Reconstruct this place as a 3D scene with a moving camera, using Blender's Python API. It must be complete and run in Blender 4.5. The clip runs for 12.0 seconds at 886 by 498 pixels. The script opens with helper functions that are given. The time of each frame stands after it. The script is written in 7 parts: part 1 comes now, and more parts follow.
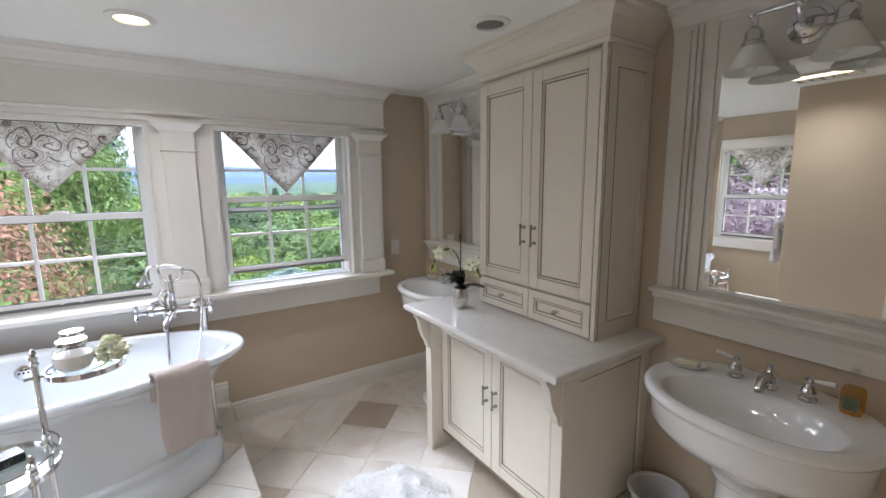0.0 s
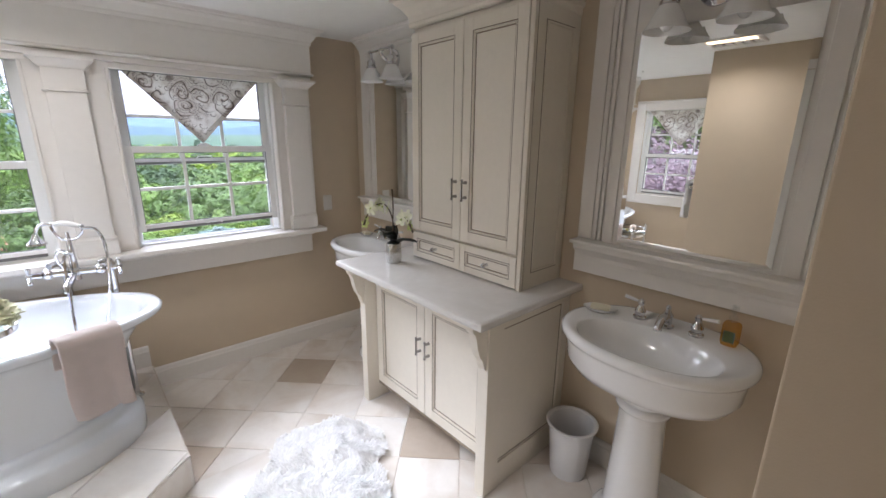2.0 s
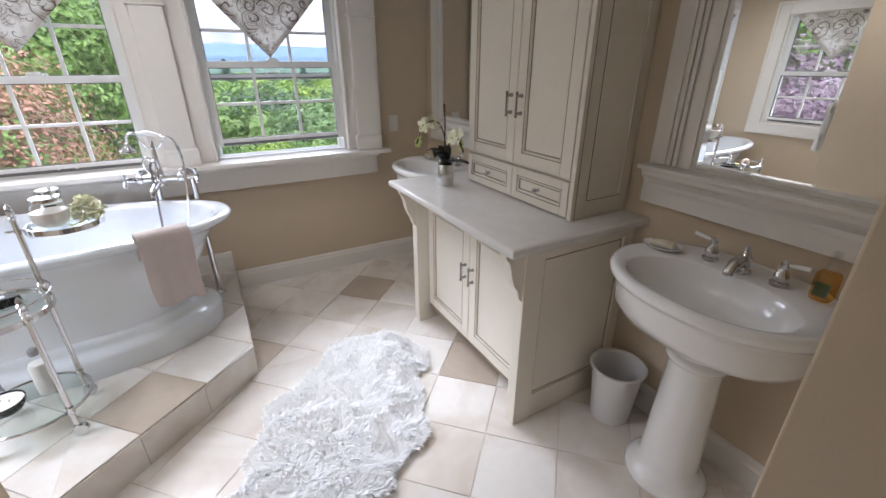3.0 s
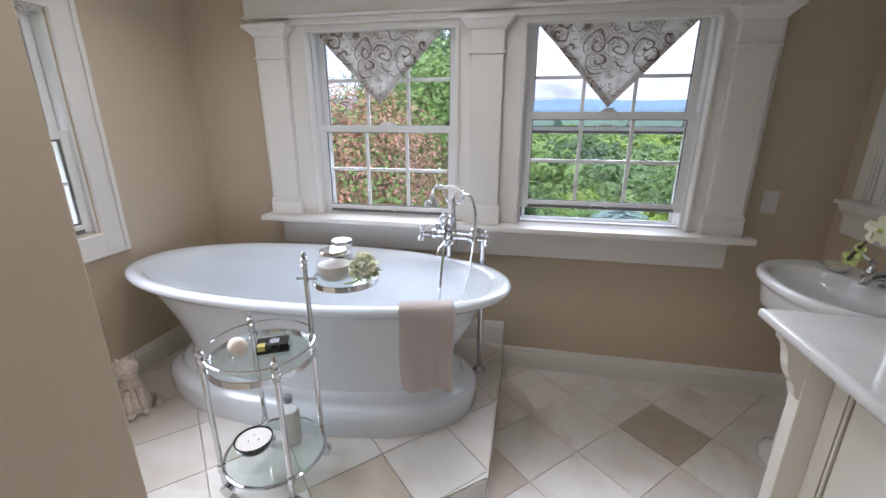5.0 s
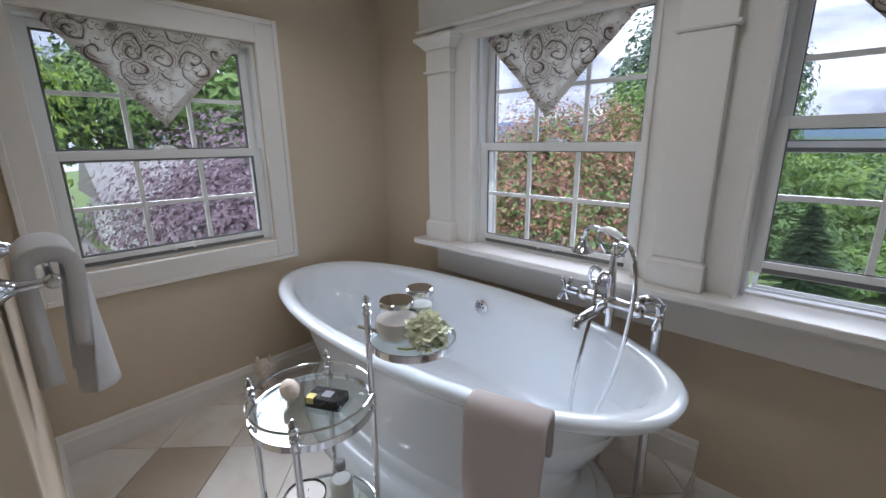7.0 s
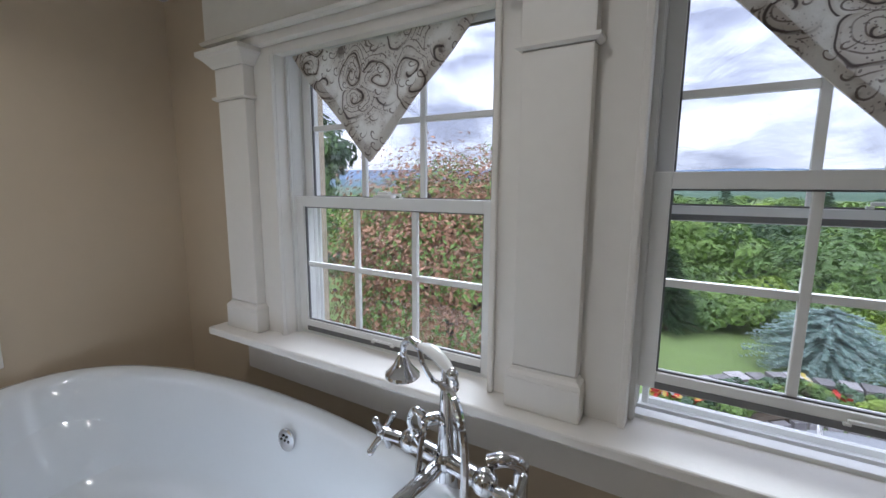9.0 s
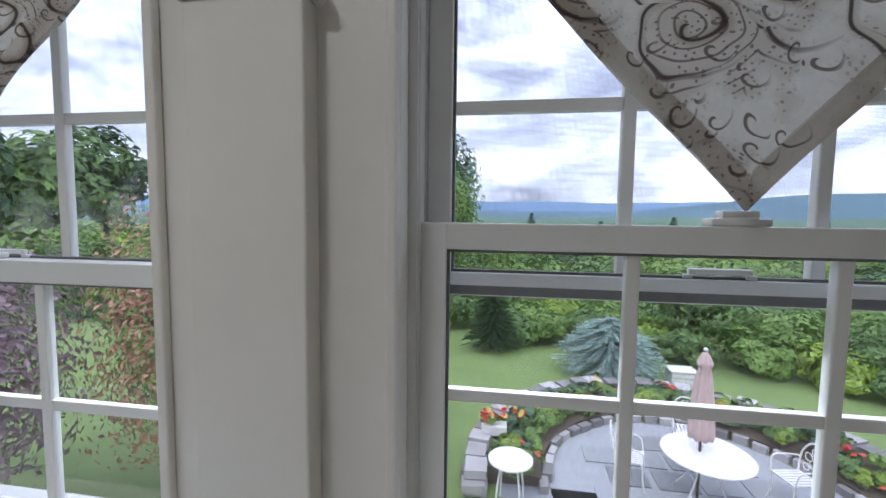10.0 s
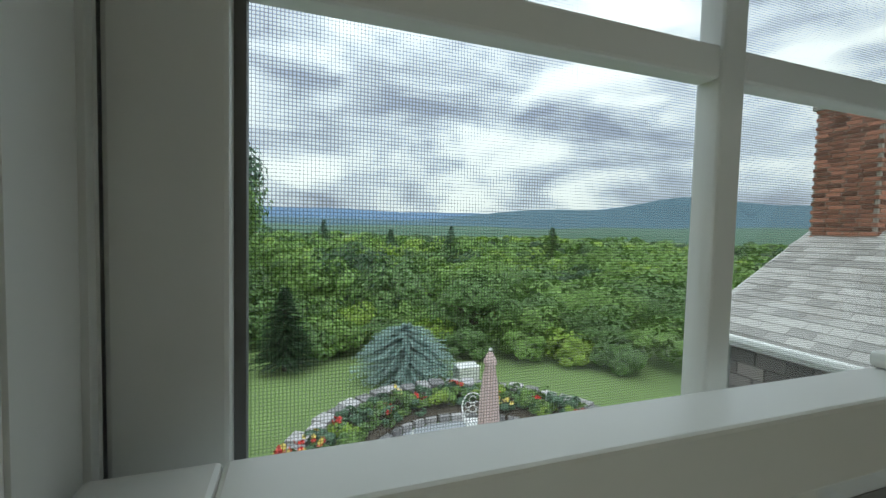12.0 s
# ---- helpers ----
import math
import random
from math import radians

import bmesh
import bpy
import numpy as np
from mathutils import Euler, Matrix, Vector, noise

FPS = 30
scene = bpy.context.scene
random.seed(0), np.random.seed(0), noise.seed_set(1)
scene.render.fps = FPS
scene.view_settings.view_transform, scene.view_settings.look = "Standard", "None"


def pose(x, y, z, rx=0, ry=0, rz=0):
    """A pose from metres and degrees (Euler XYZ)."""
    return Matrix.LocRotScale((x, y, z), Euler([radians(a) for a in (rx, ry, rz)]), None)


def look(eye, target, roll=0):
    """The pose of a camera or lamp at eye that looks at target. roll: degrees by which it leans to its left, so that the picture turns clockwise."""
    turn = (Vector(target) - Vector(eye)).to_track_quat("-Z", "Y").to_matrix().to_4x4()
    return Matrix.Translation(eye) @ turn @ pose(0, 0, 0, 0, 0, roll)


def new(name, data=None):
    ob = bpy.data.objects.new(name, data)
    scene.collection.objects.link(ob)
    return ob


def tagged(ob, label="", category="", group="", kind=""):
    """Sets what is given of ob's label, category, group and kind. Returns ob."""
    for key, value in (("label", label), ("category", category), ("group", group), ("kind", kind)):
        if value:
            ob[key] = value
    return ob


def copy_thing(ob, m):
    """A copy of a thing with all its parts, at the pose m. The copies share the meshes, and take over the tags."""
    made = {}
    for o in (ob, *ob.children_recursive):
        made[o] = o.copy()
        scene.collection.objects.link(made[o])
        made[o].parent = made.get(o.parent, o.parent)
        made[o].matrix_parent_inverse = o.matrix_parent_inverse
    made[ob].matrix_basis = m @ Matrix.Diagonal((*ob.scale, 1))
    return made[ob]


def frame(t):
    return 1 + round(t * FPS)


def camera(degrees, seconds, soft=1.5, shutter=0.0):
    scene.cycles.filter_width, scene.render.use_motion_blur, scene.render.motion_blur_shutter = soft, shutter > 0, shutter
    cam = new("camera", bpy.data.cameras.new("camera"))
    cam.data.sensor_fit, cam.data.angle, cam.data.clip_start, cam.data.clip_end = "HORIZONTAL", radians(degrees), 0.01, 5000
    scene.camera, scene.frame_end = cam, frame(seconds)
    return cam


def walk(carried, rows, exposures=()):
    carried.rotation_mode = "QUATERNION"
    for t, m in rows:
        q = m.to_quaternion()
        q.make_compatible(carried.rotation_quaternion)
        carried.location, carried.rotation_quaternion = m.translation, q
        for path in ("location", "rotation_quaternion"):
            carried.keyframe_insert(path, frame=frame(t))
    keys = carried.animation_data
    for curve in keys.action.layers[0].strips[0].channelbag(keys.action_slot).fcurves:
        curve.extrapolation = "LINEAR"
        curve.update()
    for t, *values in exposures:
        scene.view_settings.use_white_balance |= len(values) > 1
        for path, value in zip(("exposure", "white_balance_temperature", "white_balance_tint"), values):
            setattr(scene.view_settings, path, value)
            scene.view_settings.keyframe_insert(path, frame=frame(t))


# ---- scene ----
cam = camera(93.6, 12.0)
PATH = [
    (0, (0.069, 0.255, 1.571), (1.165, 1.899, 1.26), -0.6),
    (0.5, (0.083, 0.274, 1.559), (1.396, 1.744, 1.22), -0.5),
    (1, (0.064, 0.279, 1.563), (1.472, 1.66, 1.229), -0.0),
    (1.5, (0.065, 0.263, 1.563), (1.453, 1.656, 1.199), 0.1),
    (2, (0.105, 0.224, 1.556), (1.396, 1.664, 1.047), 0.6),
    (2.5, (0.232, 0.16, 1.484), (1.356, 1.655, 0.777), 0.7),
    (2.7, (0.28, 0.148, 1.476), (1.32, 1.66, 0.681), 0.4),
    (3.5, (0.34, 0.25, 1.475), (0.95, 2.08, 0.70), 0.2),
    (4.3, (0.352, 0.523, 1.487), (0.504, 2.391, 0.791), 0.0),
    (4.5, (0.346, 0.647, 1.49), (0.356, 2.537, 0.835), 0.1),
    (5, (0.397, 0.898, 1.47), (0.019, 2.768, 0.87), 0.1),
    (5.5, (0.45, 1.117, 1.453), (-0.266, 2.895, 0.882), 0.2),
    (6, (0.463, 1.306, 1.421), (-0.556, 2.938, 0.873), -0.1),
    (6.5, (0.495, 1.45, 1.427), (-0.767, 2.91, 0.906), -0.5),
    (6.7, (0.526, 1.482, 1.433), (-0.815, 2.877, 0.925), -0.7),
    (8.5, (0.597, 1.865, 1.443), (-0.672, 3.363, 1.059), -0.6),
    (9, (0.442, 2.157, 1.464), (-0.565, 3.86, 1.172), 0.4),
    (9.5, (0.434, 2.405, 1.47), (-0.208, 4.291, 1.289), 0.1),
    (10, (0.484, 2.625, 1.508), (0.185, 4.596, 1.357), 0.7),
    (10.5, (0.456, 2.826, 1.518), (0.532, 4.821, 1.402), 1.4),
    (11, (0.407, 2.975, 1.551), (0.819, 4.93, 1.457), 0.8),
    (11.5, (0.403, 3.047, 1.567), (1.029, 4.944, 1.470), 1.0),
    (12, (0.4245, 3.074, 1.575), (1.088, 4.958, 1.475), 1.4),
]
walk(cam, [(t, look(eye, target, roll)) for t, eye, target, roll in PATH],
     [(0, 0.88, 5900, 14), (1.5, 1.06, 6000, 15), (2.5, 0.92, 6000, 16), (4.5, 0.68, 5850, 14), (5.0, 0.56, 5850, 14), (6.5, 0.06, 5750, 13), (8.5, -0.04, 5900, 12), (9.5, -0.12, 5850, 11), (10.5, -0.12, 5850, 11), (11, -0.60, 6300, 8), (12, -0.68, 6300, -8)])

# ---- world, sun and lamps ----
SUN_EL, SUN_AZ = radians(55), radians(200)
world = bpy.data.worlds.new("world")
scene.world = world
world.use_nodes = True


def sky():
    nt = world.node_tree
    nt.nodes.clear()
    n = nt.nodes.new
    out, bg = n("ShaderNodeOutputWorld"), n("ShaderNodeBackground")
    st = n("ShaderNodeTexSky")
    st.sky_type, st.sun_disc, st.sun_elevation, st.sun_rotation = "NISHITA", False, SUN_EL, SUN_AZ
    tc, mp, sep = n("ShaderNodeTexCoord"), n("ShaderNodeMapping"), n("ShaderNodeSeparateXYZ")
    # clouds in long level banks over the horizon
    nt.links.new(tc.outputs["Generated"], mp.inputs["Vector"])
    mp.inputs["Scale"].default_value = (1.5, 1.5, 4.2)
    nt.links.new(tc.outputs["Generated"], sep.inputs[0])
    ns = n("ShaderNodeTexNoise"); ns.inputs["Scale"].default_value = 2.5; ns.inputs["Detail"].default_value = 9; ns.inputs["Roughness"].default_value = 0.56; ns.inputs["Distortion"].default_value = 0.35
    nt.links.new(mp.outputs[0], ns.inputs["Vector"])
    ramp = n("ShaderNodeValToRGB")
    e = ramp.color_ramp.elements
    e[0].position, e[0].color = 0.36, (0.30, 0.32, 0.42, 1)
    e[1].position, e[1].color = 0.62, (0.96, 0.96, 1.0, 1)
    m = e.new(0.49); m.color = (0.58, 0.61, 0.72, 1)
    nt.links.new(ns.outputs["Fac"], ramp.inputs[0])
    # an overcast sky is brighter overhead than at the horizon
    lift = n("ShaderNodeMapRange")
    for k, v in zip(("From Min", "From Max", "To Min", "To Max"), (0.0, 1.0, CLOUD * 1.0, CLOUD * 2.2)):
        lift.inputs[k].default_value = v
    nt.links.new(sep.outputs[2], lift.inputs["Value"])
    mul = n("ShaderNodeVectorMath"); mul.operation = "SCALE"
    nt.links.new(ramp.outputs[0], mul.inputs[0]); nt.links.new(lift.outputs[0], mul.inputs["Scale"])
    mix = n("ShaderNodeMix"); mix.data_type = "RGBA"; mix.inputs["Factor"].default_value = 0.88
    nt.links.new(st.outputs[0], mix.inputs["A"]); nt.links.new(mul.outputs[0], mix.inputs["B"])
    nt.links.new(mix.outputs["Result"], bg.inputs[0])
    bg.inputs[1].default_value = 0.1
    nt.links.new(bg.outputs[0], out.inputs[0])


CLOUD = 21.5
sky()


def lamp(name, kind, m, power, color=(1, 1, 1), **kw):
    d = bpy.data.lights.new(name, kind)
    d.energy, d.color = power, color
    for k, v in kw.items():
        if k == "size": d.size = v
        if k == "size_y": d.size_y = v
        if k == "shape": d.shape = v
        if k == "angle": d.angle = v
        if k == "spot_size": d.spot_size = v
        if k == "spot_blend": d.spot_blend = v
        if k == "spread": d.spread = v
        if k == "radius": d.shadow_soft_size = v
    ob = new(name, d)
    ob.matrix_basis = m
    return ob


sun_dir = Vector((math.sin(SUN_AZ) * math.cos(SUN_EL), math.cos(SUN_AZ) * math.cos(SUN_EL), math.sin(SUN_EL)))
lamp("sun", "SUN", look(sun_dir * 30, (0, 0, 0)), 1.5, (1, 0.96, 0.9), angle=radians(10))
# recessed ceiling lights, the bathroom's and the hall's
WARM = (1.0, 0.95, 0.88)
# added to brighten, not known fittings: those at x -0.95 and in the hall
for lx, ly, lw in ((0.03, 2.45, 2.3), (-0.95, 2.35, 1.9), (0.036, 1.24, 1.8), (0.25, -0.9, 0.2)):
    lamp("ceiling_lamp", "AREA", pose(lx, ly, 2.205), lw, WARM, shape="DISK", size=0.14, spread=radians(150))
# lamps added in the three window openings, filling in daylight from the sky above
SKYLIGHT = (0.93, 0.97, 1.0)
for m_, lw in ((look((-0.386, 3.125, 1.42), (-0.05, 1.6, 0.14)), 2.8), (look((0.750, 3.125, 1.42), (0.85, 1.6, 0.14)), 3.0), (look((-1.535, 2.035, 1.42), (0.3, 1.8, -0.12)), 3.0)):
    lamp("window_daylight", "AREA", m_, lw, SKYLIGHT, shape="RECTANGLE", size=0.70, size_y=0.62, spread=radians(64))

# ---- materials ----
MATS = {}


def mat(name, color, rough=0.5, metal=0.0, vary=0.06, scale=6.0, bump=0.0, bump_scale=60.0, random=0.0, spec=0.5, coat=0.0, sheen=0.0, trans=0.0, island=False):
    """A principled material: colour that varies at two scales, fine relief, and a random tone a piece."""
    if name in MATS:
        return MATS[name]
    m = bpy.data.materials.new(name)
    m.use_nodes = True
    nt = m.node_tree
    b = nt.nodes["Principled BSDF"]
    b.inputs["Roughness"].default_value, b.inputs["Metallic"].default_value = rough, metal
    b.inputs["Specular IOR Level"].default_value = spec
    b.inputs["Coat Weight"].default_value = coat
    b.inputs["Coat Roughness"].default_value = 0.08
    b.inputs["Sheen Weight"].default_value = sheen
    n, link = nt.nodes.new, nt.links.new
    tc = n("ShaderNodeTexCoord")
    big, small = n("ShaderNodeTexNoise"), n("ShaderNodeTexNoise")
    for t, s in ((big, scale), (small, scale * 9)):
        t.inputs["Scale"].default_value = s
        t.inputs["Detail"].default_value = 4
        link(tc.outputs["Object"], t.inputs["Vector"])
    av = n("ShaderNodeMath"); av.operation = "ADD"
    link(big.outputs["Fac"], av.inputs[0]); link(small.outputs["Fac"], av.inputs[1])
    last = av
    if random:
        src = n("ShaderNodeNewGeometry").outputs["Random Per Island"] if island else n("ShaderNodeObjectInfo").outputs["Random"]
        sc = n("ShaderNodeMath"); sc.operation = "MULTIPLY_ADD"; sc.inputs[1].default_value = random / max(vary, 0.01); sc.inputs[2].default_value = -0.5 * random / max(vary, 0.01)
        link(src, sc.inputs[0])
        ad = n("ShaderNodeMath"); ad.operation = "ADD"
        link(last.outputs[0], ad.inputs[0]); link(sc.outputs[0], ad.inputs[1])
        last = ad
    mr = n("ShaderNodeMapRange"); mr.clamp = False
    for k, v in zip(("From Min", "From Max", "To Min", "To Max"), (0.5, 1.5, 1 - vary, 1 + vary)):
        mr.inputs[k].default_value = v
    link(last.outputs[0], mr.inputs["Value"])
    sc = n("ShaderNodeVectorMath"); sc.operation = "SCALE"
    sc.inputs[0].default_value = color[:3]
    link(mr.outputs[0], sc.inputs["Scale"])
    link(sc.outputs[0], b.inputs["Base Color"])
    rr = n("ShaderNodeMapRange")
    for k, v in zip(("From Min", "From Max", "To Min", "To Max"), (0.3, 0.7, max(rough - 0.06, 0.0), rough + 0.06)):
        rr.inputs[k].default_value = v
    link(small.outputs["Fac"], rr.inputs["Value"])
    if metal < 0.5:
        link(rr.outputs[0], b.inputs["Roughness"])
    if bump:
        f = n("ShaderNodeTexNoise"); f.inputs["Scale"].default_value = bump_scale; f.inputs["Detail"].default_value = 5
        link(tc.outputs["Object"], f.inputs["Vector"])
        bp = n("ShaderNodeBump"); bp.inputs["Strength"].default_value = bump; bp.inputs["Distance"].default_value = 0.01
        link(f.outputs["Fac"], bp.inputs["Height"]); link(bp.outputs[0], b.inputs["Normal"])
    MATS[name] = m
    return m


def glass_mat(name="window_glass", tint=(1, 1, 1), rough=0.0, ior=1.65, thin=True, solid=False):
    if name in MATS:
        return MATS[name]
    m = bpy.data.materials.new(name); m.use_nodes = True
    nt = m.node_tree; nt.nodes.clear(); n, link = nt.nodes.new, nt.links.new
    out = n("ShaderNodeOutputMaterial")
    if thin:
        tr, gl, mx, fr = n("ShaderNodeBsdfTransparent"), n("ShaderNodeBsdfGlossy"), n("ShaderNodeMixShader"), n("ShaderNodeFresnel")
        tr.inputs[0].default_value = (*tint, 1); gl.inputs["Roughness"].default_value = rough; fr.inputs[0].default_value = ior
        if solid:
            mx.inputs[0].default_value = 0.09
        else:
            link(fr.outputs[0], mx.inputs[0])
        link(tr.outputs[0], mx.inputs[1]); link(gl.outputs[0], mx.inputs[2]); link(mx.outputs[0], out.inputs[0])
        MATS[name] = m
        return m
    else:
        g = n("ShaderNodeBsdfGlass"); g.inputs[0].default_value = (*tint, 1); g.inputs["Roughness"].default_value = rough; g.inputs["IOR"].default_value = ior
        link(g.outputs[0], out.inputs[0])
    MATS[name] = m
    return m


def screen_mat():
    """Insect screen: a woven grid of fine dark wires with holes between them."""
    m = bpy.data.materials.new("insect_screen"); m.use_nodes = True
    nt = m.node_tree; nt.nodes.clear(); n, link = nt.nodes.new, nt.links.new
    out, tr, df, mx = n("ShaderNodeOutputMaterial"), n("ShaderNodeBsdfTransparent"), n("ShaderNodeBsdfDiffuse"), n("ShaderNodeMixShader")
    df.inputs[0].default_value = (0.06, 0.06, 0.065, 1)
    tc, sep = n("ShaderNodeTexCoord"), n("ShaderNodeSeparateXYZ")
    link(tc.outputs["Object"], sep.inputs[0])
    vals = []
    for ax in (0, 2):
        md = n("ShaderNodeMath"); md.operation = "PINGPONG"; md.inputs[1].default_value = 0.00085
        link(sep.outputs[ax], md.inputs[0])
        lt = n("ShaderNodeMapRange")
        for k, v in zip(("From Min", "From Max", "To Min", "To Max"), (0.0, 0.00036, 0.72, 0.0)):
            lt.inputs[k].default_value = v
        link(md.outputs[0], lt.inputs["Value"]); vals.append(lt)
    mxm = n("ShaderNodeMath"); mxm.operation = "MAXIMUM"
    link(vals[0].outputs[0], mxm.inputs[0]); link(vals[1].outputs[0], mxm.inputs[1])
    link(mxm.outputs[0], mx.inputs[0]); link(tr.outputs[0], mx.inputs[1]); link(df.outputs[0], mx.inputs[2]); link(mx.outputs[0], out.inputs[0])
    return m


def paisley_mat():
    """Cream cloth with scrolls and flowers in taupe and black."""
    m = mat("paisley_cloth", (0.84, 0.82, 0.79), 0.9, vary=0.08, scale=20, bump=0.15, bump_scale=900)
    nt = m.node_tree; n, link = nt.nodes.new, nt.links.new
    b = nt.nodes["Principled BSDF"]
    base = b.inputs["Base Color"].links[0].from_socket
    tc = n("ShaderNodeTexCoord")
    warp = n("ShaderNodeTexNoise"); warp.inputs["Scale"].default_value = 7; warp.inputs["Detail"].default_value = 2
    link(tc.outputs["Object"], warp.inputs["Vector"])
    mul = n("ShaderNodeVectorMath"); mul.operation = "MULTIPLY_ADD"; mul.inputs[1].default_value = (0.075, 0.075, 0.075)
    link(warp.outputs["Color"], mul.inputs[0]); link(tc.outputs["Object"], mul.inputs[2])
    flat = n("ShaderNodeVectorMath"); flat.operation = "MULTIPLY"; flat.inputs[1].default_value = (1, 0, 1)
    link(mul.outputs[0], flat.inputs[0])

    def ramp_of(src, p0, p1, flip=False):
        r = n("ShaderNodeMapRange"); r.inputs["From Min"].default_value = p0; r.inputs["From Max"].default_value = p1
        r.inputs["To Min"].default_value, r.inputs["To Max"].default_value = (1, 0) if flip else (0, 1)
        link(src, r.inputs["Value"])
        return r.outputs[0]

    def times(a, b_):
        k_ = n("ShaderNodeMath"); k_.operation = "MULTIPLY"; link(a, k_.inputs[0]); link(b_, k_.inputs[1])
        return k_.outputs[0]

    def scrolls(scale, turns):
        """Spirals about scattered centres: the wave along them, and the distance from the centre."""
        vo = n("ShaderNodeTexVoronoi"); vo.inputs["Scale"].default_value = scale
        link(flat.outputs[0], vo.inputs["Vector"])
        off = n("ShaderNodeVectorMath"); off.operation = "SUBTRACT"
        link(flat.outputs[0], off.inputs[0]); link(vo.outputs["Position"], off.inputs[1])
        sp = n("ShaderNodeSeparateXYZ"); link(off.outputs[0], sp.inputs[0])
        ang = n("ShaderNodeMath"); ang.operation = "ARCTAN2"; link(sp.outputs[0], ang.inputs[0]); link(sp.outputs[2], ang.inputs[1])
        mm = n("ShaderNodeMath"); mm.operation = "MULTIPLY_ADD"; mm.inputs[1].default_value = turns
        link(vo.outputs["Distance"], mm.inputs[0]); link(ang.outputs[0], mm.inputs[2])
        sn = n("ShaderNodeMath"); sn.operation = "SINE"; link(mm.outputs[0], sn.inputs[0])
        return sn.outputs[0], vo.outputs["Distance"]
    big_w, big_d = scrolls(8.0, 20)
    small_w, small_d = scrolls(24, 13)
    lines = times(ramp_of(big_w, 0.90, 0.985), ramp_of(big_d, 0.52, 0.60, True))
    band = times(ramp_of(big_w, 0.1, 0.9), ramp_of(big_d, 0.35, 0.6, True))
    fine = times(ramp_of(small_w, 0.82, 0.95), ramp_of(small_d, 0.40, 0.5, True))
    w2 = n("ShaderNodeTexNoise"); w2.inputs["Scale"].default_value = 9; w2.inputs["Detail"].default_value = 3; link(tc.outputs["Object"], w2.inputs["Vector"])
    r2 = n("ShaderNodeValToRGB"); e = r2.color_ramp.elements
    e[0].position, e[0].color, e[1].position, e[1].color = 0.42, (0, 0, 0, 1), 0.52, (1, 1, 1, 1)
    link(w2.outputs["Fac"], r2.inputs[0])
    fl = n("ShaderNodeTexVoronoi"); fl.inputs["Scale"].default_value = 130; link(mul.outputs[0], fl.inputs["Vector"])
    r3 = n("ShaderNodeValToRGB"); e = r3.color_ramp.elements
    e[0].position, e[0].color, e[1].position, e[1].color = 0.22, (1, 1, 1, 1), 0.3, (0, 0, 0, 1)
    link(fl.outputs["Distance"], r3.inputs[0])
    dots = n("ShaderNodeMath"); dots.operation = "MULTIPLY"; link(r3.outputs[0], dots.inputs[0]); link(r2.outputs[0], dots.inputs[1])

    def over(a, fac, col, amount):
        k = n("ShaderNodeMath"); k.operation = "MULTIPLY"; k.inputs[1].default_value = amount
        link(fac, k.inputs[0])
        x = n("ShaderNodeMix"); x.data_type = "RGBA"; x.inputs["B"].default_value = (*col, 1)
        link(k.outputs[0], x.inputs["Factor"]); link(a, x.inputs["A"])
        return x.outputs["Result"]
    c = over(base, r2.outputs[0], (0.50, 0.43, 0.37), 0.5)
    c = over(c, band, (0.40, 0.32, 0.25), 0.6)
    rings_ = n("ShaderNodeMath"); rings_.operation = "MULTIPLY"; rings_.inputs[1].default_value = 62; link(big_d, rings_.inputs[0])
    rs = n("ShaderNodeMath"); rs.operation = "SINE"; link(rings_.outputs[0], rs.inputs[0])
    c = over(c, times(ramp_of(rs.outputs[0], 0.72, 0.96), ramp_of(w2.outputs["Fac"], 0.47, 0.56)), (0.13, 0.095, 0.08), 0.8)
    c = over(c, fine, (0.13, 0.095, 0.08), 0.85)
    c = over(c, lines, (0.05, 0.035, 0.035), 0.9)
    c = over(c, dots.outputs[0], (0.12, 0.09, 0.09), 0.7)
    link(c, b.inputs["Base Color"])
    # thin cloth lets some daylight through
    tl, mx = n("ShaderNodeBsdfTranslucent"), n("ShaderNodeMixShader")
    mx.inputs[0].default_value = 0.32
    link(c, tl.inputs[0]); link(b.outputs[0], mx.inputs[1]); link(tl.outputs[0], mx.inputs[2])
    link(mx.outputs[0], nt.nodes["Material Output"].inputs[0])
    return m


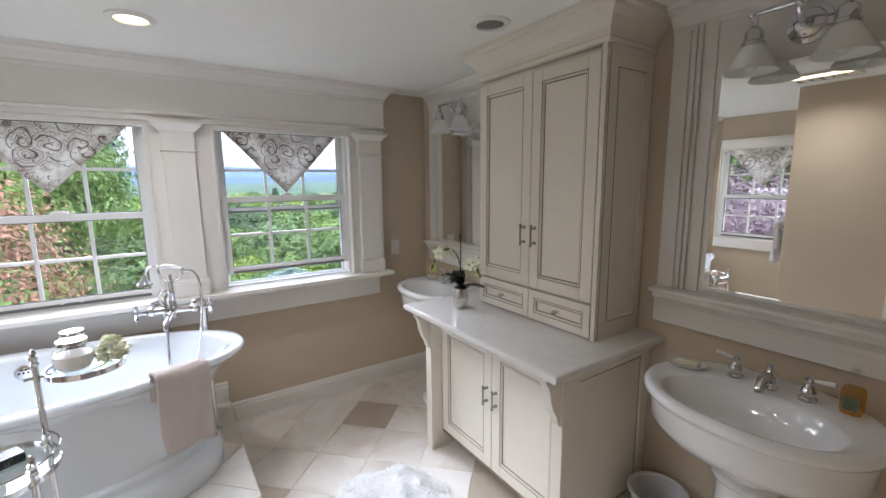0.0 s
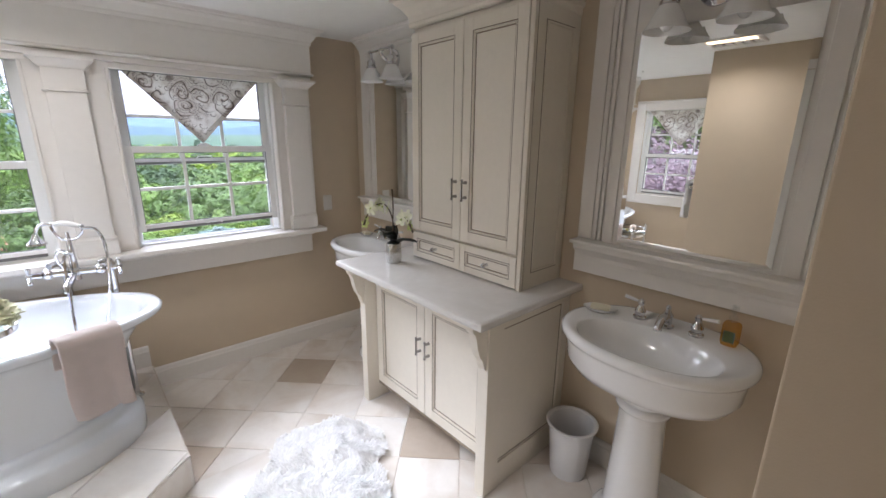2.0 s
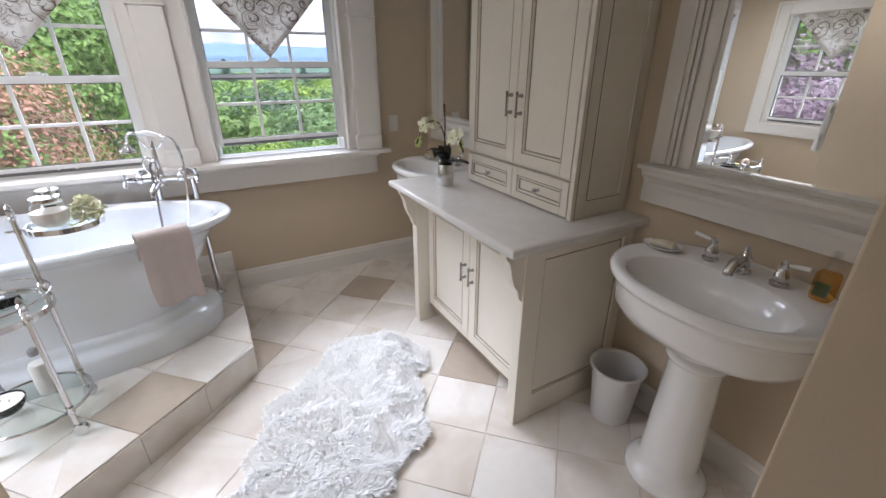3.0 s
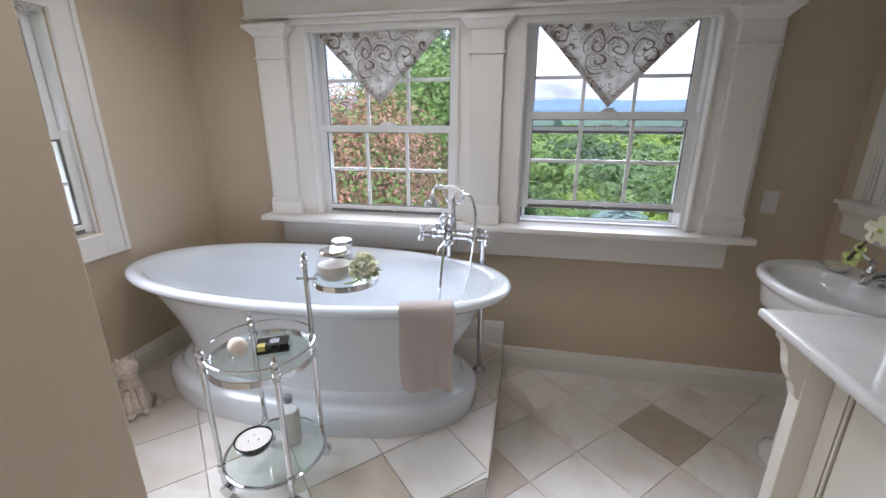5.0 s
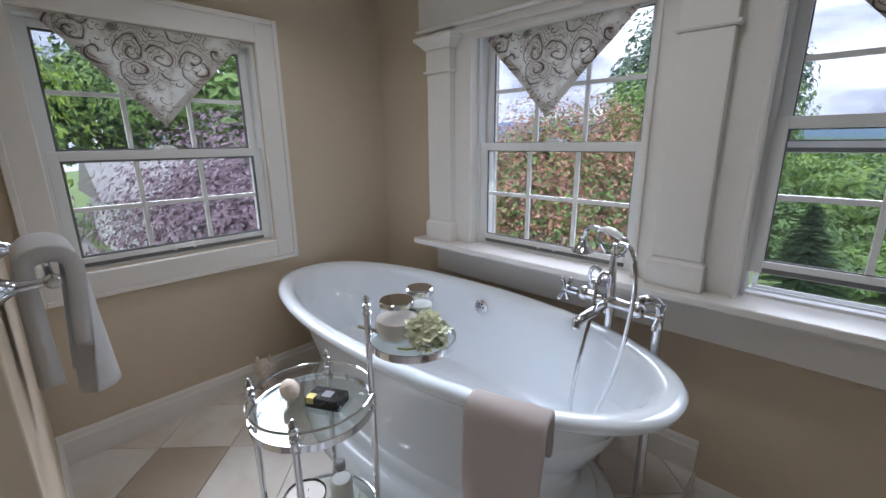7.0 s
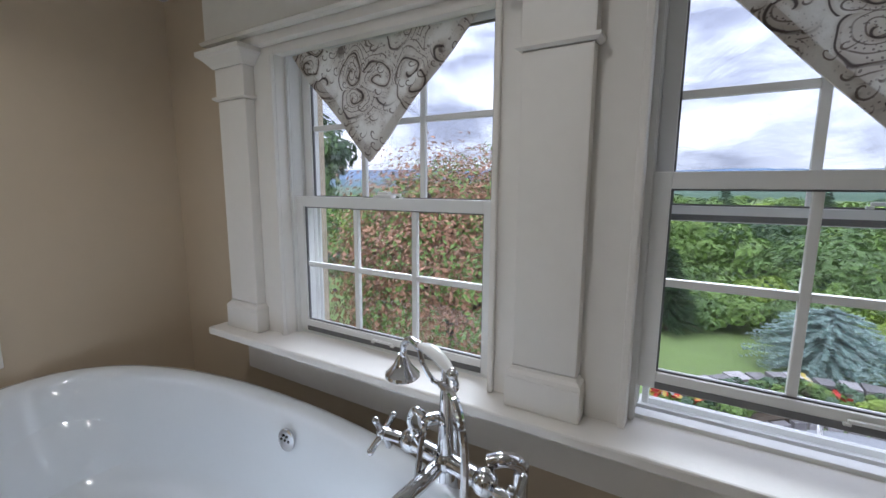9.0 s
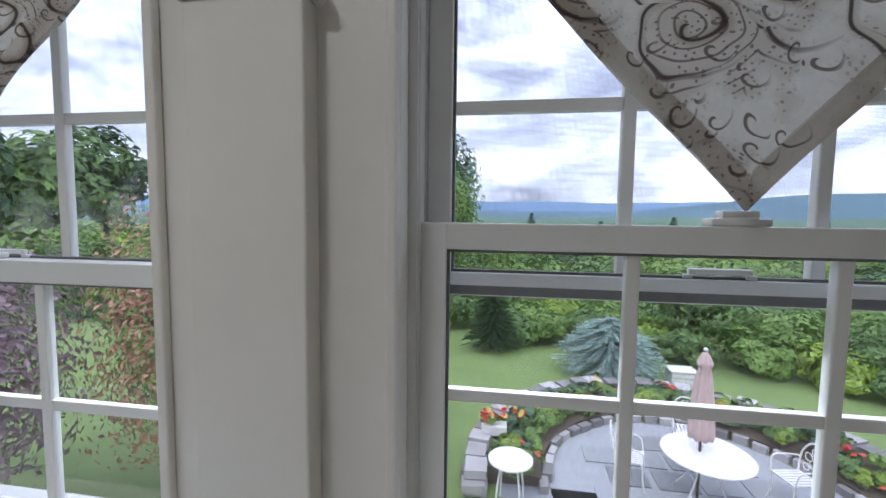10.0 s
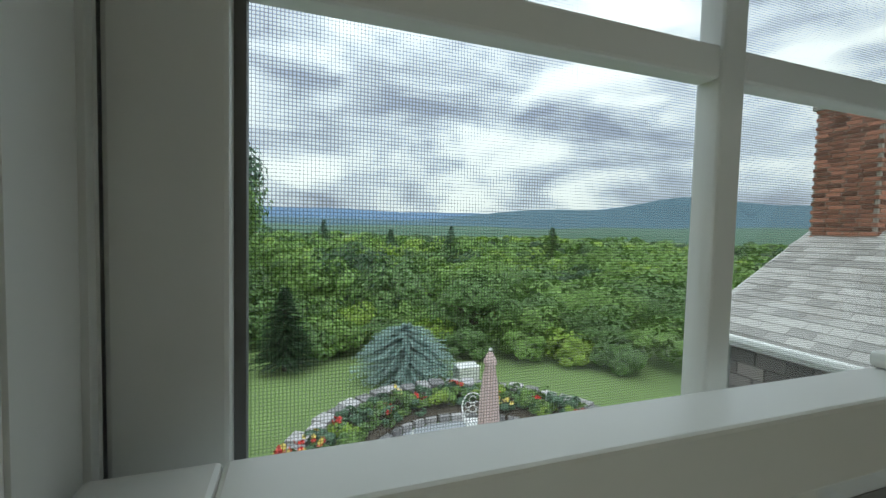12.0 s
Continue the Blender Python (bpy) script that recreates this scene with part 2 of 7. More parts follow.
def stone_mat(name, color, vein, random=0.10, rough=0.25, vs=2.2, amount=0.5):
    """Honed stone: clouds, soft veins and pits, another tone in each tile."""
    m = mat(name, color, rough, vary=0.05, scale=3, random=random, bump=0.04, bump_scale=90)
    nt = m.node_tree; n, link = nt.nodes.new, nt.links.new
    b = nt.nodes["Principled BSDF"]; base = b.inputs["Base Color"].links[0].from_socket
    geo, inf = n("ShaderNodeNewGeometry"), n("ShaderNodeObjectInfo")
    cm = n("ShaderNodeVectorMath"); cm.operation = "SCALE"; cm.inputs["Scale"].default_value = 9
    cb = n("ShaderNodeCombineXYZ"); link(inf.outputs["Random"], cb.inputs[0]); link(inf.outputs["Random"], cb.inputs[2]); link(cb.outputs[0], cm.inputs[0])
    ad = n("ShaderNodeVectorMath"); ad.operation = "ADD"; link(geo.outputs["Position"], ad.inputs[0]); link(cm.outputs[0], ad.inputs[1])
    ns = n("ShaderNodeTexNoise"); ns.inputs["Scale"].default_value = vs; ns.inputs["Detail"].default_value = 9; ns.inputs["Distortion"].default_value = 1.2
    link(ad.outputs[0], ns.inputs["Vector"])
    r = n("ShaderNodeValToRGB"); e = r.color_ramp.elements
    e[0].position, e[0].color, e[1].position, e[1].color = 0.44, (0, 0, 0, 1), 0.66, (1, 1, 1, 1)
    link(ns.outputs["Fac"], r.inputs[0])
    k = n("ShaderNodeMath"); k.operation = "MULTIPLY"; k.inputs[1].default_value = amount; link(r.outputs[0], k.inputs[0])
    x = n("ShaderNodeMix"); x.data_type = "RGBA"; x.inputs["B"].default_value = (*vein, 1)
    link(k.outputs[0], x.inputs["Factor"]); link(base, x.inputs["A"]); link(x.outputs["Result"], b.inputs["Base Color"])
    return m


PLASTER = mat("plaster_paint", (0.63, 0.525, 0.39), 0.75, vary=0.035, scale=1.5, bump=0.08, bump_scale=220)
CEIL = mat("ceiling_paint", (0.90, 0.89, 0.85), 0.85, vary=0.03, scale=1.5, bump=0.05, bump_scale=200)
TRIM = mat("trim_paint", (0.82, 0.79, 0.74), 0.42, vary=0.03, scale=3, bump=0.03, bump_scale=120)
TRIM_WHITE = mat("white_trim_paint", (0.80, 0.78, 0.73), 0.4, vary=0.03, scale=3, bump=0.03, bump_scale=120)
CABINET = mat("cabinet_paint", (0.80, 0.745, 0.645), 0.45, vary=0.035, scale=4, bump=0.04, bump_scale=90)
GLAZE = mat("brown_glaze", (0.27, 0.21, 0.15), 0.6, vary=0.25, scale=14)
VINYL = mat("window_vinyl", (0.80, 0.80, 0.78), 0.35, vary=0.02)
DARKV = mat("window_track", (0.16, 0.16, 0.16), 0.6, vary=0.2)
PORCELAIN = mat("porcelain", (0.86, 0.86, 0.85), 0.10, vary=0.015, coat=0.6)
ENAMEL = mat("tub_enamel", (0.80, 0.84, 0.88), 0.12, vary=0.012, coat=0.6)
CHROME = mat("chrome", (0.66, 0.66, 0.68), 0.06, 1.0, vary=0.02)
MIRROR = mat("mirror_silver", (0.93, 0.94, 0.93), 0.0, 1.0, vary=0.0)
QUARTZ = stone_mat("white_marble", (0.74, 0.72, 0.69), (0.60, 0.57, 0.54), 0.0, 0.12, 3, 0.35)
TILE = stone_mat("cream_marble", (0.79, 0.745, 0.69), (0.60, 0.50, 0.41), 0.06, 0.14, 2.6, 0.6)
TILE_TAN = stone_mat("tan_marble", (0.53, 0.45, 0.37), (0.42, 0.34, 0.26), 0.06, 0.2)
TILE_WHITE = stone_mat("white_tile_marble", (0.82, 0.785, 0.74), (0.66, 0.57, 0.48), 0.05, 0.13, 2.6, 0.6)
GROUT = mat("grout", (0.76, 0.70, 0.62), 0.9, vary=0.1, scale=20)
TOWEL_WHITE = mat("white_terry", (0.82, 0.80, 0.78), 0.95, vary=0.05, scale=30, bump=0.9, bump_scale=420, sheen=0.4)
TOWEL = mat("terry_cloth", (0.74, 0.64, 0.60), 0.95, vary=0.06, scale=30, bump=0.9, bump_scale=420, sheen=0.4)
FUR = mat("sheepskin_wool", (0.95, 0.945, 0.94), 0.9, vary=0.06, scale=12, random=0.08, island=True, sheen=0.3)
GLASS = glass_mat()
CLEAR = glass_mat("clear_glass", (0.97, 0.98, 0.98), 0.0, 1.5, solid=True)
GREENGLASS = glass_mat("shelf_glass", (0.93, 0.97, 0.96), 0.02, 1.5, solid=True)
CLOTH = paisley_mat()
SCREEN = screen_mat()
BLACK = mat("black_gloss", (0.015, 0.015, 0.016), 0.25)
GOLD = mat("gold_foil", (0.5, 0.42, 0.15), 0.35, 0.6)
WAX = mat("cream_wax", (0.82, 0.76, 0.70), 0.5, vary=0.04, scale=20)
PETAL = mat("orchid_petal", (0.84, 0.85, 0.66), 0.6, vary=0.12, scale=30)
PETAL_G = mat("petal_green", (0.50, 0.58, 0.20), 0.6, vary=0.15, scale=30)
LEAF_D = mat("dark_leaf", (0.012, 0.016, 0.012), 0.35, vary=0.3, scale=20)
STEM = mat("brown_stem", (0.09, 0.06, 0.035), 0.6, vary=0.3)
SOAP = mat("soap", (0.78, 0.74, 0.58), 0.5)
AMBER = glass_mat("amber_soap", (0.88, 0.66, 0.30), 0.02, 1.4, solid=True)
LABEL = mat("teal_label", (0.10, 0.26, 0.30), 0.6, vary=0.1, scale=30)
SILVERP = mat("mercury_glass", (0.62, 0.62, 0.60), 0.22, 0.85, vary=0.4, scale=35, bump=0.3, bump_scale=60)
FROST = mat("frosted_shade", (0.90, 0.90, 0.88), 0.35, vary=0.03, coat=0.3)
PEWTER = mat("pewter", (0.36, 0.35, 0.34), 0.25, 0.9, vary=0.1)
PLASTIC = mat("white_plastic", (0.72, 0.71, 0.70), 0.35, vary=0.02)
CERAMIC = mat("cat_ceramic", (0.66, 0.57, 0.49), 0.35, vary=0.5, scale=11, coat=0.3)

# ---- building helpers ----
ORIGIN = {}


def thing(name, loc=(0, 0, 0), label="", category="", group="", kind=""):
    ob = new(name)
    ob.location = loc
    ORIGIN[ob] = Vector(loc)
    ob.empty_display_size = 0.05
    return tagged(ob, label, category, group, kind)


def part(name, bm, material, parent=None, label="", smooth=False, kind="", category="", sharp=35):
    o = ORIGIN.get(parent, Vector((0, 0, 0)))
    if o.length:
        bmesh.ops.translate(bm, verts=bm.verts, vec=-o)
    me = bpy.data.meshes.new(name)
    bm.normal_update()
    bm.to_mesh(me)
    bm.free()
    me.materials.append(material)
    if smooth:
        me.shade_smooth()
        me.set_sharp_from_angle(angle=radians(sharp))
    ob = new(name, me)
    if parent:
        ob.parent = parent
        ORIGIN[ob] = o
    else:
        ORIGIN[ob] = Vector((0, 0, 0))
    return tagged(ob, label, category, "", kind)


def BM():
    return bmesh.new()


def box(bm, x0, x1, y0, y1, z0, z1, bevel=0.0):
    v = [bm.verts.new((x, y, z)) for x in (x0, x1) for y in (y0, y1) for z in (z0, z1)]
    f = [bm.faces.new([v[i] for i in q]) for q in ((0, 1, 3, 2), (4, 6, 7, 5), (0, 4, 5, 1), (2, 3, 7, 6), (0, 2, 6, 4), (1, 5, 7, 3))]
    if bevel:
        es = list({e for q in f for e in q.edges})
        bmesh.ops.bevel(bm, geom=es, offset=bevel, segments=2, affect="EDGES", profile=0.5)
    return bm


def cube(x0, x1, y0, y1, z0, z1, bevel=0.0):
    return box(BM(), x0, x1, y0, y1, z0, z1, bevel)


def loft(bm, rings, close=True, caps=(True, True)):
    """Joins rings of points, each with the same count."""
    vs = [[bm.verts.new(p) for p in r] for r in rings]
    n = len(vs[0])
    for a, b in zip(vs, vs[1:]):
        for i in range(n if close else n - 1):
            j = (i + 1) % n
            bm.faces.new((a[i], a[j], b[j], b[i]))
    if caps[0]: bm.faces.new(vs[0][::-1])
    if caps[1]: bm.faces.new(vs[-1])
    return bm


def oval(cx, cy, rx, ry, z, n=32, p=2.0):
    out = []
    for i in range(n):
        a = 2 * math.pi * i / n
        c, s = math.cos(a), math.sin(a)
        out.append((cx + rx * math.copysign(abs(c) ** (2 / p), c), cy + ry * math.copysign(abs(s) ** (2 / p), s), z))
    return out


def lathe(bm, prof, c=(0, 0, 0), n=24, caps=(True, True), sx=1.0, sy=1.0):
    """prof: radius, height from the bottom up, about a vertical axis at c."""
    return loft(bm, [oval(c[0], c[1], r * sx, r * sy, c[2] + z, n) for r, z in prof], caps=caps)


def tube(bm, pts, r, n=10, cap=True):
    pts = [Vector(p) for p in pts]
    rs = r if isinstance(r, (list, tuple)) else [r] * len(pts)
    rings, up = [], Vector((0, 0, 1))
    for i, p in enumerate(pts):
        d = (pts[min(i + 1, len(pts) - 1)] - pts[max(i - 1, 0)]).normalized()
        u = d.cross(up if abs(d.z) < 0.95 else Vector((0, 1, 0))).normalized()
        if rings and u.dot(lastu) < 0:
            u = -u
        lastu = u
        w = u.cross(d)
        rings.append([p + rs[i] * (math.cos(a) * u + math.sin(a) * w) for a in (2 * math.pi * k / n for k in range(n))])
    return loft(bm, rings, caps=(cap, cap))


def curve(pts, k=6):
    """A smooth line through points."""
    P = [Vector(p) for p in pts]
    out = []
    for i in range(len(P) - 1):
        a, b, c, d = P[max(i - 1, 0)], P[i], P[i + 1], P[min(i + 2, len(P) - 1)]
        for j in range(k):
            t = j / k
            out.append(0.5 * (2 * b + (c - a) * t + (2 * a - 5 * b + 4 * c - d) * t * t + (3 * b - a - 3 * c + d) * t ** 3))
    return out + [P[-1]]


def molding(bm, path, prof, closed=False):
    """Sweeps a profile of (out, z) along a level path of (x, y), mitred; out is to the right of the way along it."""
    P = [Vector((x, y, 0)) for x, y in path]
    rings = []
    for i, p in enumerate(P):
        a = (p - P[i - 1]).normalized() if i or closed else None
        b = (P[(i + 1) % len(P)] - p).normalized() if i < len(P) - 1 or closed else None
        na = Vector((a.y, -a.x, 0)) if a else None
        nb = Vector((b.y, -b.x, 0)) if b else None
        n = ((na + nb) / max(1 + na.dot(nb), 0.2)) if na and nb else (na or nb)
        rings.append([(p.x + n.x * o, p.y + n.y * o, z) for o, z in prof])
    if closed:
        rings.append(rings[0])
    loft(bm, rings, caps=(not closed, not closed))
    bmesh.ops.recalc_face_normals(bm, faces=bm.faces)
    return bm


def ball(bm, c, r, sx=1, sy=1, sz=1, u=12, v=8):
    m = Matrix.Translation(c) @ Matrix.Diagonal((sx * r, sy * r, sz * r, 1))
    bmesh.ops.create_uvsphere(bm, u_segments=u, v_segments=v, radius=1, matrix=m)
    return bm


def frame_rect(bm, u0, u1, z0, z1, w, d0, d1, plane="y", bevel=0.002):
    """Four boards round a rectangle, mitre-free; plane: the axis along which it is thick."""
    for a0, a1, b0, b1 in ((u0, u0 + w, z0, z1), (u1 - w, u1, z0, z1), (u0 + w, u1 - w, z0, z0 + w), (u0 + w, u1 - w, z1 - w, z1)):
        if plane == "y":
            box(bm, a0, a1, d0, d1, b0, b1, bevel)
        else:
            box(bm, d0, d1, a0, a1, b0, b1, bevel)
    return bm


# ---- plan ----
WY, EX, LX, CZ, PZ = 3.20, 1.86, -1.58, 2.245, 0.16
BXX, BXY = -0.37, 1.46      # the closet's corner
SX, SY = 0.88, 0.30         # the stub wall's corner
BACK = -1.7
W1, W2 = (-0.795, 0.012), (0.3535, 1.188)
WZ0, WZ1 = 0.925, 1.90
W3 = (1.62, 2.45)
W3Z = (0.945, 1.90)


def wall_with_holes(name, x0, x1, y0, y1, z0, z1, holes, along="x"):
    bm, a = BM(), (x0 if along == "x" else y0)
    end = x1 if along == "x" else y1

    def b(p, q, r, s):
        if q - p > 1e-4 and s - r > 1e-4:
            box(bm, p, q, y0, y1, r, s) if along == "x" else box(bm, x0, x1, p, q, r, s)
    for h0, h1, hz0, hz1 in holes:
        b(a, h0, z0, z1); b(h0, h1, z0, hz0); b(h0, h1, hz1, z1); a = h1
    b(a, end, z0, z1)
    return part(name, bm, PLASTER, kind="structure")


wall_with_holes("wall_north", LX - 0.14, EX + 0.14, WY, WY + 0.14, -0.25, CZ + 0.1, [(*W1, WZ0 - 0.03, WZ0 + 1.03), (*W2, WZ0 - 0.03, WZ0 + 1.03)])
wall_with_holes("wall_west", LX - 0.14, LX, BXY - 0.1, WY, -0.25, CZ + 0.1, [(W3[0], W3[1], *W3Z)], along="y")
part("wall_east", cube(EX, EX + 0.14, SY - 0.12, WY, -0.25, CZ + 0.1), PLASTER, kind="structure")
part("wall_closet", cube(LX, BXX, BACK, BXY, -0.25, CZ + 0.1, 0.004), PLASTER, kind="structure")
part("wall_stub", cube(SX, EX, BACK, SY, -0.25, CZ + 0.1, 0.004), PLASTER, kind="structure")
part("wall_south", cube(BXX - 0.02, SX + 0.02, BACK - 0.14, BACK, -0.25, CZ + 0.1), PLASTER, kind="structure")
part("ceiling", cube(LX - 0.14, EX + 0.14, BACK - 0.14, WY + 0.14, CZ, CZ + 0.12), CEIL, kind="structure")
floor = part("floor", cube(LX, EX, BACK, WY, -0.25, -0.004), GROUT, kind="structure")
# the raised step round the tub
STEP = [(LX, BXY), (BXX, BXY), (BXX, 1.59), (0.31, 2.165), (0.31, WY), (LX, WY)]
bm = BM(); loft(bm, [[(x, y, z) for x, y in STEP] for z in (-0.008, PZ - 0.009)])
step = part("tub_step", bm, GROUT, kind="structure")

# baseboards
BASE = [(0, 0), (0.016, 0), (0.016, 0.10), (0.012, 0.108), (0.010, 0.125), (0.004, 0.135), (0, 0.135)]
bm = BM()
molding(bm, [(0.312, WY), (EX, WY), (EX, 2.30)], BASE)
part("baseboard", bm, TRIM, kind="structure")
bm = BM(); molding(bm, [(EX, 1.16), (EX, SY), (SX, SY), (SX, BACK)], BASE); part("baseboard", bm, TRIM, kind="structure")
bm = BM(); molding(bm, [(BXX, BXY), (LX, BXY), (LX, WY), (0.31, WY)], [(o, z + PZ) for o, z in BASE]); part("baseboard", bm, TRIM, kind="structure")
bm = BM(); molding(bm, [(BXX, BACK), (BXX, -0.025)], BASE); part("baseboard", bm, TRIM, kind="structure")

# door casing on the closet's side, seen in the mirror
bm = BM()
for y0, y1, z0, z1 in ((0.80, 0.86, 0.0, 2.05), (0.0, 0.06, 0, 2.05), (0.0, 0.86, 2.0502, 2.11)):
    box(bm, BXX, BXX + 0.02, y0, y1, z0, z1, 0.004)
casing = part("door_casing", bm, TRIM, kind="structure")
door = thing("door_1", (BXX, 0.43, 0), "closed white panelled closet door in a white casing", kind="structure")
part("door_leaf", cube(BXX, BXX + 0.008, 0.061, 0.799, 0.01, 2.045), TRIM_WHITE, door)
for z0, z1 in ((0.2, 0.95), (1.1, 1.9)):
    for y0, y1 in ((0.16, 0.40), (0.47, 0.70)):
        part("door_panel", cube(BXX + 0.008, BXX + 0.016, y0, y1, z0, z1, 0.004), TRIM_WHITE, door)
bm = BM(); ball(bm, (BXX + 0.05, 0.14, 1.0), 0.028); tube(bm, [(BXX + 0.008, 0.14, 1.0), (BXX + 0.05, 0.14, 1.0)], 0.012)
part("door_knob", bm, CHROME, door, smooth=True)


# ---- windows ----
def sash(parent, name, x0, x1, z0, z1, y, stile=0.036, th=0.032, top=0.036, bot=0.040, seal=0.004):
    """A sash of three by two panes; y is its room side."""
    bm = BM()
    box(bm, x0, x0 + stile, y, y + th, z0, z1, 0.002); box(bm, x1 - stile, x1, y, y + th, z0, z1, 0.002)
    box(bm, x0 + stile, x1 - stile, y, y + th, z0, z0 + bot, 0.002); box(bm, x0 + stile, x1 - stile, y, y + th, z1 - top, z1, 0.002)
    s = part(name, bm, VINYL, parent)
    gx0, gx1, gz0, gz1 = x0 + stile, x1 - stile, z0 + bot, z1 - top
    ym = y + th * 0.55
    bm = BM()
    for k in (1, 2):
        x = gx0 + (gx1 - gx0) * k / 3
        box(bm, x - 0.009, x + 0.009, ym - 0.008, ym + 0.008, gz0, gz1, 0.002)
    zz = (gz0 + gz1) / 2
    for k in range(3):
        a = gx0 + (gx1 - gx0) * k / 3 + (0.009 if k else 0)
        b = gx0 + (gx1 - gx0) * (k + 1) / 3 - (0.009 if k < 2 else 0)
        box(bm, a, b, ym - 0.007, ym + 0.007, zz - 0.009, zz + 0.009, 0.002)
    part("muntins", bm, VINYL, s)
    bm = BM(); frame_rect(bm, gx0, gx1, gz0, gz1, seal, ym - 0.010, ym - 0.002, bevel=0)
    part("gasket", bm, DARKV, s)
    bm = BM()
    q = [bm.verts.new(p) for p in ((gx0, ym, gz0), (gx1, ym, gz0), (gx1, ym, gz1), (gx0, ym, gz1))]
    bm.faces.new(q)
    p = part("pane", bm, GLASS, s)
    p.visible_shadow = False
    bm = BM(); box(bm, x0 + stile, x1 - stile, y - 0.0015, y - 0.0003, z0 + 0.002, z0 + bot * 0.45); part("weather_strip", bm, DARKV, s)
    return s


def window(name, w, h, lift, label, seal=0.004):
    """A double-hung window, w wide and h high over its sill at z 0, room side towards -y, first in its own frame."""
    win = thing(name, label=label, kind="structure")
    hw = w / 2
    bm = BM()
    # jamb liner with its tracks
    for s in (-1, 1):
        a, b = sorted((s * hw, s * (hw - 0.012)))
        box(bm, a, b, 0.03, 0.145, 0, h)
        for y in (0.037, 0.081, 0.124):
            a, b = sorted((s * (hw - 0.012), s * (hw - 0.0137)))
            box(bm, a, b, y, y + 0.008, 0, h, 0.002)
    box(bm, -hw + 0.012, hw - 0.012, 0.03, 0.145, h - 0.016, h)
    part("window_frame", bm, VINYL, win)
    bm = BM()
    box(bm, -hw + 0.012, hw - 0.012, 0.048, 0.085, -0.02, 0.010, 0.002); box(bm, -hw + 0.012, hw - 0.012, 0.085, 0.19, -0.03, -0.002, 0.002)
    box(bm, -hw + 0.012, hw - 0.012, 0.094, 0.100, -0.002, 0.014, 0.001)
    part("window_sill", bm, VINYL, win)
    mid = 0.469 * h / 1.03
    top = mid + 0.036 + lift
    x0, x1 = -hw + 0.014, hw - 0.014
    lo = sash(win, "lower_sash", x0, x1, 0.012 + lift, top, 0.044, seal=seal)
    up = sash(win, "upper_sash", x0, x1, mid, h - 0.017, 0.090, top=0.03, bot=0.034, seal=seal)
    bm = BM(); tube(bm, [(0.0 + 0.022 * math.cos(a), 0.060 - 0.012 * math.sin(a), top + 0.006) for a in (math.pi * k / 8 for k in range(9))], 0.006)
    box(bm, -0.035, 0.035, 0.047, 0.076, top + 0.0005, top + 0.010, 0.003); box(bm, -0.022, 0.022, 0.050, 0.072, top + 0.0102, top + 0.020, 0.003)
    part("sash_lock", bm, VINYL, win, smooth=True)
    bm = BM()
    for z, y in ((0.012 + lift + 0.02, 0.038), (mid + 0.041, 0.094)):
        box(bm, -0.04, 0.04, y - 0.004, y + 0.006, z, z + 0.008, 0.002)
        for s in (-1, 1):
            box(bm, s * 0.04 - 0.006, s * 0.04 + 0.006, y - 0.002, y + 0.006, z - 0.006, z - 0.0002, 0.001)
    part("sash_lift", bm, VINYL, win)
    bm = BM(); frame_rect(bm, x0 + 0.006, x1 - 0.006, 0.0, h - 0.02, 0.016, 0.134, 0.142, bevel=0.002)
    sf = part("screen_frame", bm, VINYL, win)
    bm = BM(); q = [bm.verts.new(p) for p in ((x0 + 0.022, 0.138, 0.016), (x1 - 0.022, 0.138, 0.016), (x1 - 0.022, 0.138, h - 0.036), (x0 + 0.022, 0.138, h - 0.036))]
    bm.faces.new(q)
    sc = part("screen_mesh", bm, SCREEN, sf)
    sc.visible_shadow = False
    return win


w1 = window("window_1", W1[1] - W1[0], 1.03, 0.0, "white double-hung window with twelve panes, closed")
w1.matrix_basis = pose((W1[0] + W1[1]) / 2, WY - 0.06, WZ0)
w2 = window("window_2", W2[1] - W2[0], 1.03, 0.071, "white double-hung window with twelve panes, lower sash raised a hand's breadth")
w2.matrix_basis = pose((W2[0] + W2[1]) / 2, WY - 0.06, WZ0)
w3 = window("window_3", W3[1] - W3[0], W3Z[1] - W3Z[0], 0.0, "white double-hung window in a plain casing, closed", seal=0.009)
w3.matrix_basis = pose(LX + 0.02, (W3[0] + W3[1]) / 2, W3Z[0], 0, 0, 90)

# wooden casing round the two north windows: jambs, pilasters, stool, apron, entablature
FY = 3.13                       # face of the flat boards
MID = 0.169


def board(name, *a, bevel=0.002, m=TRIM):
    return part(name, cube(*a, bevel), m, kind="structure")


for x0, x1 in ((-1.10, W1[0]), (W1[1], W2[0]), (W2[1], 1.445)):
    board("window_board", x0, x1, FY, WY, WZ0, 1.93)
for x0, x1 in (W1, W2):
    for a, b in ((x0 - 0.016, x0), (x1, x1 + 0.016)):
        board("window_bead", a, b, 3.115, FY, WZ0, WZ1 - 0.001, bevel=0.004)
    board("window_head", x0, x1, FY, 3.168, WZ1, 1.93)
board("window_stool", -1.13, 1.475, 3.03, WY + 0.03, 0.895, WZ0 - 0.0005, bevel=0.006)
board("window_apron", -1.06, 1.405, 3.145, WY, 0.735, 0.8945, bevel=0.004)
bm = BM(); molding(bm, [(1.405, WY), (1.405, 3.145), (-1.06, 3.145), (-1.06, WY)][::-1], [(0, 0.862), (0.010, 0.866), (0.018, 0.880), (0.022, 0.8943), (0, 0.8943)])
part("stool_moulding", bm, TRIM, kind="structure")


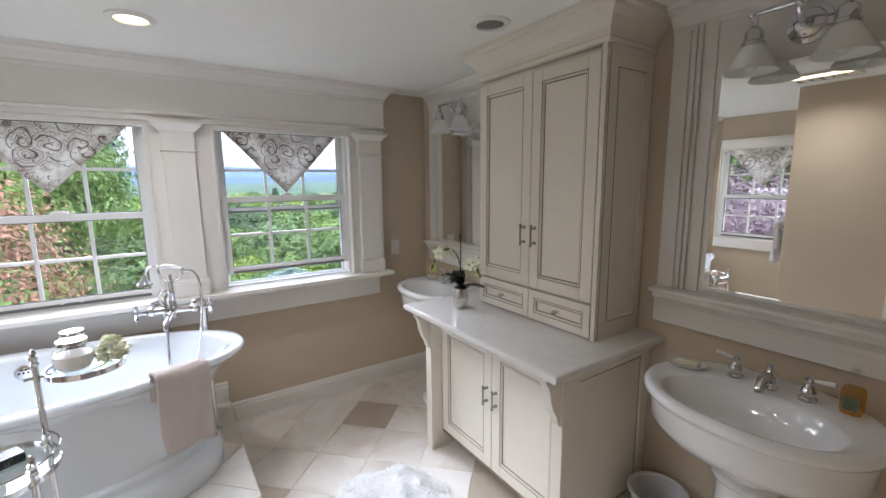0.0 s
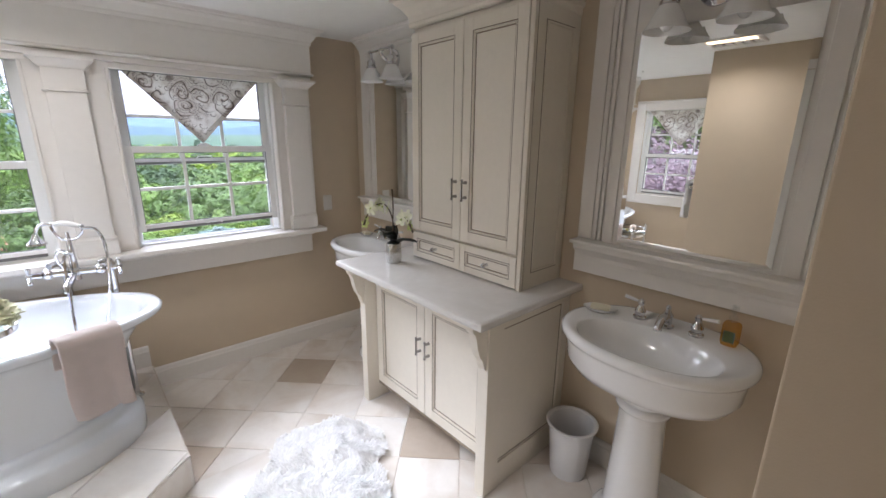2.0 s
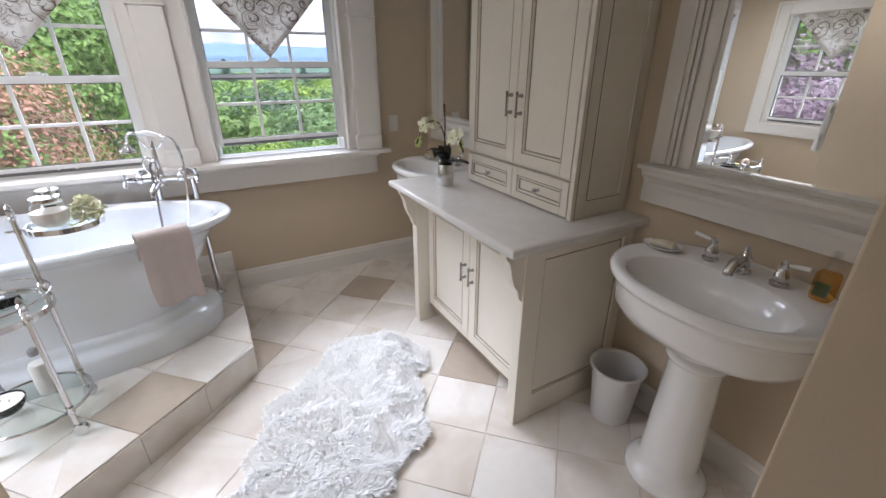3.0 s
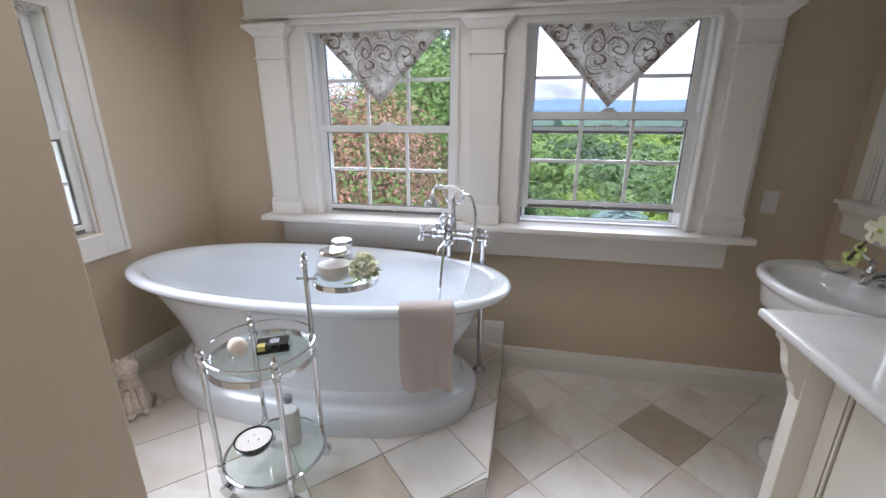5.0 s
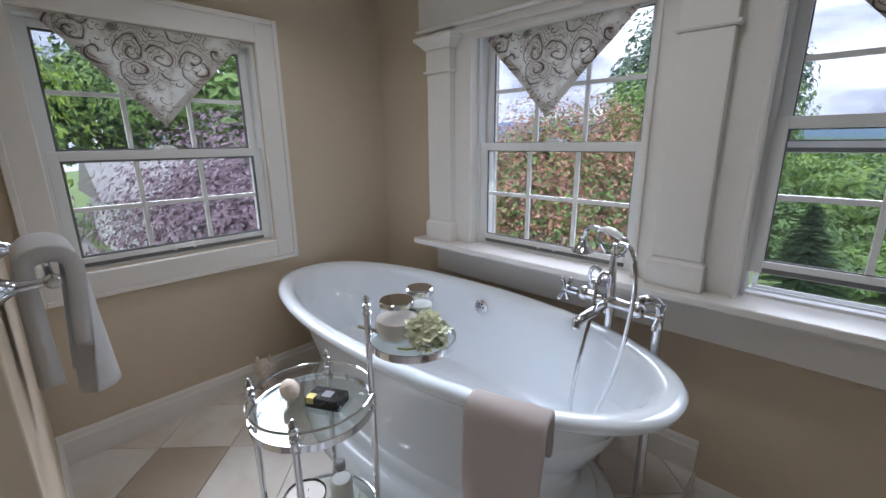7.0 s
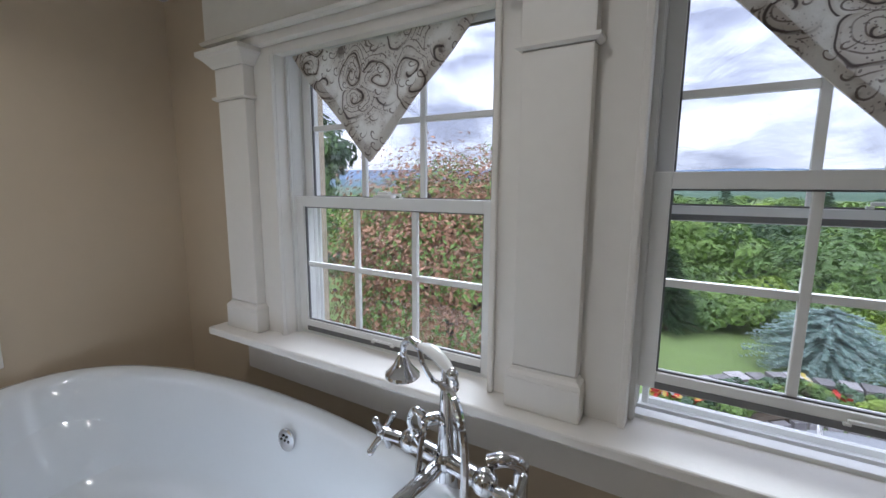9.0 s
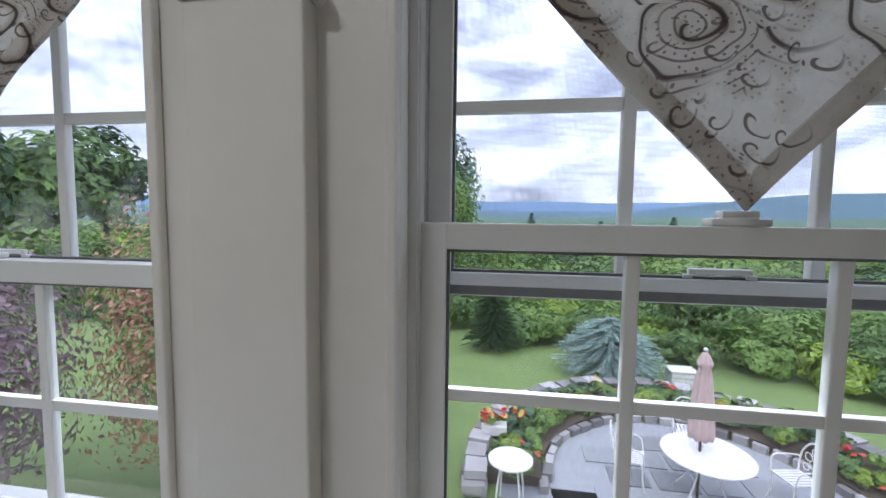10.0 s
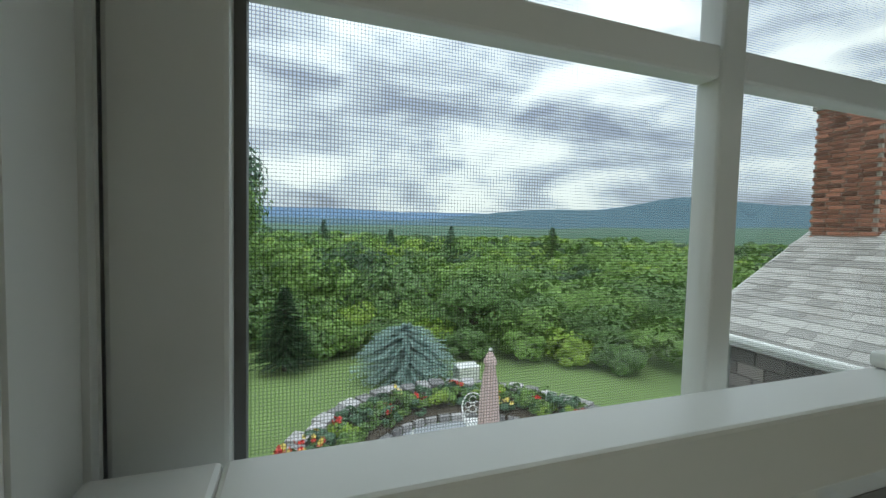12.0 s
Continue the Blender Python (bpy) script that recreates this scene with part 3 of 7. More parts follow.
def pilaster(x):
    p = thing("pilaster", (x, FY, WZ0), "cream painted wooden pilaster between the windows", kind="structure")
    part("shaft", cube(x - 0.078, x + 0.078, 3.092, FY, 1.0305, 1.765, 0.003), TRIM, p)
    part("plinth_block", cube(x - 0.092, x + 0.092, 3.078, FY, WZ0, 1.005, 0.003), TRIM, p)
    bm = BM(); molding(bm, [(x - 0.078, FY), (x - 0.078, 3.092), (x + 0.078, 3.092), (x + 0.078, FY)], [(0, 1.0055), (0.014, 1.0055), (0.012, 1.015), (0.004, 1.022), (0.001, 1.030), (0, 1.030)][::-1])
    part("base_moulding", bm, TRIM, p)
    bm = BM(); molding(bm, [(x - 0.078, FY), (x - 0.078, 3.092), (x + 0.078, 3.092), (x + 0.078, FY)], [(0, 1.7655), (0.006, 1.7655), (0.014, 1.771), (0.014, 1.779), (0, 1.7795)][::-1])
    part("neck_moulding", bm, TRIM, p)
    part("neck", cube(x - 0.081, x + 0.081, 3.088, FY, 1.78, 1.875, 0.002), TRIM, p)
    bm = BM(); molding(bm, [(x - 0.081, FY), (x - 0.081, 3.088), (x + 0.081, 3.088), (x + 0.081, FY)],
                       [(0, 1.8755), (0.006, 1.8755), (0.012, 1.885), (0.034, 1.908), (0.044, 1.914), (0.044, 1.9295), (0, 1.9295)][::-1])
    part("capital", bm, TRIM, p)


for x in (-0.985, MID, 1.335):
    pilaster(x)

ENT = [(-1.11, WY), (-1.11, 3.085), (1.45, 3.085), (1.45, WY)]
board("architrave", -1.11, 1.45, 3.10, WY, 1.9305, 1.958)
board("frieze", -1.11, 1.45, 3.085, WY, 1.9585, CZ, bevel=0.002)
CROWN = [(0, -0.095), (0.006, -0.095), (0.010, -0.082), (0.010, -0.074), (0.018, -0.066), (0.038, -0.040), (0.060, -0.026), (0.062, -0.018), (0.072, -0.016), (0.078, 0.0), (0, 0.0)]
bm = BM(); molding(bm, ENT, [(o, CZ - 0.0005 + z) for o, z in CROWN][::-1])
part("crown_moulding", bm, TRIM, kind="structure")
bm = BM(); molding(bm, ENT, [(0.0, 1.9590), (0.008, 1.9590), (0.014, 1.968), (0.004, 1.976), (0, 1.976)][::-1])
part("architrave_moulding", bm, TRIM, kind="structure")

# casing of the west window
bm = BM()
cw = 0.105
y0, y1, z0, z1 = W3[0] - cw, W3[1] + cw, W3Z[0] - cw, W3Z[1] + cw
frame_rect(bm, y0, y1, z0, z1, cw, LX, LX + 0.022, plane="x", bevel=0.004)
part("window_casing", bm, TRIM, kind="structure")
bm = BM(); frame_rect(bm, y0 - 0.002, y1 + 0.002, z0 - 0.002, z1 + 0.002, 0.022, LX + 0.0225, LX + 0.034, plane="x", bevel=0.004)
part("casing_band", bm, TRIM, kind="structure")


# ---- valances ----
def valance(x0, x1, ztop, drop, tipx, gather=0.006):
    """A cloth triangle hung from the head, point down, with a hem; built in x and z, facing -y."""
    v = thing("valance", label="triangular cream paisley cloth valance with dark scrolls at the window head", category="valance", group="window valances")
    bm = BM()
    N, M = 28, 16
    grid = {}
    for j in range(M + 1):
        f = j / M
        for i in range(N + 1):
            u = i / N
            a, b = x0 + (tipx - x0) * f, x1 + (tipx - x1) * f
            x = a + (b - a) * u
            grid[i, j] = bm.verts.new((x, gather * math.sin(x * 31) * (1 - 0.3 * f) + 0.004 * math.sin(x * 13 + 2) - 0.01 * f, ztop - drop * f))
    for j in range(M):
        for i in range(N):
            bm.faces.new((grid[i, j], grid[i + 1, j], grid[i + 1, j + 1], grid[i, j + 1]))
    bmesh.ops.remove_doubles(bm, verts=bm.verts, dist=1e-4)
    part("cloth", bm, CLOTH, v, smooth=True)
    # folded hem along the two slanting sides
    bm = BM()
    for xa in (x0, x1):
        rows = []
        inward = 1 if xa < tipx else -1
        for k in range(15):
            f = k / 14
            x = xa + (tipx - xa) * f
            y = gather * math.sin(x * 31) * (1 - 0.3 * f) + 0.004 * math.sin(x * 13 + 2) - 0.01 * f
            z = ztop - drop * f
            w = 0.028 if f < 0.97 else 0.004
            rows.append([(x, y - 0.004, z), (x, y + 0.003, z), (x + inward * w * 0.7, y + 0.003, z + (w * 0.7 if f > 0.05 else 0)), (x + inward * w * 0.7, y - 0.004, z + (w * 0.7 if f > 0.05 else 0))])
        loft(bm, rows)
    bmesh.ops.recalc_face_normals(bm, faces=bm.faces)
    part("hem", bm, CLOTH, v)
    return v


valance(-0.345, 0.345, 0, 0.355, -0.01).matrix_basis = pose((W1[0] + W1[1]) / 2 - 0.01, 3.165, 1.895)
valance(-0.35, 0.35, 0, 0.375, 0.0).matrix_basis = pose((W2[0] + W2[1]) / 2 - 0.012, 3.165, 1.895)
valance(-0.36, 0.36, 0, 0.38, 0.0).matrix_basis = pose(LX + 0.005, (W3[0] + W3[1]) / 2, 1.893, 0, 0, 90)


# ---- far country ----
GZ = -2.7


def leaf_mat(name, color):
    """Leaves let a part of the light through."""
    m = mat(name, color, 0.55, vary=0.32, scale=0.9, random=0.32, island=True)
    nt = m.node_tree
    b = nt.nodes["Principled BSDF"]
    tl, mx = nt.nodes.new("ShaderNodeBsdfTranslucent"), nt.nodes.new("ShaderNodeMixShader")
    mx.inputs[0].default_value = 0.22
    nt.links.new(b.inputs["Base Color"].links[0].from_socket, tl.inputs[0])
    nt.links.new(b.outputs[0], mx.inputs[1]); nt.links.new(tl.outputs[0], mx.inputs[2])
    nt.links.new(mx.outputs[0], nt.nodes["Material Output"].inputs[0])
    return m


GRASS = mat("lawn_grass", (0.17, 0.245, 0.075), 0.9, vary=0.22, scale=0.8, bump=0.6, bump_scale=30)
LEAF = {k: leaf_mat("leaf_" + k, c) for k, c in dict(
    bright=(0.20, 0.32, 0.075), mid=(0.14, 0.235, 0.07), deep=(0.06, 0.115, 0.05), copper=(0.24, 0.165, 0.195), rust=(0.44, 0.24, 0.15), pine=(0.13, 0.22, 0.13), blue=(0.42, 0.54, 0.51), lime=(0.28, 0.40, 0.06)).items()}
BARK = mat("bark", (0.10, 0.075, 0.055), 0.9, vary=0.3, scale=10, bump=0.6, bump_scale=30)
bm = BM()
# the lawn's sheet falls gently away into the valley
rowsg = []
for j, y in enumerate([-60, -20, 0, 8, 14, 20, 26, 34, 50, 80, 140, 260, 500, 900, 1600, 2600, 3900]):
    rowsg.append([(x * (1 + max(y, 0) * 0.012), y, GZ - 0.30 * max(0, min(y, 140) - 18) ** 0.9 * 0.55 if y > 18 else GZ) for x in range(-84, 85, 12)])
loft(bm, rowsg, close=False, caps=(False, False))
bmesh.ops.recalc_face_normals(bm, faces=bm.faces)
part("ground", bm, GRASS, kind="structure")


def ridge(name, dist, peaks, base, color, seed, a0=-80, a1=80):
    """A line of hills: height over the eye in degrees at bearings, with small crests."""
    bm = BM(); n = 240; rings = []
    for i in range(n + 1):
        b = a0 + (a1 - a0) * i / n
        w = sum(math.exp(-((b - p) / s) ** 2) * h for p, s, h in peaks)
        h = base + w + 0.22 * noise.noise(Vector((b * 0.11, seed, 0))) + 0.06 * noise.noise(Vector((b * 0.7, seed, 2))) + 0.03 * noise.noise(Vector((b * 2.6, seed, 5)))
        r = radians(b); sx, sy = math.sin(r), math.cos(r)
        top = 1.5 + dist * math.tan(radians(h))
        rings.append([(sx * dist * 0.72, sy * dist * 0.72, 1.5 + dist * 0.72 * math.tan(radians(min(-1.0, h - 3.2)))), (sx * dist * 0.86, sy * dist * 0.86, 1.5 + (top - 1.5) * 0.45 - dist * 0.008), (sx * dist, sy * dist, top), (sx * dist * 1.03, sy * dist * 1.03, -120)])
    loft(bm, rings, close=False, caps=(False, False))
    bmesh.ops.recalc_face_normals(bm, faces=bm.faces)
    m_ = mat(name + "_hazy_forest", color, 0.95, vary=0.16, scale=0.004, bump=0.5, bump_scale=0.03)
    return tagged(part(name, bm, m_, kind="structure"), "distant wooded hills with haze in their colour")


# the haze of distance is put into each ridge's base colour, bluest farthest
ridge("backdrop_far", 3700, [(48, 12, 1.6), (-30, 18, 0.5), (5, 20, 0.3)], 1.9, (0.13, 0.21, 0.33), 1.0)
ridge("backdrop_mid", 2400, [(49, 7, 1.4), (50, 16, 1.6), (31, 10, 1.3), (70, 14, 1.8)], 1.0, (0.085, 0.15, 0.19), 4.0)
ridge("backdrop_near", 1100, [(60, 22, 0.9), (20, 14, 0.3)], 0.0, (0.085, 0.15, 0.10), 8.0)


def leaf_cloud(verts, faces, rnd, c, r, n, size, hollow=0.55, flat=0.0):
    """Leaves strewn over clumps on an uneven ellipsoid, each a folded pair of triangles."""
    clumps = []
    for k in range(max(6, int(n / 45))):
        d = Vector((rnd.gauss(0, 1), rnd.gauss(0, 1), rnd.gauss(0, 1))).normalized()
        if d.z < -0.5: d.z *= -0.5
        q = rnd.uniform(hollow, 1.0)
        clumps.append((Vector((c[0] + d.x * r[0] * q, c[1] + d.y * r[1] * q, c[2] + d.z * r[2] * q)), d, rnd.uniform(0.22, 0.40)))
    for k in range(n):
        p0, d, cr = clumps[k % len(clumps)]
        e = Vector((rnd.gauss(0, 1), rnd.gauss(0, 1), rnd.gauss(0, 1))).normalized()
        if e.dot(d) < -0.2: e = -e
        p = p0 + Vector((e.x * r[0], e.y * r[1], e.z * r[2] * 0.8)) * cr
        nn = (e + d * 0.6 + Vector((rnd.gauss(0, 0.32), rnd.gauss(0, 0.32), rnd.gauss(0, 0.32) + 0.35))).normalized()
        u = nn.cross(Vector((rnd.gauss(0, 1), rnd.gauss(0, 1), rnd.gauss(0, 1)))).normalized(); w = nn.cross(u)
        s = size * rnd.uniform(0.6, 1.3)
        b = len(verts)
        verts += [p - u * s, p + w * s * 0.45 + nn * s * 0.1, p + u * s, p - w * s * 0.45 + nn * s * 0.1]
        faces += [(b, b + 1, b + 2), (b, b + 2, b + 3)]


def leaf_mesh(name, verts, faces, material, parent=None, origin=(0, 0, 0)):
    me = bpy.data.meshes.new(name)
    o = Vector(origin)
    me.from_pydata([v_ - o for v_ in verts], [], faces)
    me.materials.append(material)
    ob = new(name, me)
    ob.parent = parent
    return tagged(ob, kind="stuff")


def tree(name, x, y, h, r, kind, n=2600, size=0.13, seed=0, label="", z=None, trunk=True, cz=None):
    rnd = random.Random(seed)
    z = GZ if z is None else z
    t = thing(name, (x, y, z), label, "tree")
    bm = BM()
    tube(bm, [(x, y, z - 0.1), (x + 0.05 * r, y, z + h * 0.3), (x - 0.03 * r, y + 0.04 * r, z + h * 0.75)], [0.07 * r + 0.04, 0.05 * r + 0.03, 0.02], 9)
    part("trunk", bm, BARK, t, smooth=True)
    for k in range(7):
        a = rnd.uniform(0, 6.28); zz = z + h * rnd.uniform(0.22, 0.6)
        bm = BM(); tube(bm, curve([(x, y, zz), (x + 0.4 * r * math.cos(a), y + 0.4 * r * math.sin(a), zz + 0.12 * h), (x + 0.8 * r * math.cos(a), y + 0.8 * r * math.sin(a), zz + 0.2 * h)], 3), [0.03 * r + 0.01] * 3 + [0.02 * r + 0.006] * 3 + [0.006], 6)
        part("limb", bm, BARK, t, smooth=True)
    vs, fs = [], []
    leaf_cloud(vs, fs, rnd, (x, y, z + h * 0.58 if cz is None else cz), (r, r, h * 0.42), n, size)
    leaf_cloud(vs, fs, rnd, (x, y, z + h * 0.5), (r * 0.7, r * 0.7, h * 0.32), n // 3, size, 0.1)
    leaf_mesh("crown", vs, fs, LEAF[kind], t, (x, y, z))
    if kind == "rust":       # green foliage among the reddish
        vs, fs = [], []
        leaf_cloud(vs, fs, rnd, (x, y, cz - 0.1), (r * 0.93, r * 0.93, h * 0.40), n // 2, size * 1.1)
        leaf_mesh("green_leaves", vs, fs, LEAF["bright"], t, (x, y, z))
    return t


def conifer(name, x, y, h, r, kind, seed=0, label="", dome=False, size=0.10, layers=16, z=None):
    rnd = random.Random(seed)
    z = GZ if z is None else z
    t = thing(name, (x, y, z), label, "tree")
    bm = BM(); tube(bm, [(x, y, z - 0.1), (x, y, z + h * 0.9)], [0.05 * h * 0.5 + 0.02, 0.015], 8); part("trunk", bm, BARK, t, smooth=True)
    vs, fs = [], []
    for k in range(layers):
        f = k / (layers - 1)
        rr = r * ((1 - f ** 2.2) ** 0.5 if dome else (1 - f) ** 0.85) + 0.05
        m_ = max(6, int(15 * rr / r))
        for j in range(m_):
            a = 2 * math.pi * (j + rnd.random()) / m_
            L = rr * rnd.uniform(0.75, 1.08)
            zc = z + 0.08 + h * (0.04 + 0.94 * f) + rnd.uniform(-0.04, 0.04) * h * 0.5
            for q in range(16):
                g = (q + 1) / 16
                p = Vector((x + math.cos(a) * L * g, y + math.sin(a) * L * g, zc + (0.10 * g - 0.16 * g * g) * L))
                for sd_ in (-1, 1):
                    ang = a + sd_ * rnd.uniform(0.6, 1.1)
                    d = Vector((math.cos(ang), math.sin(ang), rnd.uniform(-0.1, 0.35)))
                    w = Vector((-math.sin(ang), math.cos(ang), 0)) * size * 0.16
                    b = len(vs); s = size * rnd.uniform(0.9, 1.7) * (1.1 - 0.4 * g)
                    vs += [p - w, p + w, p + d * s]; fs.append((b, b + 1, b + 2))
                    vs += [p - Vector((0, 0, size * 0.14)), p + Vector((0, 0, size * 0.14)), p + d * s * 0.9]; fs.append((b + 3, b + 4, b + 5))
    leaf_mesh("crown", vs, fs, LEAF[kind], t, (x, y, z))
    return t


tree("copper_beech", -6.7, 5.0, 4.9, 2.5, "copper", 36000, 0.052, 3, "purple-leaved copper beech tree outside the west window", cz=-0.35)
tree("crab_apple_tree", -3.35, 8.8, 5.3, 1.95, "rust", 34000, 0.046, 5, "crab apple tree with reddish green leaves near the house", cz=-0.2)
tree("white_pine", -7.0, 27, 10.8, 2.7, "pine", 9000, 0.17, 8, "tall soft-needled white pine behind the lawn")
tree("white_pine", -3.9, 30, 9.6, 2.2, "pine", 8000, 0.17, 9, "tall soft-needled white pine behind the lawn")
tree("maple_tree", -4.6, 21, 7.2, 3.2, "bright", 9000, 0.13, 10, "bright green maple tree at the lawn's edge")
tree("maple_tree", -3.6, 23.5, 6.6, 2.6, "bright", 8000, 0.12, 12, "bright green maple tree at the lawn's edge")
tree("maple_tree", -29, 8, 10.5, 4.4, "bright", 9000, 0.14, 14, "bright green maple tree beside the drive")
tree("maple_tree", -17, -0.8, 8.8, 3.8, "lime", 9000, 0.14, 15, "bright green maple tree beside the drive")
conifer("cone_spruce", 0.1, 16.2, 2.3, 0.95, "deep", 16, "small dense cone-shaped spruce on the lawn", size=0.12, layers=26)
conifer("blue_spruce", 3.35, 14.35, 1.45, 1.40, "blue", 17, "low spreading blue spruce behind the stone wall", dome=True, size=0.13, layers=24)
tree("small_tree", 6.6, 17.0, 2.6, 1.5, "mid", 2600, 0.10, 18, "low spreading green tree at the lawn's edge")
for k, (x, y, r, kind) in enumerate([(1.4, 18.6, 0.9, "bright"), (2.6, 19.0, 1.0, "lime"), (4.4, 18.6, 1.1, "bright"), (-1.6, 19.2, 1.1, "mid"), (8.4, 16.0, 1.3, "bright"), (10.2, 14.6, 1.4, "mid"), (11.6, 13.2, 1.3, "bright"), (12.6, 11.6, 1.2, "lime"), (9.4, 17.8, 1.6, "mid"), (12.0, 16.4, 1.8, "bright"), (14.2, 14.4, 1.8, "mid"), (0.9, 17.2, 0.8, "mid"), (2.0, 17.3, 0.75, "bright"), (4.9, 16.9, 0.9, "lime"), (5.9, 16.0, 0.8, "mid"), (7.5, 15.3, 0.9, "bright"), (8.9, 14.3, 0.85, "lime"), (9.9, 13.2, 0.8, "mid"), (3.4, 17.5, 0.9, "mid")]):
    rnd = random.Random(40 + k)
    b_ = thing("shrub", (x, y, GZ), "rounded green garden shrub at the lawn's edge", "shrub", "shrubs at the lawn's edge")
    vs, fs = [], []
    leaf_cloud(vs, fs, rnd, (x, y, GZ + r * 0.5), (r, r, r * 0.75), 2200, 0.09, 0.3)
    leaf_mesh("leaves", vs, fs, LEAF[kind], b_, (x, y, GZ))


def forest():
    """Woods that fill the valley: crowns of leaves, larger and fewer leaves further off."""
    rnd = random.Random(77)
    store = {k: ([], []) for k in ("bright", "mid", "deep", "lime")}
    trees = []
    for k in range(2600):
        d = 20 * (14 ** rnd.random())
        b = radians(rnd.uniform(-60, 72))
        x, y = d * math.sin(b), d * math.cos(b)
        if y < 19 and x < 14: continue
        if x > 13 and y < 17: continue
        if any((x - q[1]) ** 2 + (y - q[2]) ** 2 < (1.5 + 0.030 * d) ** 2 for q in trees): continue
        trees.append((d, x, y))
    for d, x, y in sorted(trees):
        g = GZ - 0.30 * max(0, min(y, 140) - 18) ** 0.9 * 0.55
        top = -0.75 + rnd.uniform(-1.5, 1.0) - 0.010 * d + (0.7 if rnd.random() < 0.08 else 0)
        if d < 30: top -= (30 - d) * 0.10
        r = rnd.uniform(1.5, 2.4) * (1 + d * 0.014)
        hgt = min(top - g, r * 1.5)
        kind = rnd.choices(("bright", "mid", "deep", "lime"), (5, 4, 2, 2))[0]
        vs, fs = store[kind]
        leaf_cloud(vs, fs, rnd, (x, y, top - hgt * 0.5), (r, r, hgt * 0.55), 1700 if d < 38 else (900 if d < 70 else 420), 0.06 + d * 0.0042, 0.72)
    for k, (vs, fs) in store.items():
        tagged(leaf_mesh("woodland", vs, fs, LEAF[k]), "mixed green summer woods filling the valley", "woods")
    # pointed firs that stand over the rest
    for k, (b, d, h) in enumerate([(3.5, 95, 1.6), (-6, 110, 0.6), (20, 80, 0.8), (33, 72, 0.9), (12, 70, 0.0)]):
        x, y = d * math.sin(radians(b)), d * math.cos(radians(b))
        conifer("fir_tree", x, y, 8.0, 3.2, ("pine", "mid")[k % 2], 60 + k, "dark pointed fir tree in the woods", size=0.30, layers=26, z=-6.9 + h)


forest()

# ---- patio ----
PX, PY = 3.5, 9.0
SLATE = mat("slate", (0.27, 0.28, 0.30), 0.7, vary=0.2, scale=3, random=0.3, bump=0.3, bump_scale=20)
STONE = mat("field_stone", (0.33, 0.315, 0.32), 0.85, vary=0.3, scale=4, random=0.5, bump=0.5, bump_scale=25)
WHITE_M = mat("white_metal", (0.78, 0.77, 0.76), 0.4, vary=0.05)
RED = mat("red_petal", (0.55, 0.04, 0.03), 0.6, vary=0.3, scale=20)
YEL = mat("yellow_petal", (0.62, 0.50, 0.12), 0.6, vary=0.3, scale=20)
CANVAS = mat("pink_canvas", (0.58, 0.44, 0.42), 0.85, vary=0.06, scale=8)
BRICK = mat("old_brick", (0.30, 0.13, 0.085), 0.9, vary=0.25, scale=6, random=0.6, bump=0.5, bump_scale=60)
MORTAR = mat("mortar", (0.34, 0.30, 0.26), 0.95, vary=0.15, scale=12)
SHINGLE = mat("grey_shingle", (0.42, 0.40, 0.38), 0.9, vary=0.15, scale=5, random=0.28, bump=0.4, bump_scale=80)
SOIL = mat("soil", (0.09, 0.07, 0.05), 0.95, vary=0.3, scale=8, bump=0.6, bump_scale=15)
LEAD = mat("lead_flashing", (0.35, 0.36, 0.38), 0.5, 0.6, vary=0.1)

# flagstones, cut along their joints in rings round the patio's middle
rnd = random.Random(21)
pat = part("pavement", cube(PX - 3.0, PX + 3.3, 3.34, PY, GZ, GZ + 0.02), SLATE, kind="structure")
bm = BM(); lathe(bm, [(2.25, 0), (2.25, 0.02)], (PX, PY, GZ), 40, sy=1.1); part("pavement", bm, SLATE, kind="structure")
k = 0
for i in range(9):
    for j in range(13):
        x0, y0 = PX - 3.0 + i * 0.7 + (0.3 if j % 2 else 0), 4.0 + j * 0.58
        x1, y1 = x0 + 0.7 - 0.03, y0 + 0.55
        if j > 7 and (max(abs(x0 - PX), abs(x1 - PX)) ** 2 / 2.1 ** 2 + (y1 - PY) ** 2 / 2.3 ** 2) > 1: continue
        if x1 > PX + 3.2: continue
        q = [(x0 + rnd.uniform(0, 0.05), y0 + rnd.uniform(0, 0.05)), (x1 - rnd.uniform(0, 0.06), y0 + rnd.uniform(0, 0.04)), (x1 - rnd.uniform(0, 0.05), y1 - rnd.uniform(0, 0.05)), (x0 + rnd.uniform(0, 0.05), y1 - rnd.uniform(0, 0.06))]
        bm = BM(); loft(bm, [[(x, y, z) for x, y in q] for z in (GZ + 0.02, GZ + 0.036 + rnd.uniform(0, 0.006))]); part("flagstone", bm, SLATE, pat)


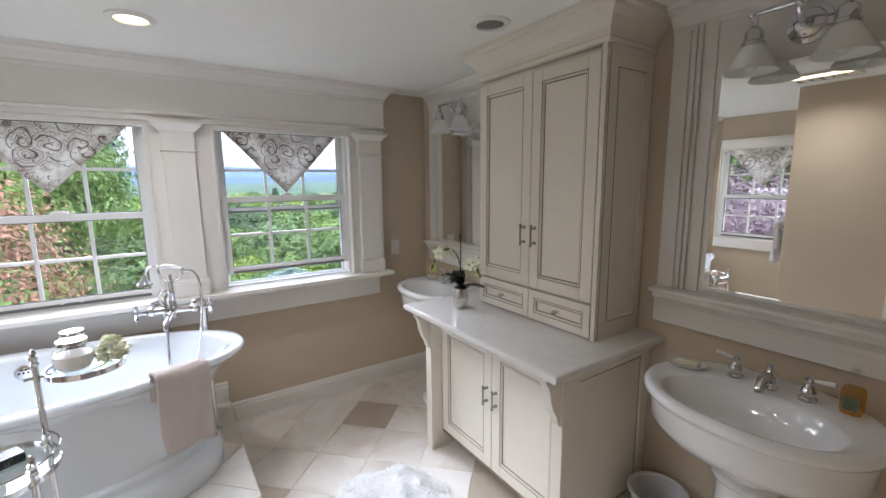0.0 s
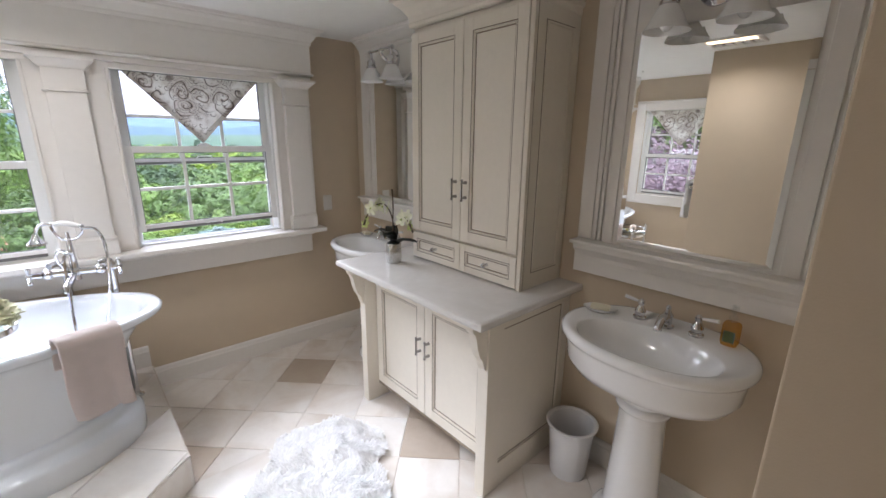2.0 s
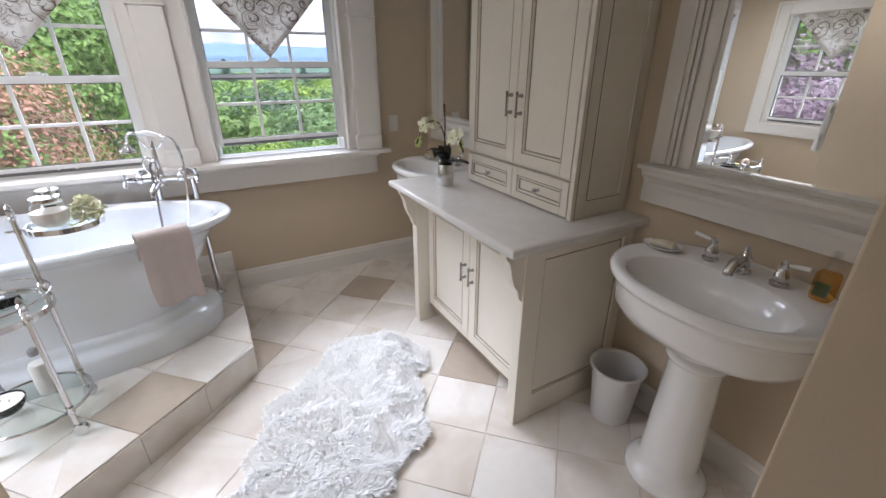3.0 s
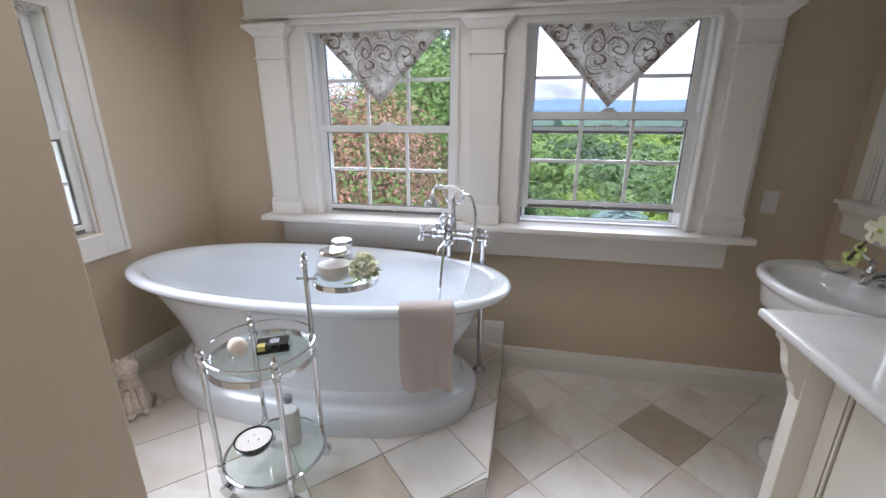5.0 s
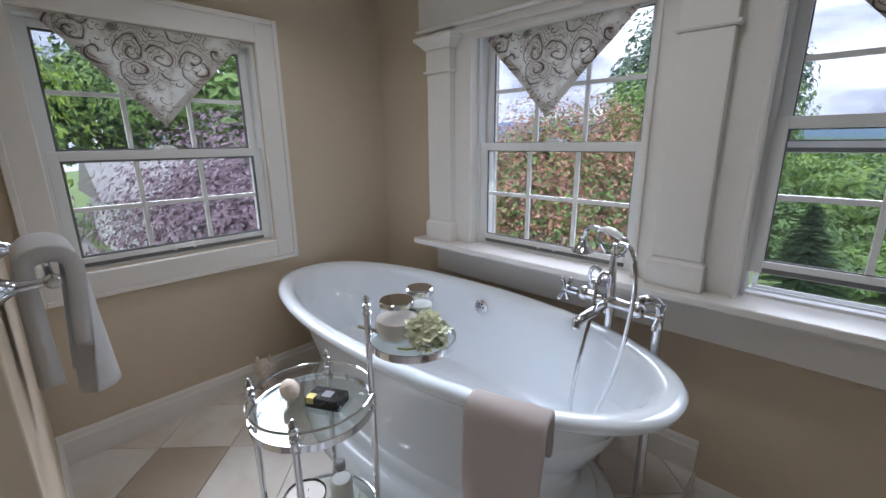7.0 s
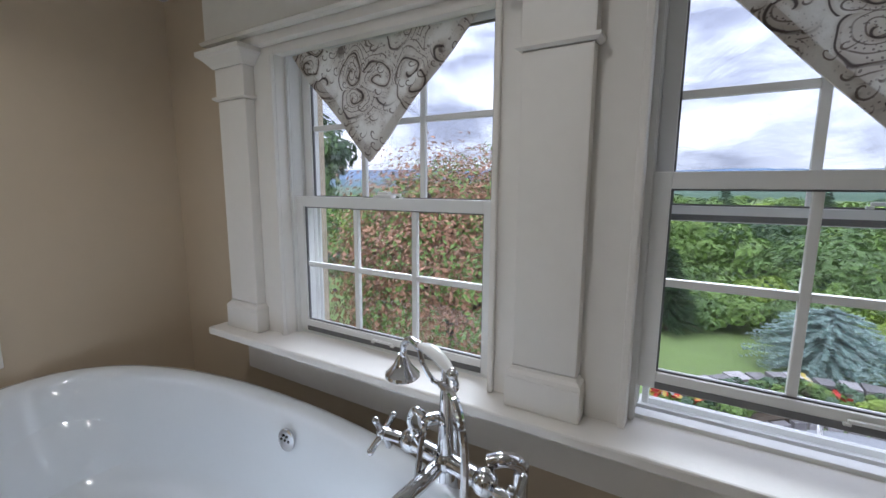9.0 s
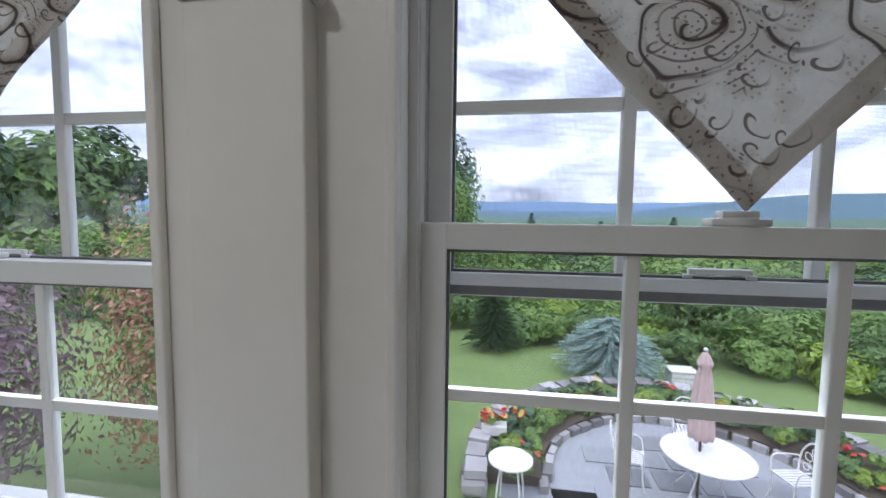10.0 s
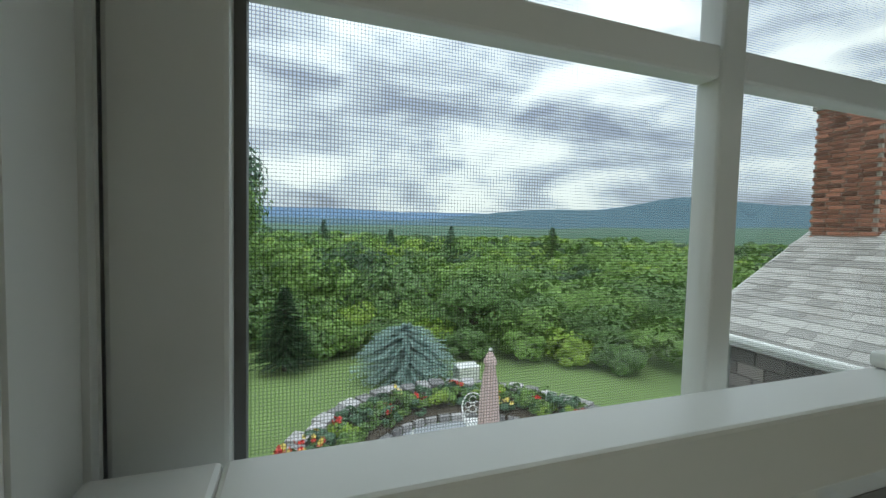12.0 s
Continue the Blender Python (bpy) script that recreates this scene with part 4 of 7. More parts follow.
def arc_wall(name, rx, ry, z0, z1, thick, a0, a1, label, size=0.34, seed=1):
    """A dry-laid curved wall: each stone a piece, with a proud capping."""
    w = thing(name, (PX, PY, z0), label, "wall")
    rnd = random.Random(seed); rows = max(1, round((z1 - z0) / 0.14)); hh = (z1 - z0) / rows
    for r_ in range(rows):
        cap = r_ == rows - 1
        L = radians(a1 - a0) * (rx + ry) / 2; n = int(L / (size * (1.4 if cap else 1)))
        for k in range(n):
            fa = radians(a0) + radians(a1 - a0) * (k + 0.03 + (0.5 if r_ % 2 else 0)) / n
            fb = fa + radians(a1 - a0) * 0.93 / n
            o = rnd.uniform(-0.05, 0.05); t = thick * rnd.uniform(0.85, 1.3) if cap else thick; fb -= (fb - fa) * rnd.uniform(0, 0.25)
            pts = [(PX + (rx + q) * math.cos(a), PY + (ry + q) * math.sin(a)) for a, q in ((fa, o), (fb, o), (fb, o + t), (fa, o + t))]
            za, zb = z0 + r_ * hh, z0 + (r_ + 1) * hh - 0.012 + rnd.uniform(-0.01, 0.012)
            bm = BM(); loft(bm, [[(x, y, za) for x, y in pts], [(x, y, zb - 0.01) for x, y in pts], [(x + (PX - x) * 0.004, y, zb) for x, y in pts]])
            part("stone", bm, STONE, w)
    return w


arc_wall("garden_wall", 3.25, 3.60, GZ, GZ + 0.42, 0.34, -8, 186, "curved dry-laid grey stone garden wall with flat capping stones", 0.27, 2)
arc_wall("planting_kerb", 2.25, 2.45, GZ, GZ + 0.16, 0.13, -5, 185, "low curved stone kerb round the slate patio", 0.22, 3)
bm = BM(); n = 50
loft(bm, [[(PX + rx * math.cos(a), PY + ry * math.sin(a), z) for rx, ry, z in ((2.38, 2.58, GZ), (2.38, 2.58, GZ + 0.16), (3.26, 3.61, GZ + 0.30), (3.26, 3.61, GZ))] for a in (math.pi * k / n for k in range(n + 1))])
bmesh.ops.recalc_face_normals(bm, faces=bm.faces)
tagged(part("flower_bed", bm, SOIL), "curved raised flower bed of dark soil", "flower bed")


def plant_clump(x, y, z, r, kind, flower=None, seed=0, name="bedding_plant", label="leafy green perennial in the flower bed"):
    rnd = random.Random(seed)
    p = thing(name, (x, y, z), label, "plant")
    vs, fs = [], []
    leaf_cloud(vs, fs, rnd, (x, y, z + r * 0.45), (r, r, r * 0.7), 260, 0.05, 0.2)
    leaf_mesh("leaves", vs, fs, LEAF[kind], p, (x, y, z))
    if flower:
        bm = BM()
        for k in range(7):
            a, q = rnd.uniform(0, 6.28), r * rnd.uniform(0.1, 0.8)
            petals(bm, (x + q * math.cos(a), y + q * math.sin(a), z + r * 0.9 + rnd.uniform(0, 0.1)), 0.055, 5, seed=seed * 20 + k)
        part("blooms", bm, flower, p, kind="stuff")
    return p


def petals(bm, c, r, n=5, tilt=None, seed=0):
    rnd = random.Random(seed)
    m = Matrix.Translation(c) @ (tilt or Euler((rnd.uniform(-1, 1), rnd.uniform(-1, 1), rnd.uniform(0, 6))).to_matrix().to_4x4())
    for k in range(n):
        a = 2 * math.pi * k / n
        w = r * 0.55
        vs = []
        for x, y, z in [(0, 0, 0), (0.45, 0.42, 0.10), (0.85, 0.34, 0.16), (1.0, 0, 0.10), (0.85, -0.34, 0.16), (0.45, -0.42, 0.10)]:
            vs.append(bm.verts.new(m @ (Matrix.Rotation(a, 4, "Z") @ Vector((x * r, y * w * 1.6, z * r)))))
        mid = bm.verts.new(m @ (Matrix.Rotation(a, 4, "Z") @ Vector((0.5 * r, 0, 0.02 * r))))
        for i in range(6):
            bm.faces.new((vs[i], vs[(i + 1) % 6], mid))


rnd = random.Random(31)
for k in range(84):
    a = math.pi * (k + 0.5) / 84 + rnd.uniform(-0.03, 0.03); q = rnd.uniform(0.1, 0.9)
    x, y = PX + (2.40 + 0.80 * q) * math.cos(a), PY + (2.62 + 0.92 * q) * math.sin(a)
    fl_ = RED if k % 9 == 1 else (YEL if k % 23 == 3 else None)
    plant_clump(x, y, GZ + 0.16 + 0.13 * q, rnd.uniform(0.18, 0.38), rnd.choice(("mid", "bright", "pine", "mid", "lime")), fl_, 100 + k, label="leafy green perennial" + (" with bright flowers" if fl_ else "") + " in the flower bed")


def patio_table(x, y, r, name, label):
    t = thing(name, (x, y, GZ + 0.036), label, "table")
    bm = BM(); lathe(bm, [(r - 0.02, 0.70), (r, 0.71), (r, 0.725), (r - 0.01, 0.733), (0.02, 0.735)], (x, y, GZ + 0.036), 40); part("tabletop", bm, WHITE_M, t, smooth=True)
    for k in range(4):
        a = k * math.pi / 2 + 0.6
        bm = BM(); tube(bm, curve([(x + 0.15 * math.cos(a), y + 0.15 * math.sin(a), GZ + 0.74), (x + 0.22 * math.cos(a), y + 0.22 * math.sin(a), GZ + 0.4), (x + r * 0.75 * math.cos(a), y + r * 0.75 * math.sin(a), GZ + 0.04)], 4), 0.014, 8); part("leg", bm, WHITE_M, t, smooth=True)
    return t


patio_table(3.50, 9.08, 0.62, "garden_table", "large round white metal garden table on the slate patio")
patio_table(0.62, 8.45, 0.32, "bistro_table", "small round white metal bistro table on the patio")
u = thing("garden_umbrella", (3.42, 9.12, GZ + 0.036), "closed pale pink canvas garden umbrella standing through the table", "umbrella")
bm = BM(); tube(bm, [(3.42, 9.12, GZ + 0.04), (3.42, 9.12, GZ + 2.30)], 0.022, 10); part("pole", bm, BARK, u, smooth=True)
bm = BM(); n = 48; rings = []
for r_, z in ((0.155, 0.98), (0.165, 1.10), (0.145, 1.5), (0.11, 1.85), (0.075, 2.05), (0.10, 2.10), (0.10, 2.13), (0.05, 2.24), (0.02, 2.29)):
    rings.append([(3.42 + r_ * (1 + 0.16 * math.cos(8 * a)) * math.cos(a), 9.12 + r_ * (1 + 0.16 * math.cos(8 * a)) * math.sin(a), GZ + z) for a in (2 * math.pi * k / n for k in range(n))])
loft(bm, rings); part("canopy", bm, CANVAS, u, smooth=True, sharp=180)
bm = BM(); ball(bm, (3.42, 9.12, GZ + 2.32), 0.03); part("finial", bm, WHITE_M, u, smooth=True)


def garden_chair():
    c = thing("garden_chair", label="white cast metal garden chair with a pierced back", category="chair", group="chairs round the garden table")
    bm = BM()
    for k in range(7):
        box(bm, -0.20 + k * 0.06, -0.165 + k * 0.06, -0.19, 0.19, 0.43, 0.445)
    box(bm, -0.215, 0.215, 0.19, 0.215, 0.425, 0.45); box(bm, -0.215, 0.215, -0.215, -0.19, 0.425, 0.45)
    part("seat", bm, WHITE_M, c)
    for x, y in ((-0.2, -0.2), (0.2, -0.2), (-0.2, 0.2), (0.2, 0.2)):
        bm = BM(); tube(bm, curve([(x, y, 0.43), (x * 0.95, y * 0.95, 0.2), (x * 1.1, y * 1.15, 0.0)], 3), 0.012, 8); part("leg", bm, WHITE_M, c, smooth=True)
    bm = BM()
    tube(bm, curve([(-0.2, 0.21, 0.44), (-0.22, 0.26, 0.70), (-0.13, 0.29, 0.88), (0, 0.30, 0.93), (0.13, 0.29, 0.88), (0.22, 0.26, 0.70), (0.2, 0.21, 0.44)], 4), 0.013, 8)
    part("back_frame", bm, WHITE_M, c, smooth=True)
    for cx_, cz_, r_ in ((0, 0.80, 0.07), (-0.10, 0.70, 0.06), (0.10, 0.70, 0.06), (0, 0.62, 0.07), (-0.11, 0.55, 0.05), (0.11, 0.55, 0.05)):
        bm = BM(); tube(bm, [(cx_ + r_ * math.cos(a), 0.225 + (cz_ - 0.44) * 0.16, cz_ + r_ * math.sin(a)) for a in (2 * math.pi * k / 14 for k in range(15))], 0.008, 6, False); part("scroll", bm, WHITE_M, c, smooth=True)
    for s in (-1, 1):
        bm = BM(); tube(bm, curve([(s * 0.21, 0.24, 0.66), (s * 0.25, 0.05, 0.67), (s * 0.25, -0.16, 0.64), (s * 0.21, -0.2, 0.44)], 4), 0.012, 8); part("arm", bm, WHITE_M, c, smooth=True)
    return c


ch = garden_chair(); ch.matrix_basis = pose(2.50, 9.35, GZ + 0.036, 0, 0, 75)
for x, y, a in ((4.75, 9.15, -80), (3.75, 10.35, -10), (3.1, 7.9, 165), (4.4, 8.1, 210)):
    copy_thing(ch, pose(x, y, GZ + 0.036, 0, 0, a))


def planter(x, y, z, w, seed, label):
    p = thing("flower_pot", (x, y, z), label, "plant pot")
    bm = cube(x - w, x + w, y - w * 0.6, y + w * 0.6, z, z + w * 0.8, 0.015); part("pot", bm, WHITE_M, p)
    rnd = random.Random(seed); vs, fs = [], []
    leaf_cloud(vs, fs, rnd, (x, y, z + w * 1.1), (w * 1.1, w * 0.8, w * 0.6), 300, 0.05, 0.2); leaf_mesh("leaves", vs, fs, LEAF["bright"], p, (x, y, z))
    for m_, nn in ((RED, 16), (YEL, 6)):
        bm = BM()
        for k in range(nn):
            petals(bm, (x + rnd.uniform(-1, 1) * w, y + rnd.uniform(-0.6, 0.6) * w, z + w * rnd.uniform(1.2, 1.9)), 0.06, 6, seed=seed * 50 + k)
        part("blooms", bm, m_, p, kind="stuff")


planter(0.35, 9.9, GZ + 0.36, 0.22, 3, "white stone pot of red and yellow geraniums on the wall")
planter(7.0, 8.7, GZ + 0.62, 0.24, 4, "white window-box planter of red and yellow flowers on a pier")
pr_ = thing("stone_pier", (7.0, 8.75, GZ), "low square pier of grey stone with a slate cap", "pier")
for r_ in range(4):
    for k in range(2):
        part("stone", cube(6.62 + k * 0.39, 6.99 + k * 0.39, 8.4, 9.1, GZ + r_ * 0.14, GZ + r_ * 0.14 + 0.13, 0.01), STONE, pr_)
part("cap", cube(6.58, 7.42, 8.36, 9.14, GZ + 0.56, GZ + 0.618, 0.01), SLATE, pr_)
bq = thing("bench_planter", (4.95, 13.7, GZ), "white slatted wooden garden box standing behind the stone wall", "bench")
for k in range(3):
    part("slat", cube(4.65, 5.25, 13.45, 13.49, GZ + 0.03 + k * 0.13, GZ + 0.14 + k * 0.13, 0.004), WHITE_M, bq)
part("top_frame", cube(4.62, 5.28, 13.44, 13.95, GZ + 0.42, GZ + 0.46, 0.008), WHITE_M, bq)
part("side", cube(5.21, 5.25, 13.5, 13.95, GZ, GZ + 0.41), WHITE_M, bq); part("side", cube(4.65, 4.69, 13.5, 13.95, GZ, GZ + 0.41), WHITE_M, bq)

# ---- the house's own walls outside, and its wing ----
CLAP = mat("white_clapboard", (0.74, 0.74, 0.72), 0.6, vary=0.05, scale=2)
part("wall_below", cube(-3.5, 6.9, 3.0, 3.335, GZ, -0.255), CLAP, kind="structure")
wing = thing("house_wing", (7.0, 5.6, GZ), "house wing with rubble stone wall, grey shingle roof and brick chimney", "house")
part("wall", cube(6.95, 13.0, 3.40, 7.85, GZ, 0.12), MORTAR, wing)
rnd = random.Random(51)
vs_, fs_ = [], []
bm = BM(); z = GZ
while z < 0.0:
    h = rnd.uniform(0.12, 0.24); y = 3.40
    while y < 7.6:
        L = rnd.uniform(0.25, 0.6)
        box(bm, 6.92 - rnd.uniform(0, 0.02), 6.96, y + 0.01, min(y + L, 7.68) - 0.01, z + 0.01, z + h - 0.01); y += L
    z += h
tagged(part("rubble_stone", bm, mat("rubble", (0.26, 0.22, 0.20), 0.9, vary=0.3, scale=5, random=0.6, island=True, bump=0.5, bump_scale=30), wing), kind="stuff")
part("corner_board", cube(6.86, 6.96, 7.70, 7.88, GZ, 0.10, 0.004), CLAP, wing)
EXX, EZ, RX, RZ_, GY0, GY1 = 6.55, 0.14, 9.55, 1.80, 3.36, 8.08
sl = math.hypot(RX - EXX, RZ_ - EZ)
ux, uz = (RX - EXX) / sl, (RZ_ - EZ) / sl
bm = BM(); loft(bm, [[(EXX, y, EZ), (RX, y, RZ_), (RX + 3.2, y, EZ), (RX + 3.2, y, EZ - 0.14), (RX, y, RZ_ - 0.14), (EXX, y, EZ - 0.14)] for y in (GY0, GY1)])
bmesh.ops.recalc_face_normals(bm, faces=bm.faces)
roof = part("roof", bm, SHINGLE, wing)
part("rake_board", cube(EXX - 0.0, EXX + 0.02, GY0, GY1, EZ - 0.20, EZ - 0.142), CLAP, wing)
bm = BM(); loft(bm, [[(EXX - 0.02, y, EZ - 0.16), (RX, y, RZ_ - 0.16), (RX, y, RZ_ - 0.02), (EXX - 0.02, y, EZ - 0.02)] for y in (GY1 + 0.001, GY1 + 0.03)]); bmesh.ops.recalc_face_normals(bm, faces=bm.faces)
part("rake_board", bm, CLAP, wing)
part("gutter", cube(EXX - 0.12, EXX - 0.005, GY0, GY1, EZ - 0.12, EZ - 0.03, 0.02), CLAP, wing)
# shingles: alike pieces share a mesh
meshes = []
for k in range(4):
    bm = BM(); w_ = (0.27, 0.31, 0.36, 0.30)[k]
    loft(bm, [[(0, 0, 0.0), (0.21, 0, 0), (0.21, w_, 0), (0, w_, 0)], [(0, 0, 0.016), (0.21, 0, 0.004), (0.21, w_, 0.004), (0, w_, 0.016)]])
    me = bpy.data.meshes.new("shingle"); bm.to_mesh(me); bm.free(); me.materials.append(SHINGLE); meshes.append((me, w_))
tilt = math.atan2(uz, ux)
rows = int(sl / 0.185)
for r_ in range(rows):
    y = GY0 + rnd.uniform(-0.2, 0)
    while y < GY1 - 0.28:
        me, w_ = rnd.choice(meshes)
        if y > GY0:
            ob = new("shingle", me)
            ob.parent = roof
            d = r_ * 0.185
            ob.matrix_basis = Matrix.Translation(Vector((EXX + ux * d - uz * 0.002, y, EZ + uz * d + ux * 0.002)) - Vector((7.0, 5.6, GZ))) @ Matrix.Rotation(-tilt, 4, "Y")
        y += w_ + 0.006
# chimney
CH = (9.15, 10.05, 7.05, 7.98, 1.2, 3.9)
chim = part("chimney", cube(CH[0] + 0.012, CH[1], CH[2] + 0.012, CH[3] - 0.012, CH[4], CH[5] - 0.1), MORTAR, wing)
bmk = {}
for key, (a, b_, c_) in dict(w=(0.02, 0.205, 0.062), n=(0.205, 0.02, 0.062)).items():
    bm = BM(); box(bm, 0, a, 0, b_, 0, c_, 0.004); me = bpy.data.meshes.new("brick"); bm.to_mesh(me); bm.free(); me.materials.append(BRICK); bmk[key] = me
z, k = 1.32, 0
while z < CH[5] - 0.08:
    off = 0.11 if k % 2 else 0
    for i in range(4):
        ob = new("brick", bmk["w"]); ob.parent = chim; ob.location = Vector((CH[0] - rnd.uniform(0, 0.004), CH[2] + i * 0.222 + off * 0.5 + 0.01, z)) - Vector((7.0, 5.6, GZ))
        ob = new("brick", bmk["n"]); ob.parent = chim; ob.location = Vector((CH[0] + i * 0.215 + off * 0.5 + 0.01, CH[2] - rnd.uniform(0, 0.004), z)) - Vector((7.0, 5.6, GZ))
    z += 0.074; k += 1
part("chimney_cap", cube(CH[0] - 0.05, CH[1] + 0.05, CH[2] - 0.05, CH[3] + 0.05, CH[5] - 0.09, CH[5], 0.01), mat("chimney_cement", (0.35, 0.33, 0.30), 0.9, vary=0.2), wing)
for i in range(2):
    bm = BM(); lathe(bm, [(0.13, 0), (0.12, 0.05), (0.10, 0.28), (0.12, 0.30)], (CH[0] + 0.25 + i * 0.45, 7.5, CH[5]), 16); part("chimney_pot", bm, BRICK, wing, smooth=True)
part("flashing", cube(CH[0] - 0.03, CH[1], CH[2] - 0.03, CH[3] + 0.03, 1.05, 1.31, 0.004), LEAD, wing)

# garage and drive to the west
part("road", cube(-24, -10.5, -8, 3.6, GZ, GZ + 0.02), mat("pale_gravel", (0.36, 0.34, 0.32), 0.95, vary=0.2, scale=3, bump=0.4, bump_scale=30), kind="structure")
gar = thing("garage", (-21, 6.5, GZ), "small white garage with a grey pitched roof beyond the drive", "garage")
part("wall", cube(-24, -18.5, 4, 9, GZ, GZ + 2.3), CLAP, gar)
bm = BM(); loft(bm, [[(-18.2, y, GZ + 2.2), (-21.2, y, GZ + 3.9), (-24.3, y, GZ + 2.2)] for y in (3.7, 9.3)]); bmesh.ops.recalc_face_normals(bm, faces=bm.faces)
part("roof", bm, SHINGLE, gar)
part("garage_door", cube(-18.5, -18.46, 5.2, 7.8, GZ, GZ + 2.0), mat("garage_door_paint", (0.6, 0.6, 0.6), 0.6), gar)
for k in range(12):
    rnd = random.Random(200 + k)
    tree("maple_tree", -27 - rnd.uniform(0, 9), -14 + k * 4.2, 9.5 + rnd.uniform(-1, 2), 3.6, ("bright", "mid", "deep")[k % 3], 1500, 0.42, 300 + k, "green maple tree in the woods behind the drive")


# ---- tub ----
TX, TY, RZ = -0.595, 2.608, 0.775


def tub():
    t = thing("bathtub", (TX, TY, PZ), "empty white freestanding bathtub with rolled rim on an oval plinth", "bathtub")
    bm = BM()
    prof = [  # rx, ry, z: plinth's top up the outside, over the rim and down inside
        (0.600, 0.285, 0.335), (0.590, 0.275, 0.36), (0.600, 0.275, 0.42), (0.640, 0.288, 0.52), (0.700, 0.308, 0.62), (0.745, 0.325, 0.69), (0.775, 0.342, 0.722),
        (0.815, 0.370, 0.738), (0.835, 0.383, 0.752), (0.838, 0.386, 0.766), (0.828, 0.378, 0.778), (0.805, 0.358, 0.782), (0.780, 0.335, 0.775), (0.762, 0.320, 0.755),
        (0.735, 0.305, 0.70), (0.690, 0.285, 0.58), (0.640, 0.262, 0.48), (0.590, 0.235, 0.43), (0.50, 0.19, 0.405), (0.3, 0.11, 0.398), (0.05, 0.02, 0.396)]
    loft(bm, [oval(TX, TY, rx * 1.135, ry * 1.065, z, 72, 2.2) for rx, ry, z in prof])
    part("basin", bm, ENAMEL, t, smooth=True, sharp=60)
    bm = BM()
    pl = [(0.690, 0.350, PZ), (0.692, 0.352, PZ + 0.012), (0.692, 0.352, PZ + 0.095), (0.680, 0.342, PZ + 0.112), (0.655, 0.325, PZ + 0.122), (0.640, 0.312, PZ + 0.128),
          (0.632, 0.305, PZ + 0.140), (0.628, 0.302, PZ + 0.158), (0.612, 0.293, PZ + 0.170), (0.601, 0.286, PZ + 0.1748)]
    loft(bm, [oval(TX, TY, rx * 1.165, ry * 1.08, z, 72, 2.25) for rx, ry, z in pl])
    part("plinth", bm, ENAMEL, t, smooth=True, sharp=50)
    bm = BM()
    c = Vector((-0.56, 2.928, 0.70)); nrm = Vector((0, -1, 0.12)).normalized()
    tube(bm, [c - nrm * -0.002, c + nrm * 0.008, c + nrm * 0.012], [0.034, 0.034, 0.026], 20)
    o = part("overflow_cover", bm, CHROME, t, smooth=True)
    bm = BM()
    for k in range(7):
        a = k * 2 * math.pi / 6
        p = c + nrm * 0.0125 + (Vector((math.cos(a), 0, math.sin(a))) * 0.016 if k < 6 else Vector())
        tube(bm, [p, p + nrm * 0.001], 0.0042, 8)
    part("overflow_hole", bm, BLACK, o)
    bm = BM(); lathe(bm, [(0.034, 0), (0.034, 0.003), (0.026, 0.005), (0.012, 0.008), (0.001, 0.009)], (-0.50, 2.69, 0.403), 20)
    part("drain", bm, CHROME, t, smooth=True)
    return t


tub()


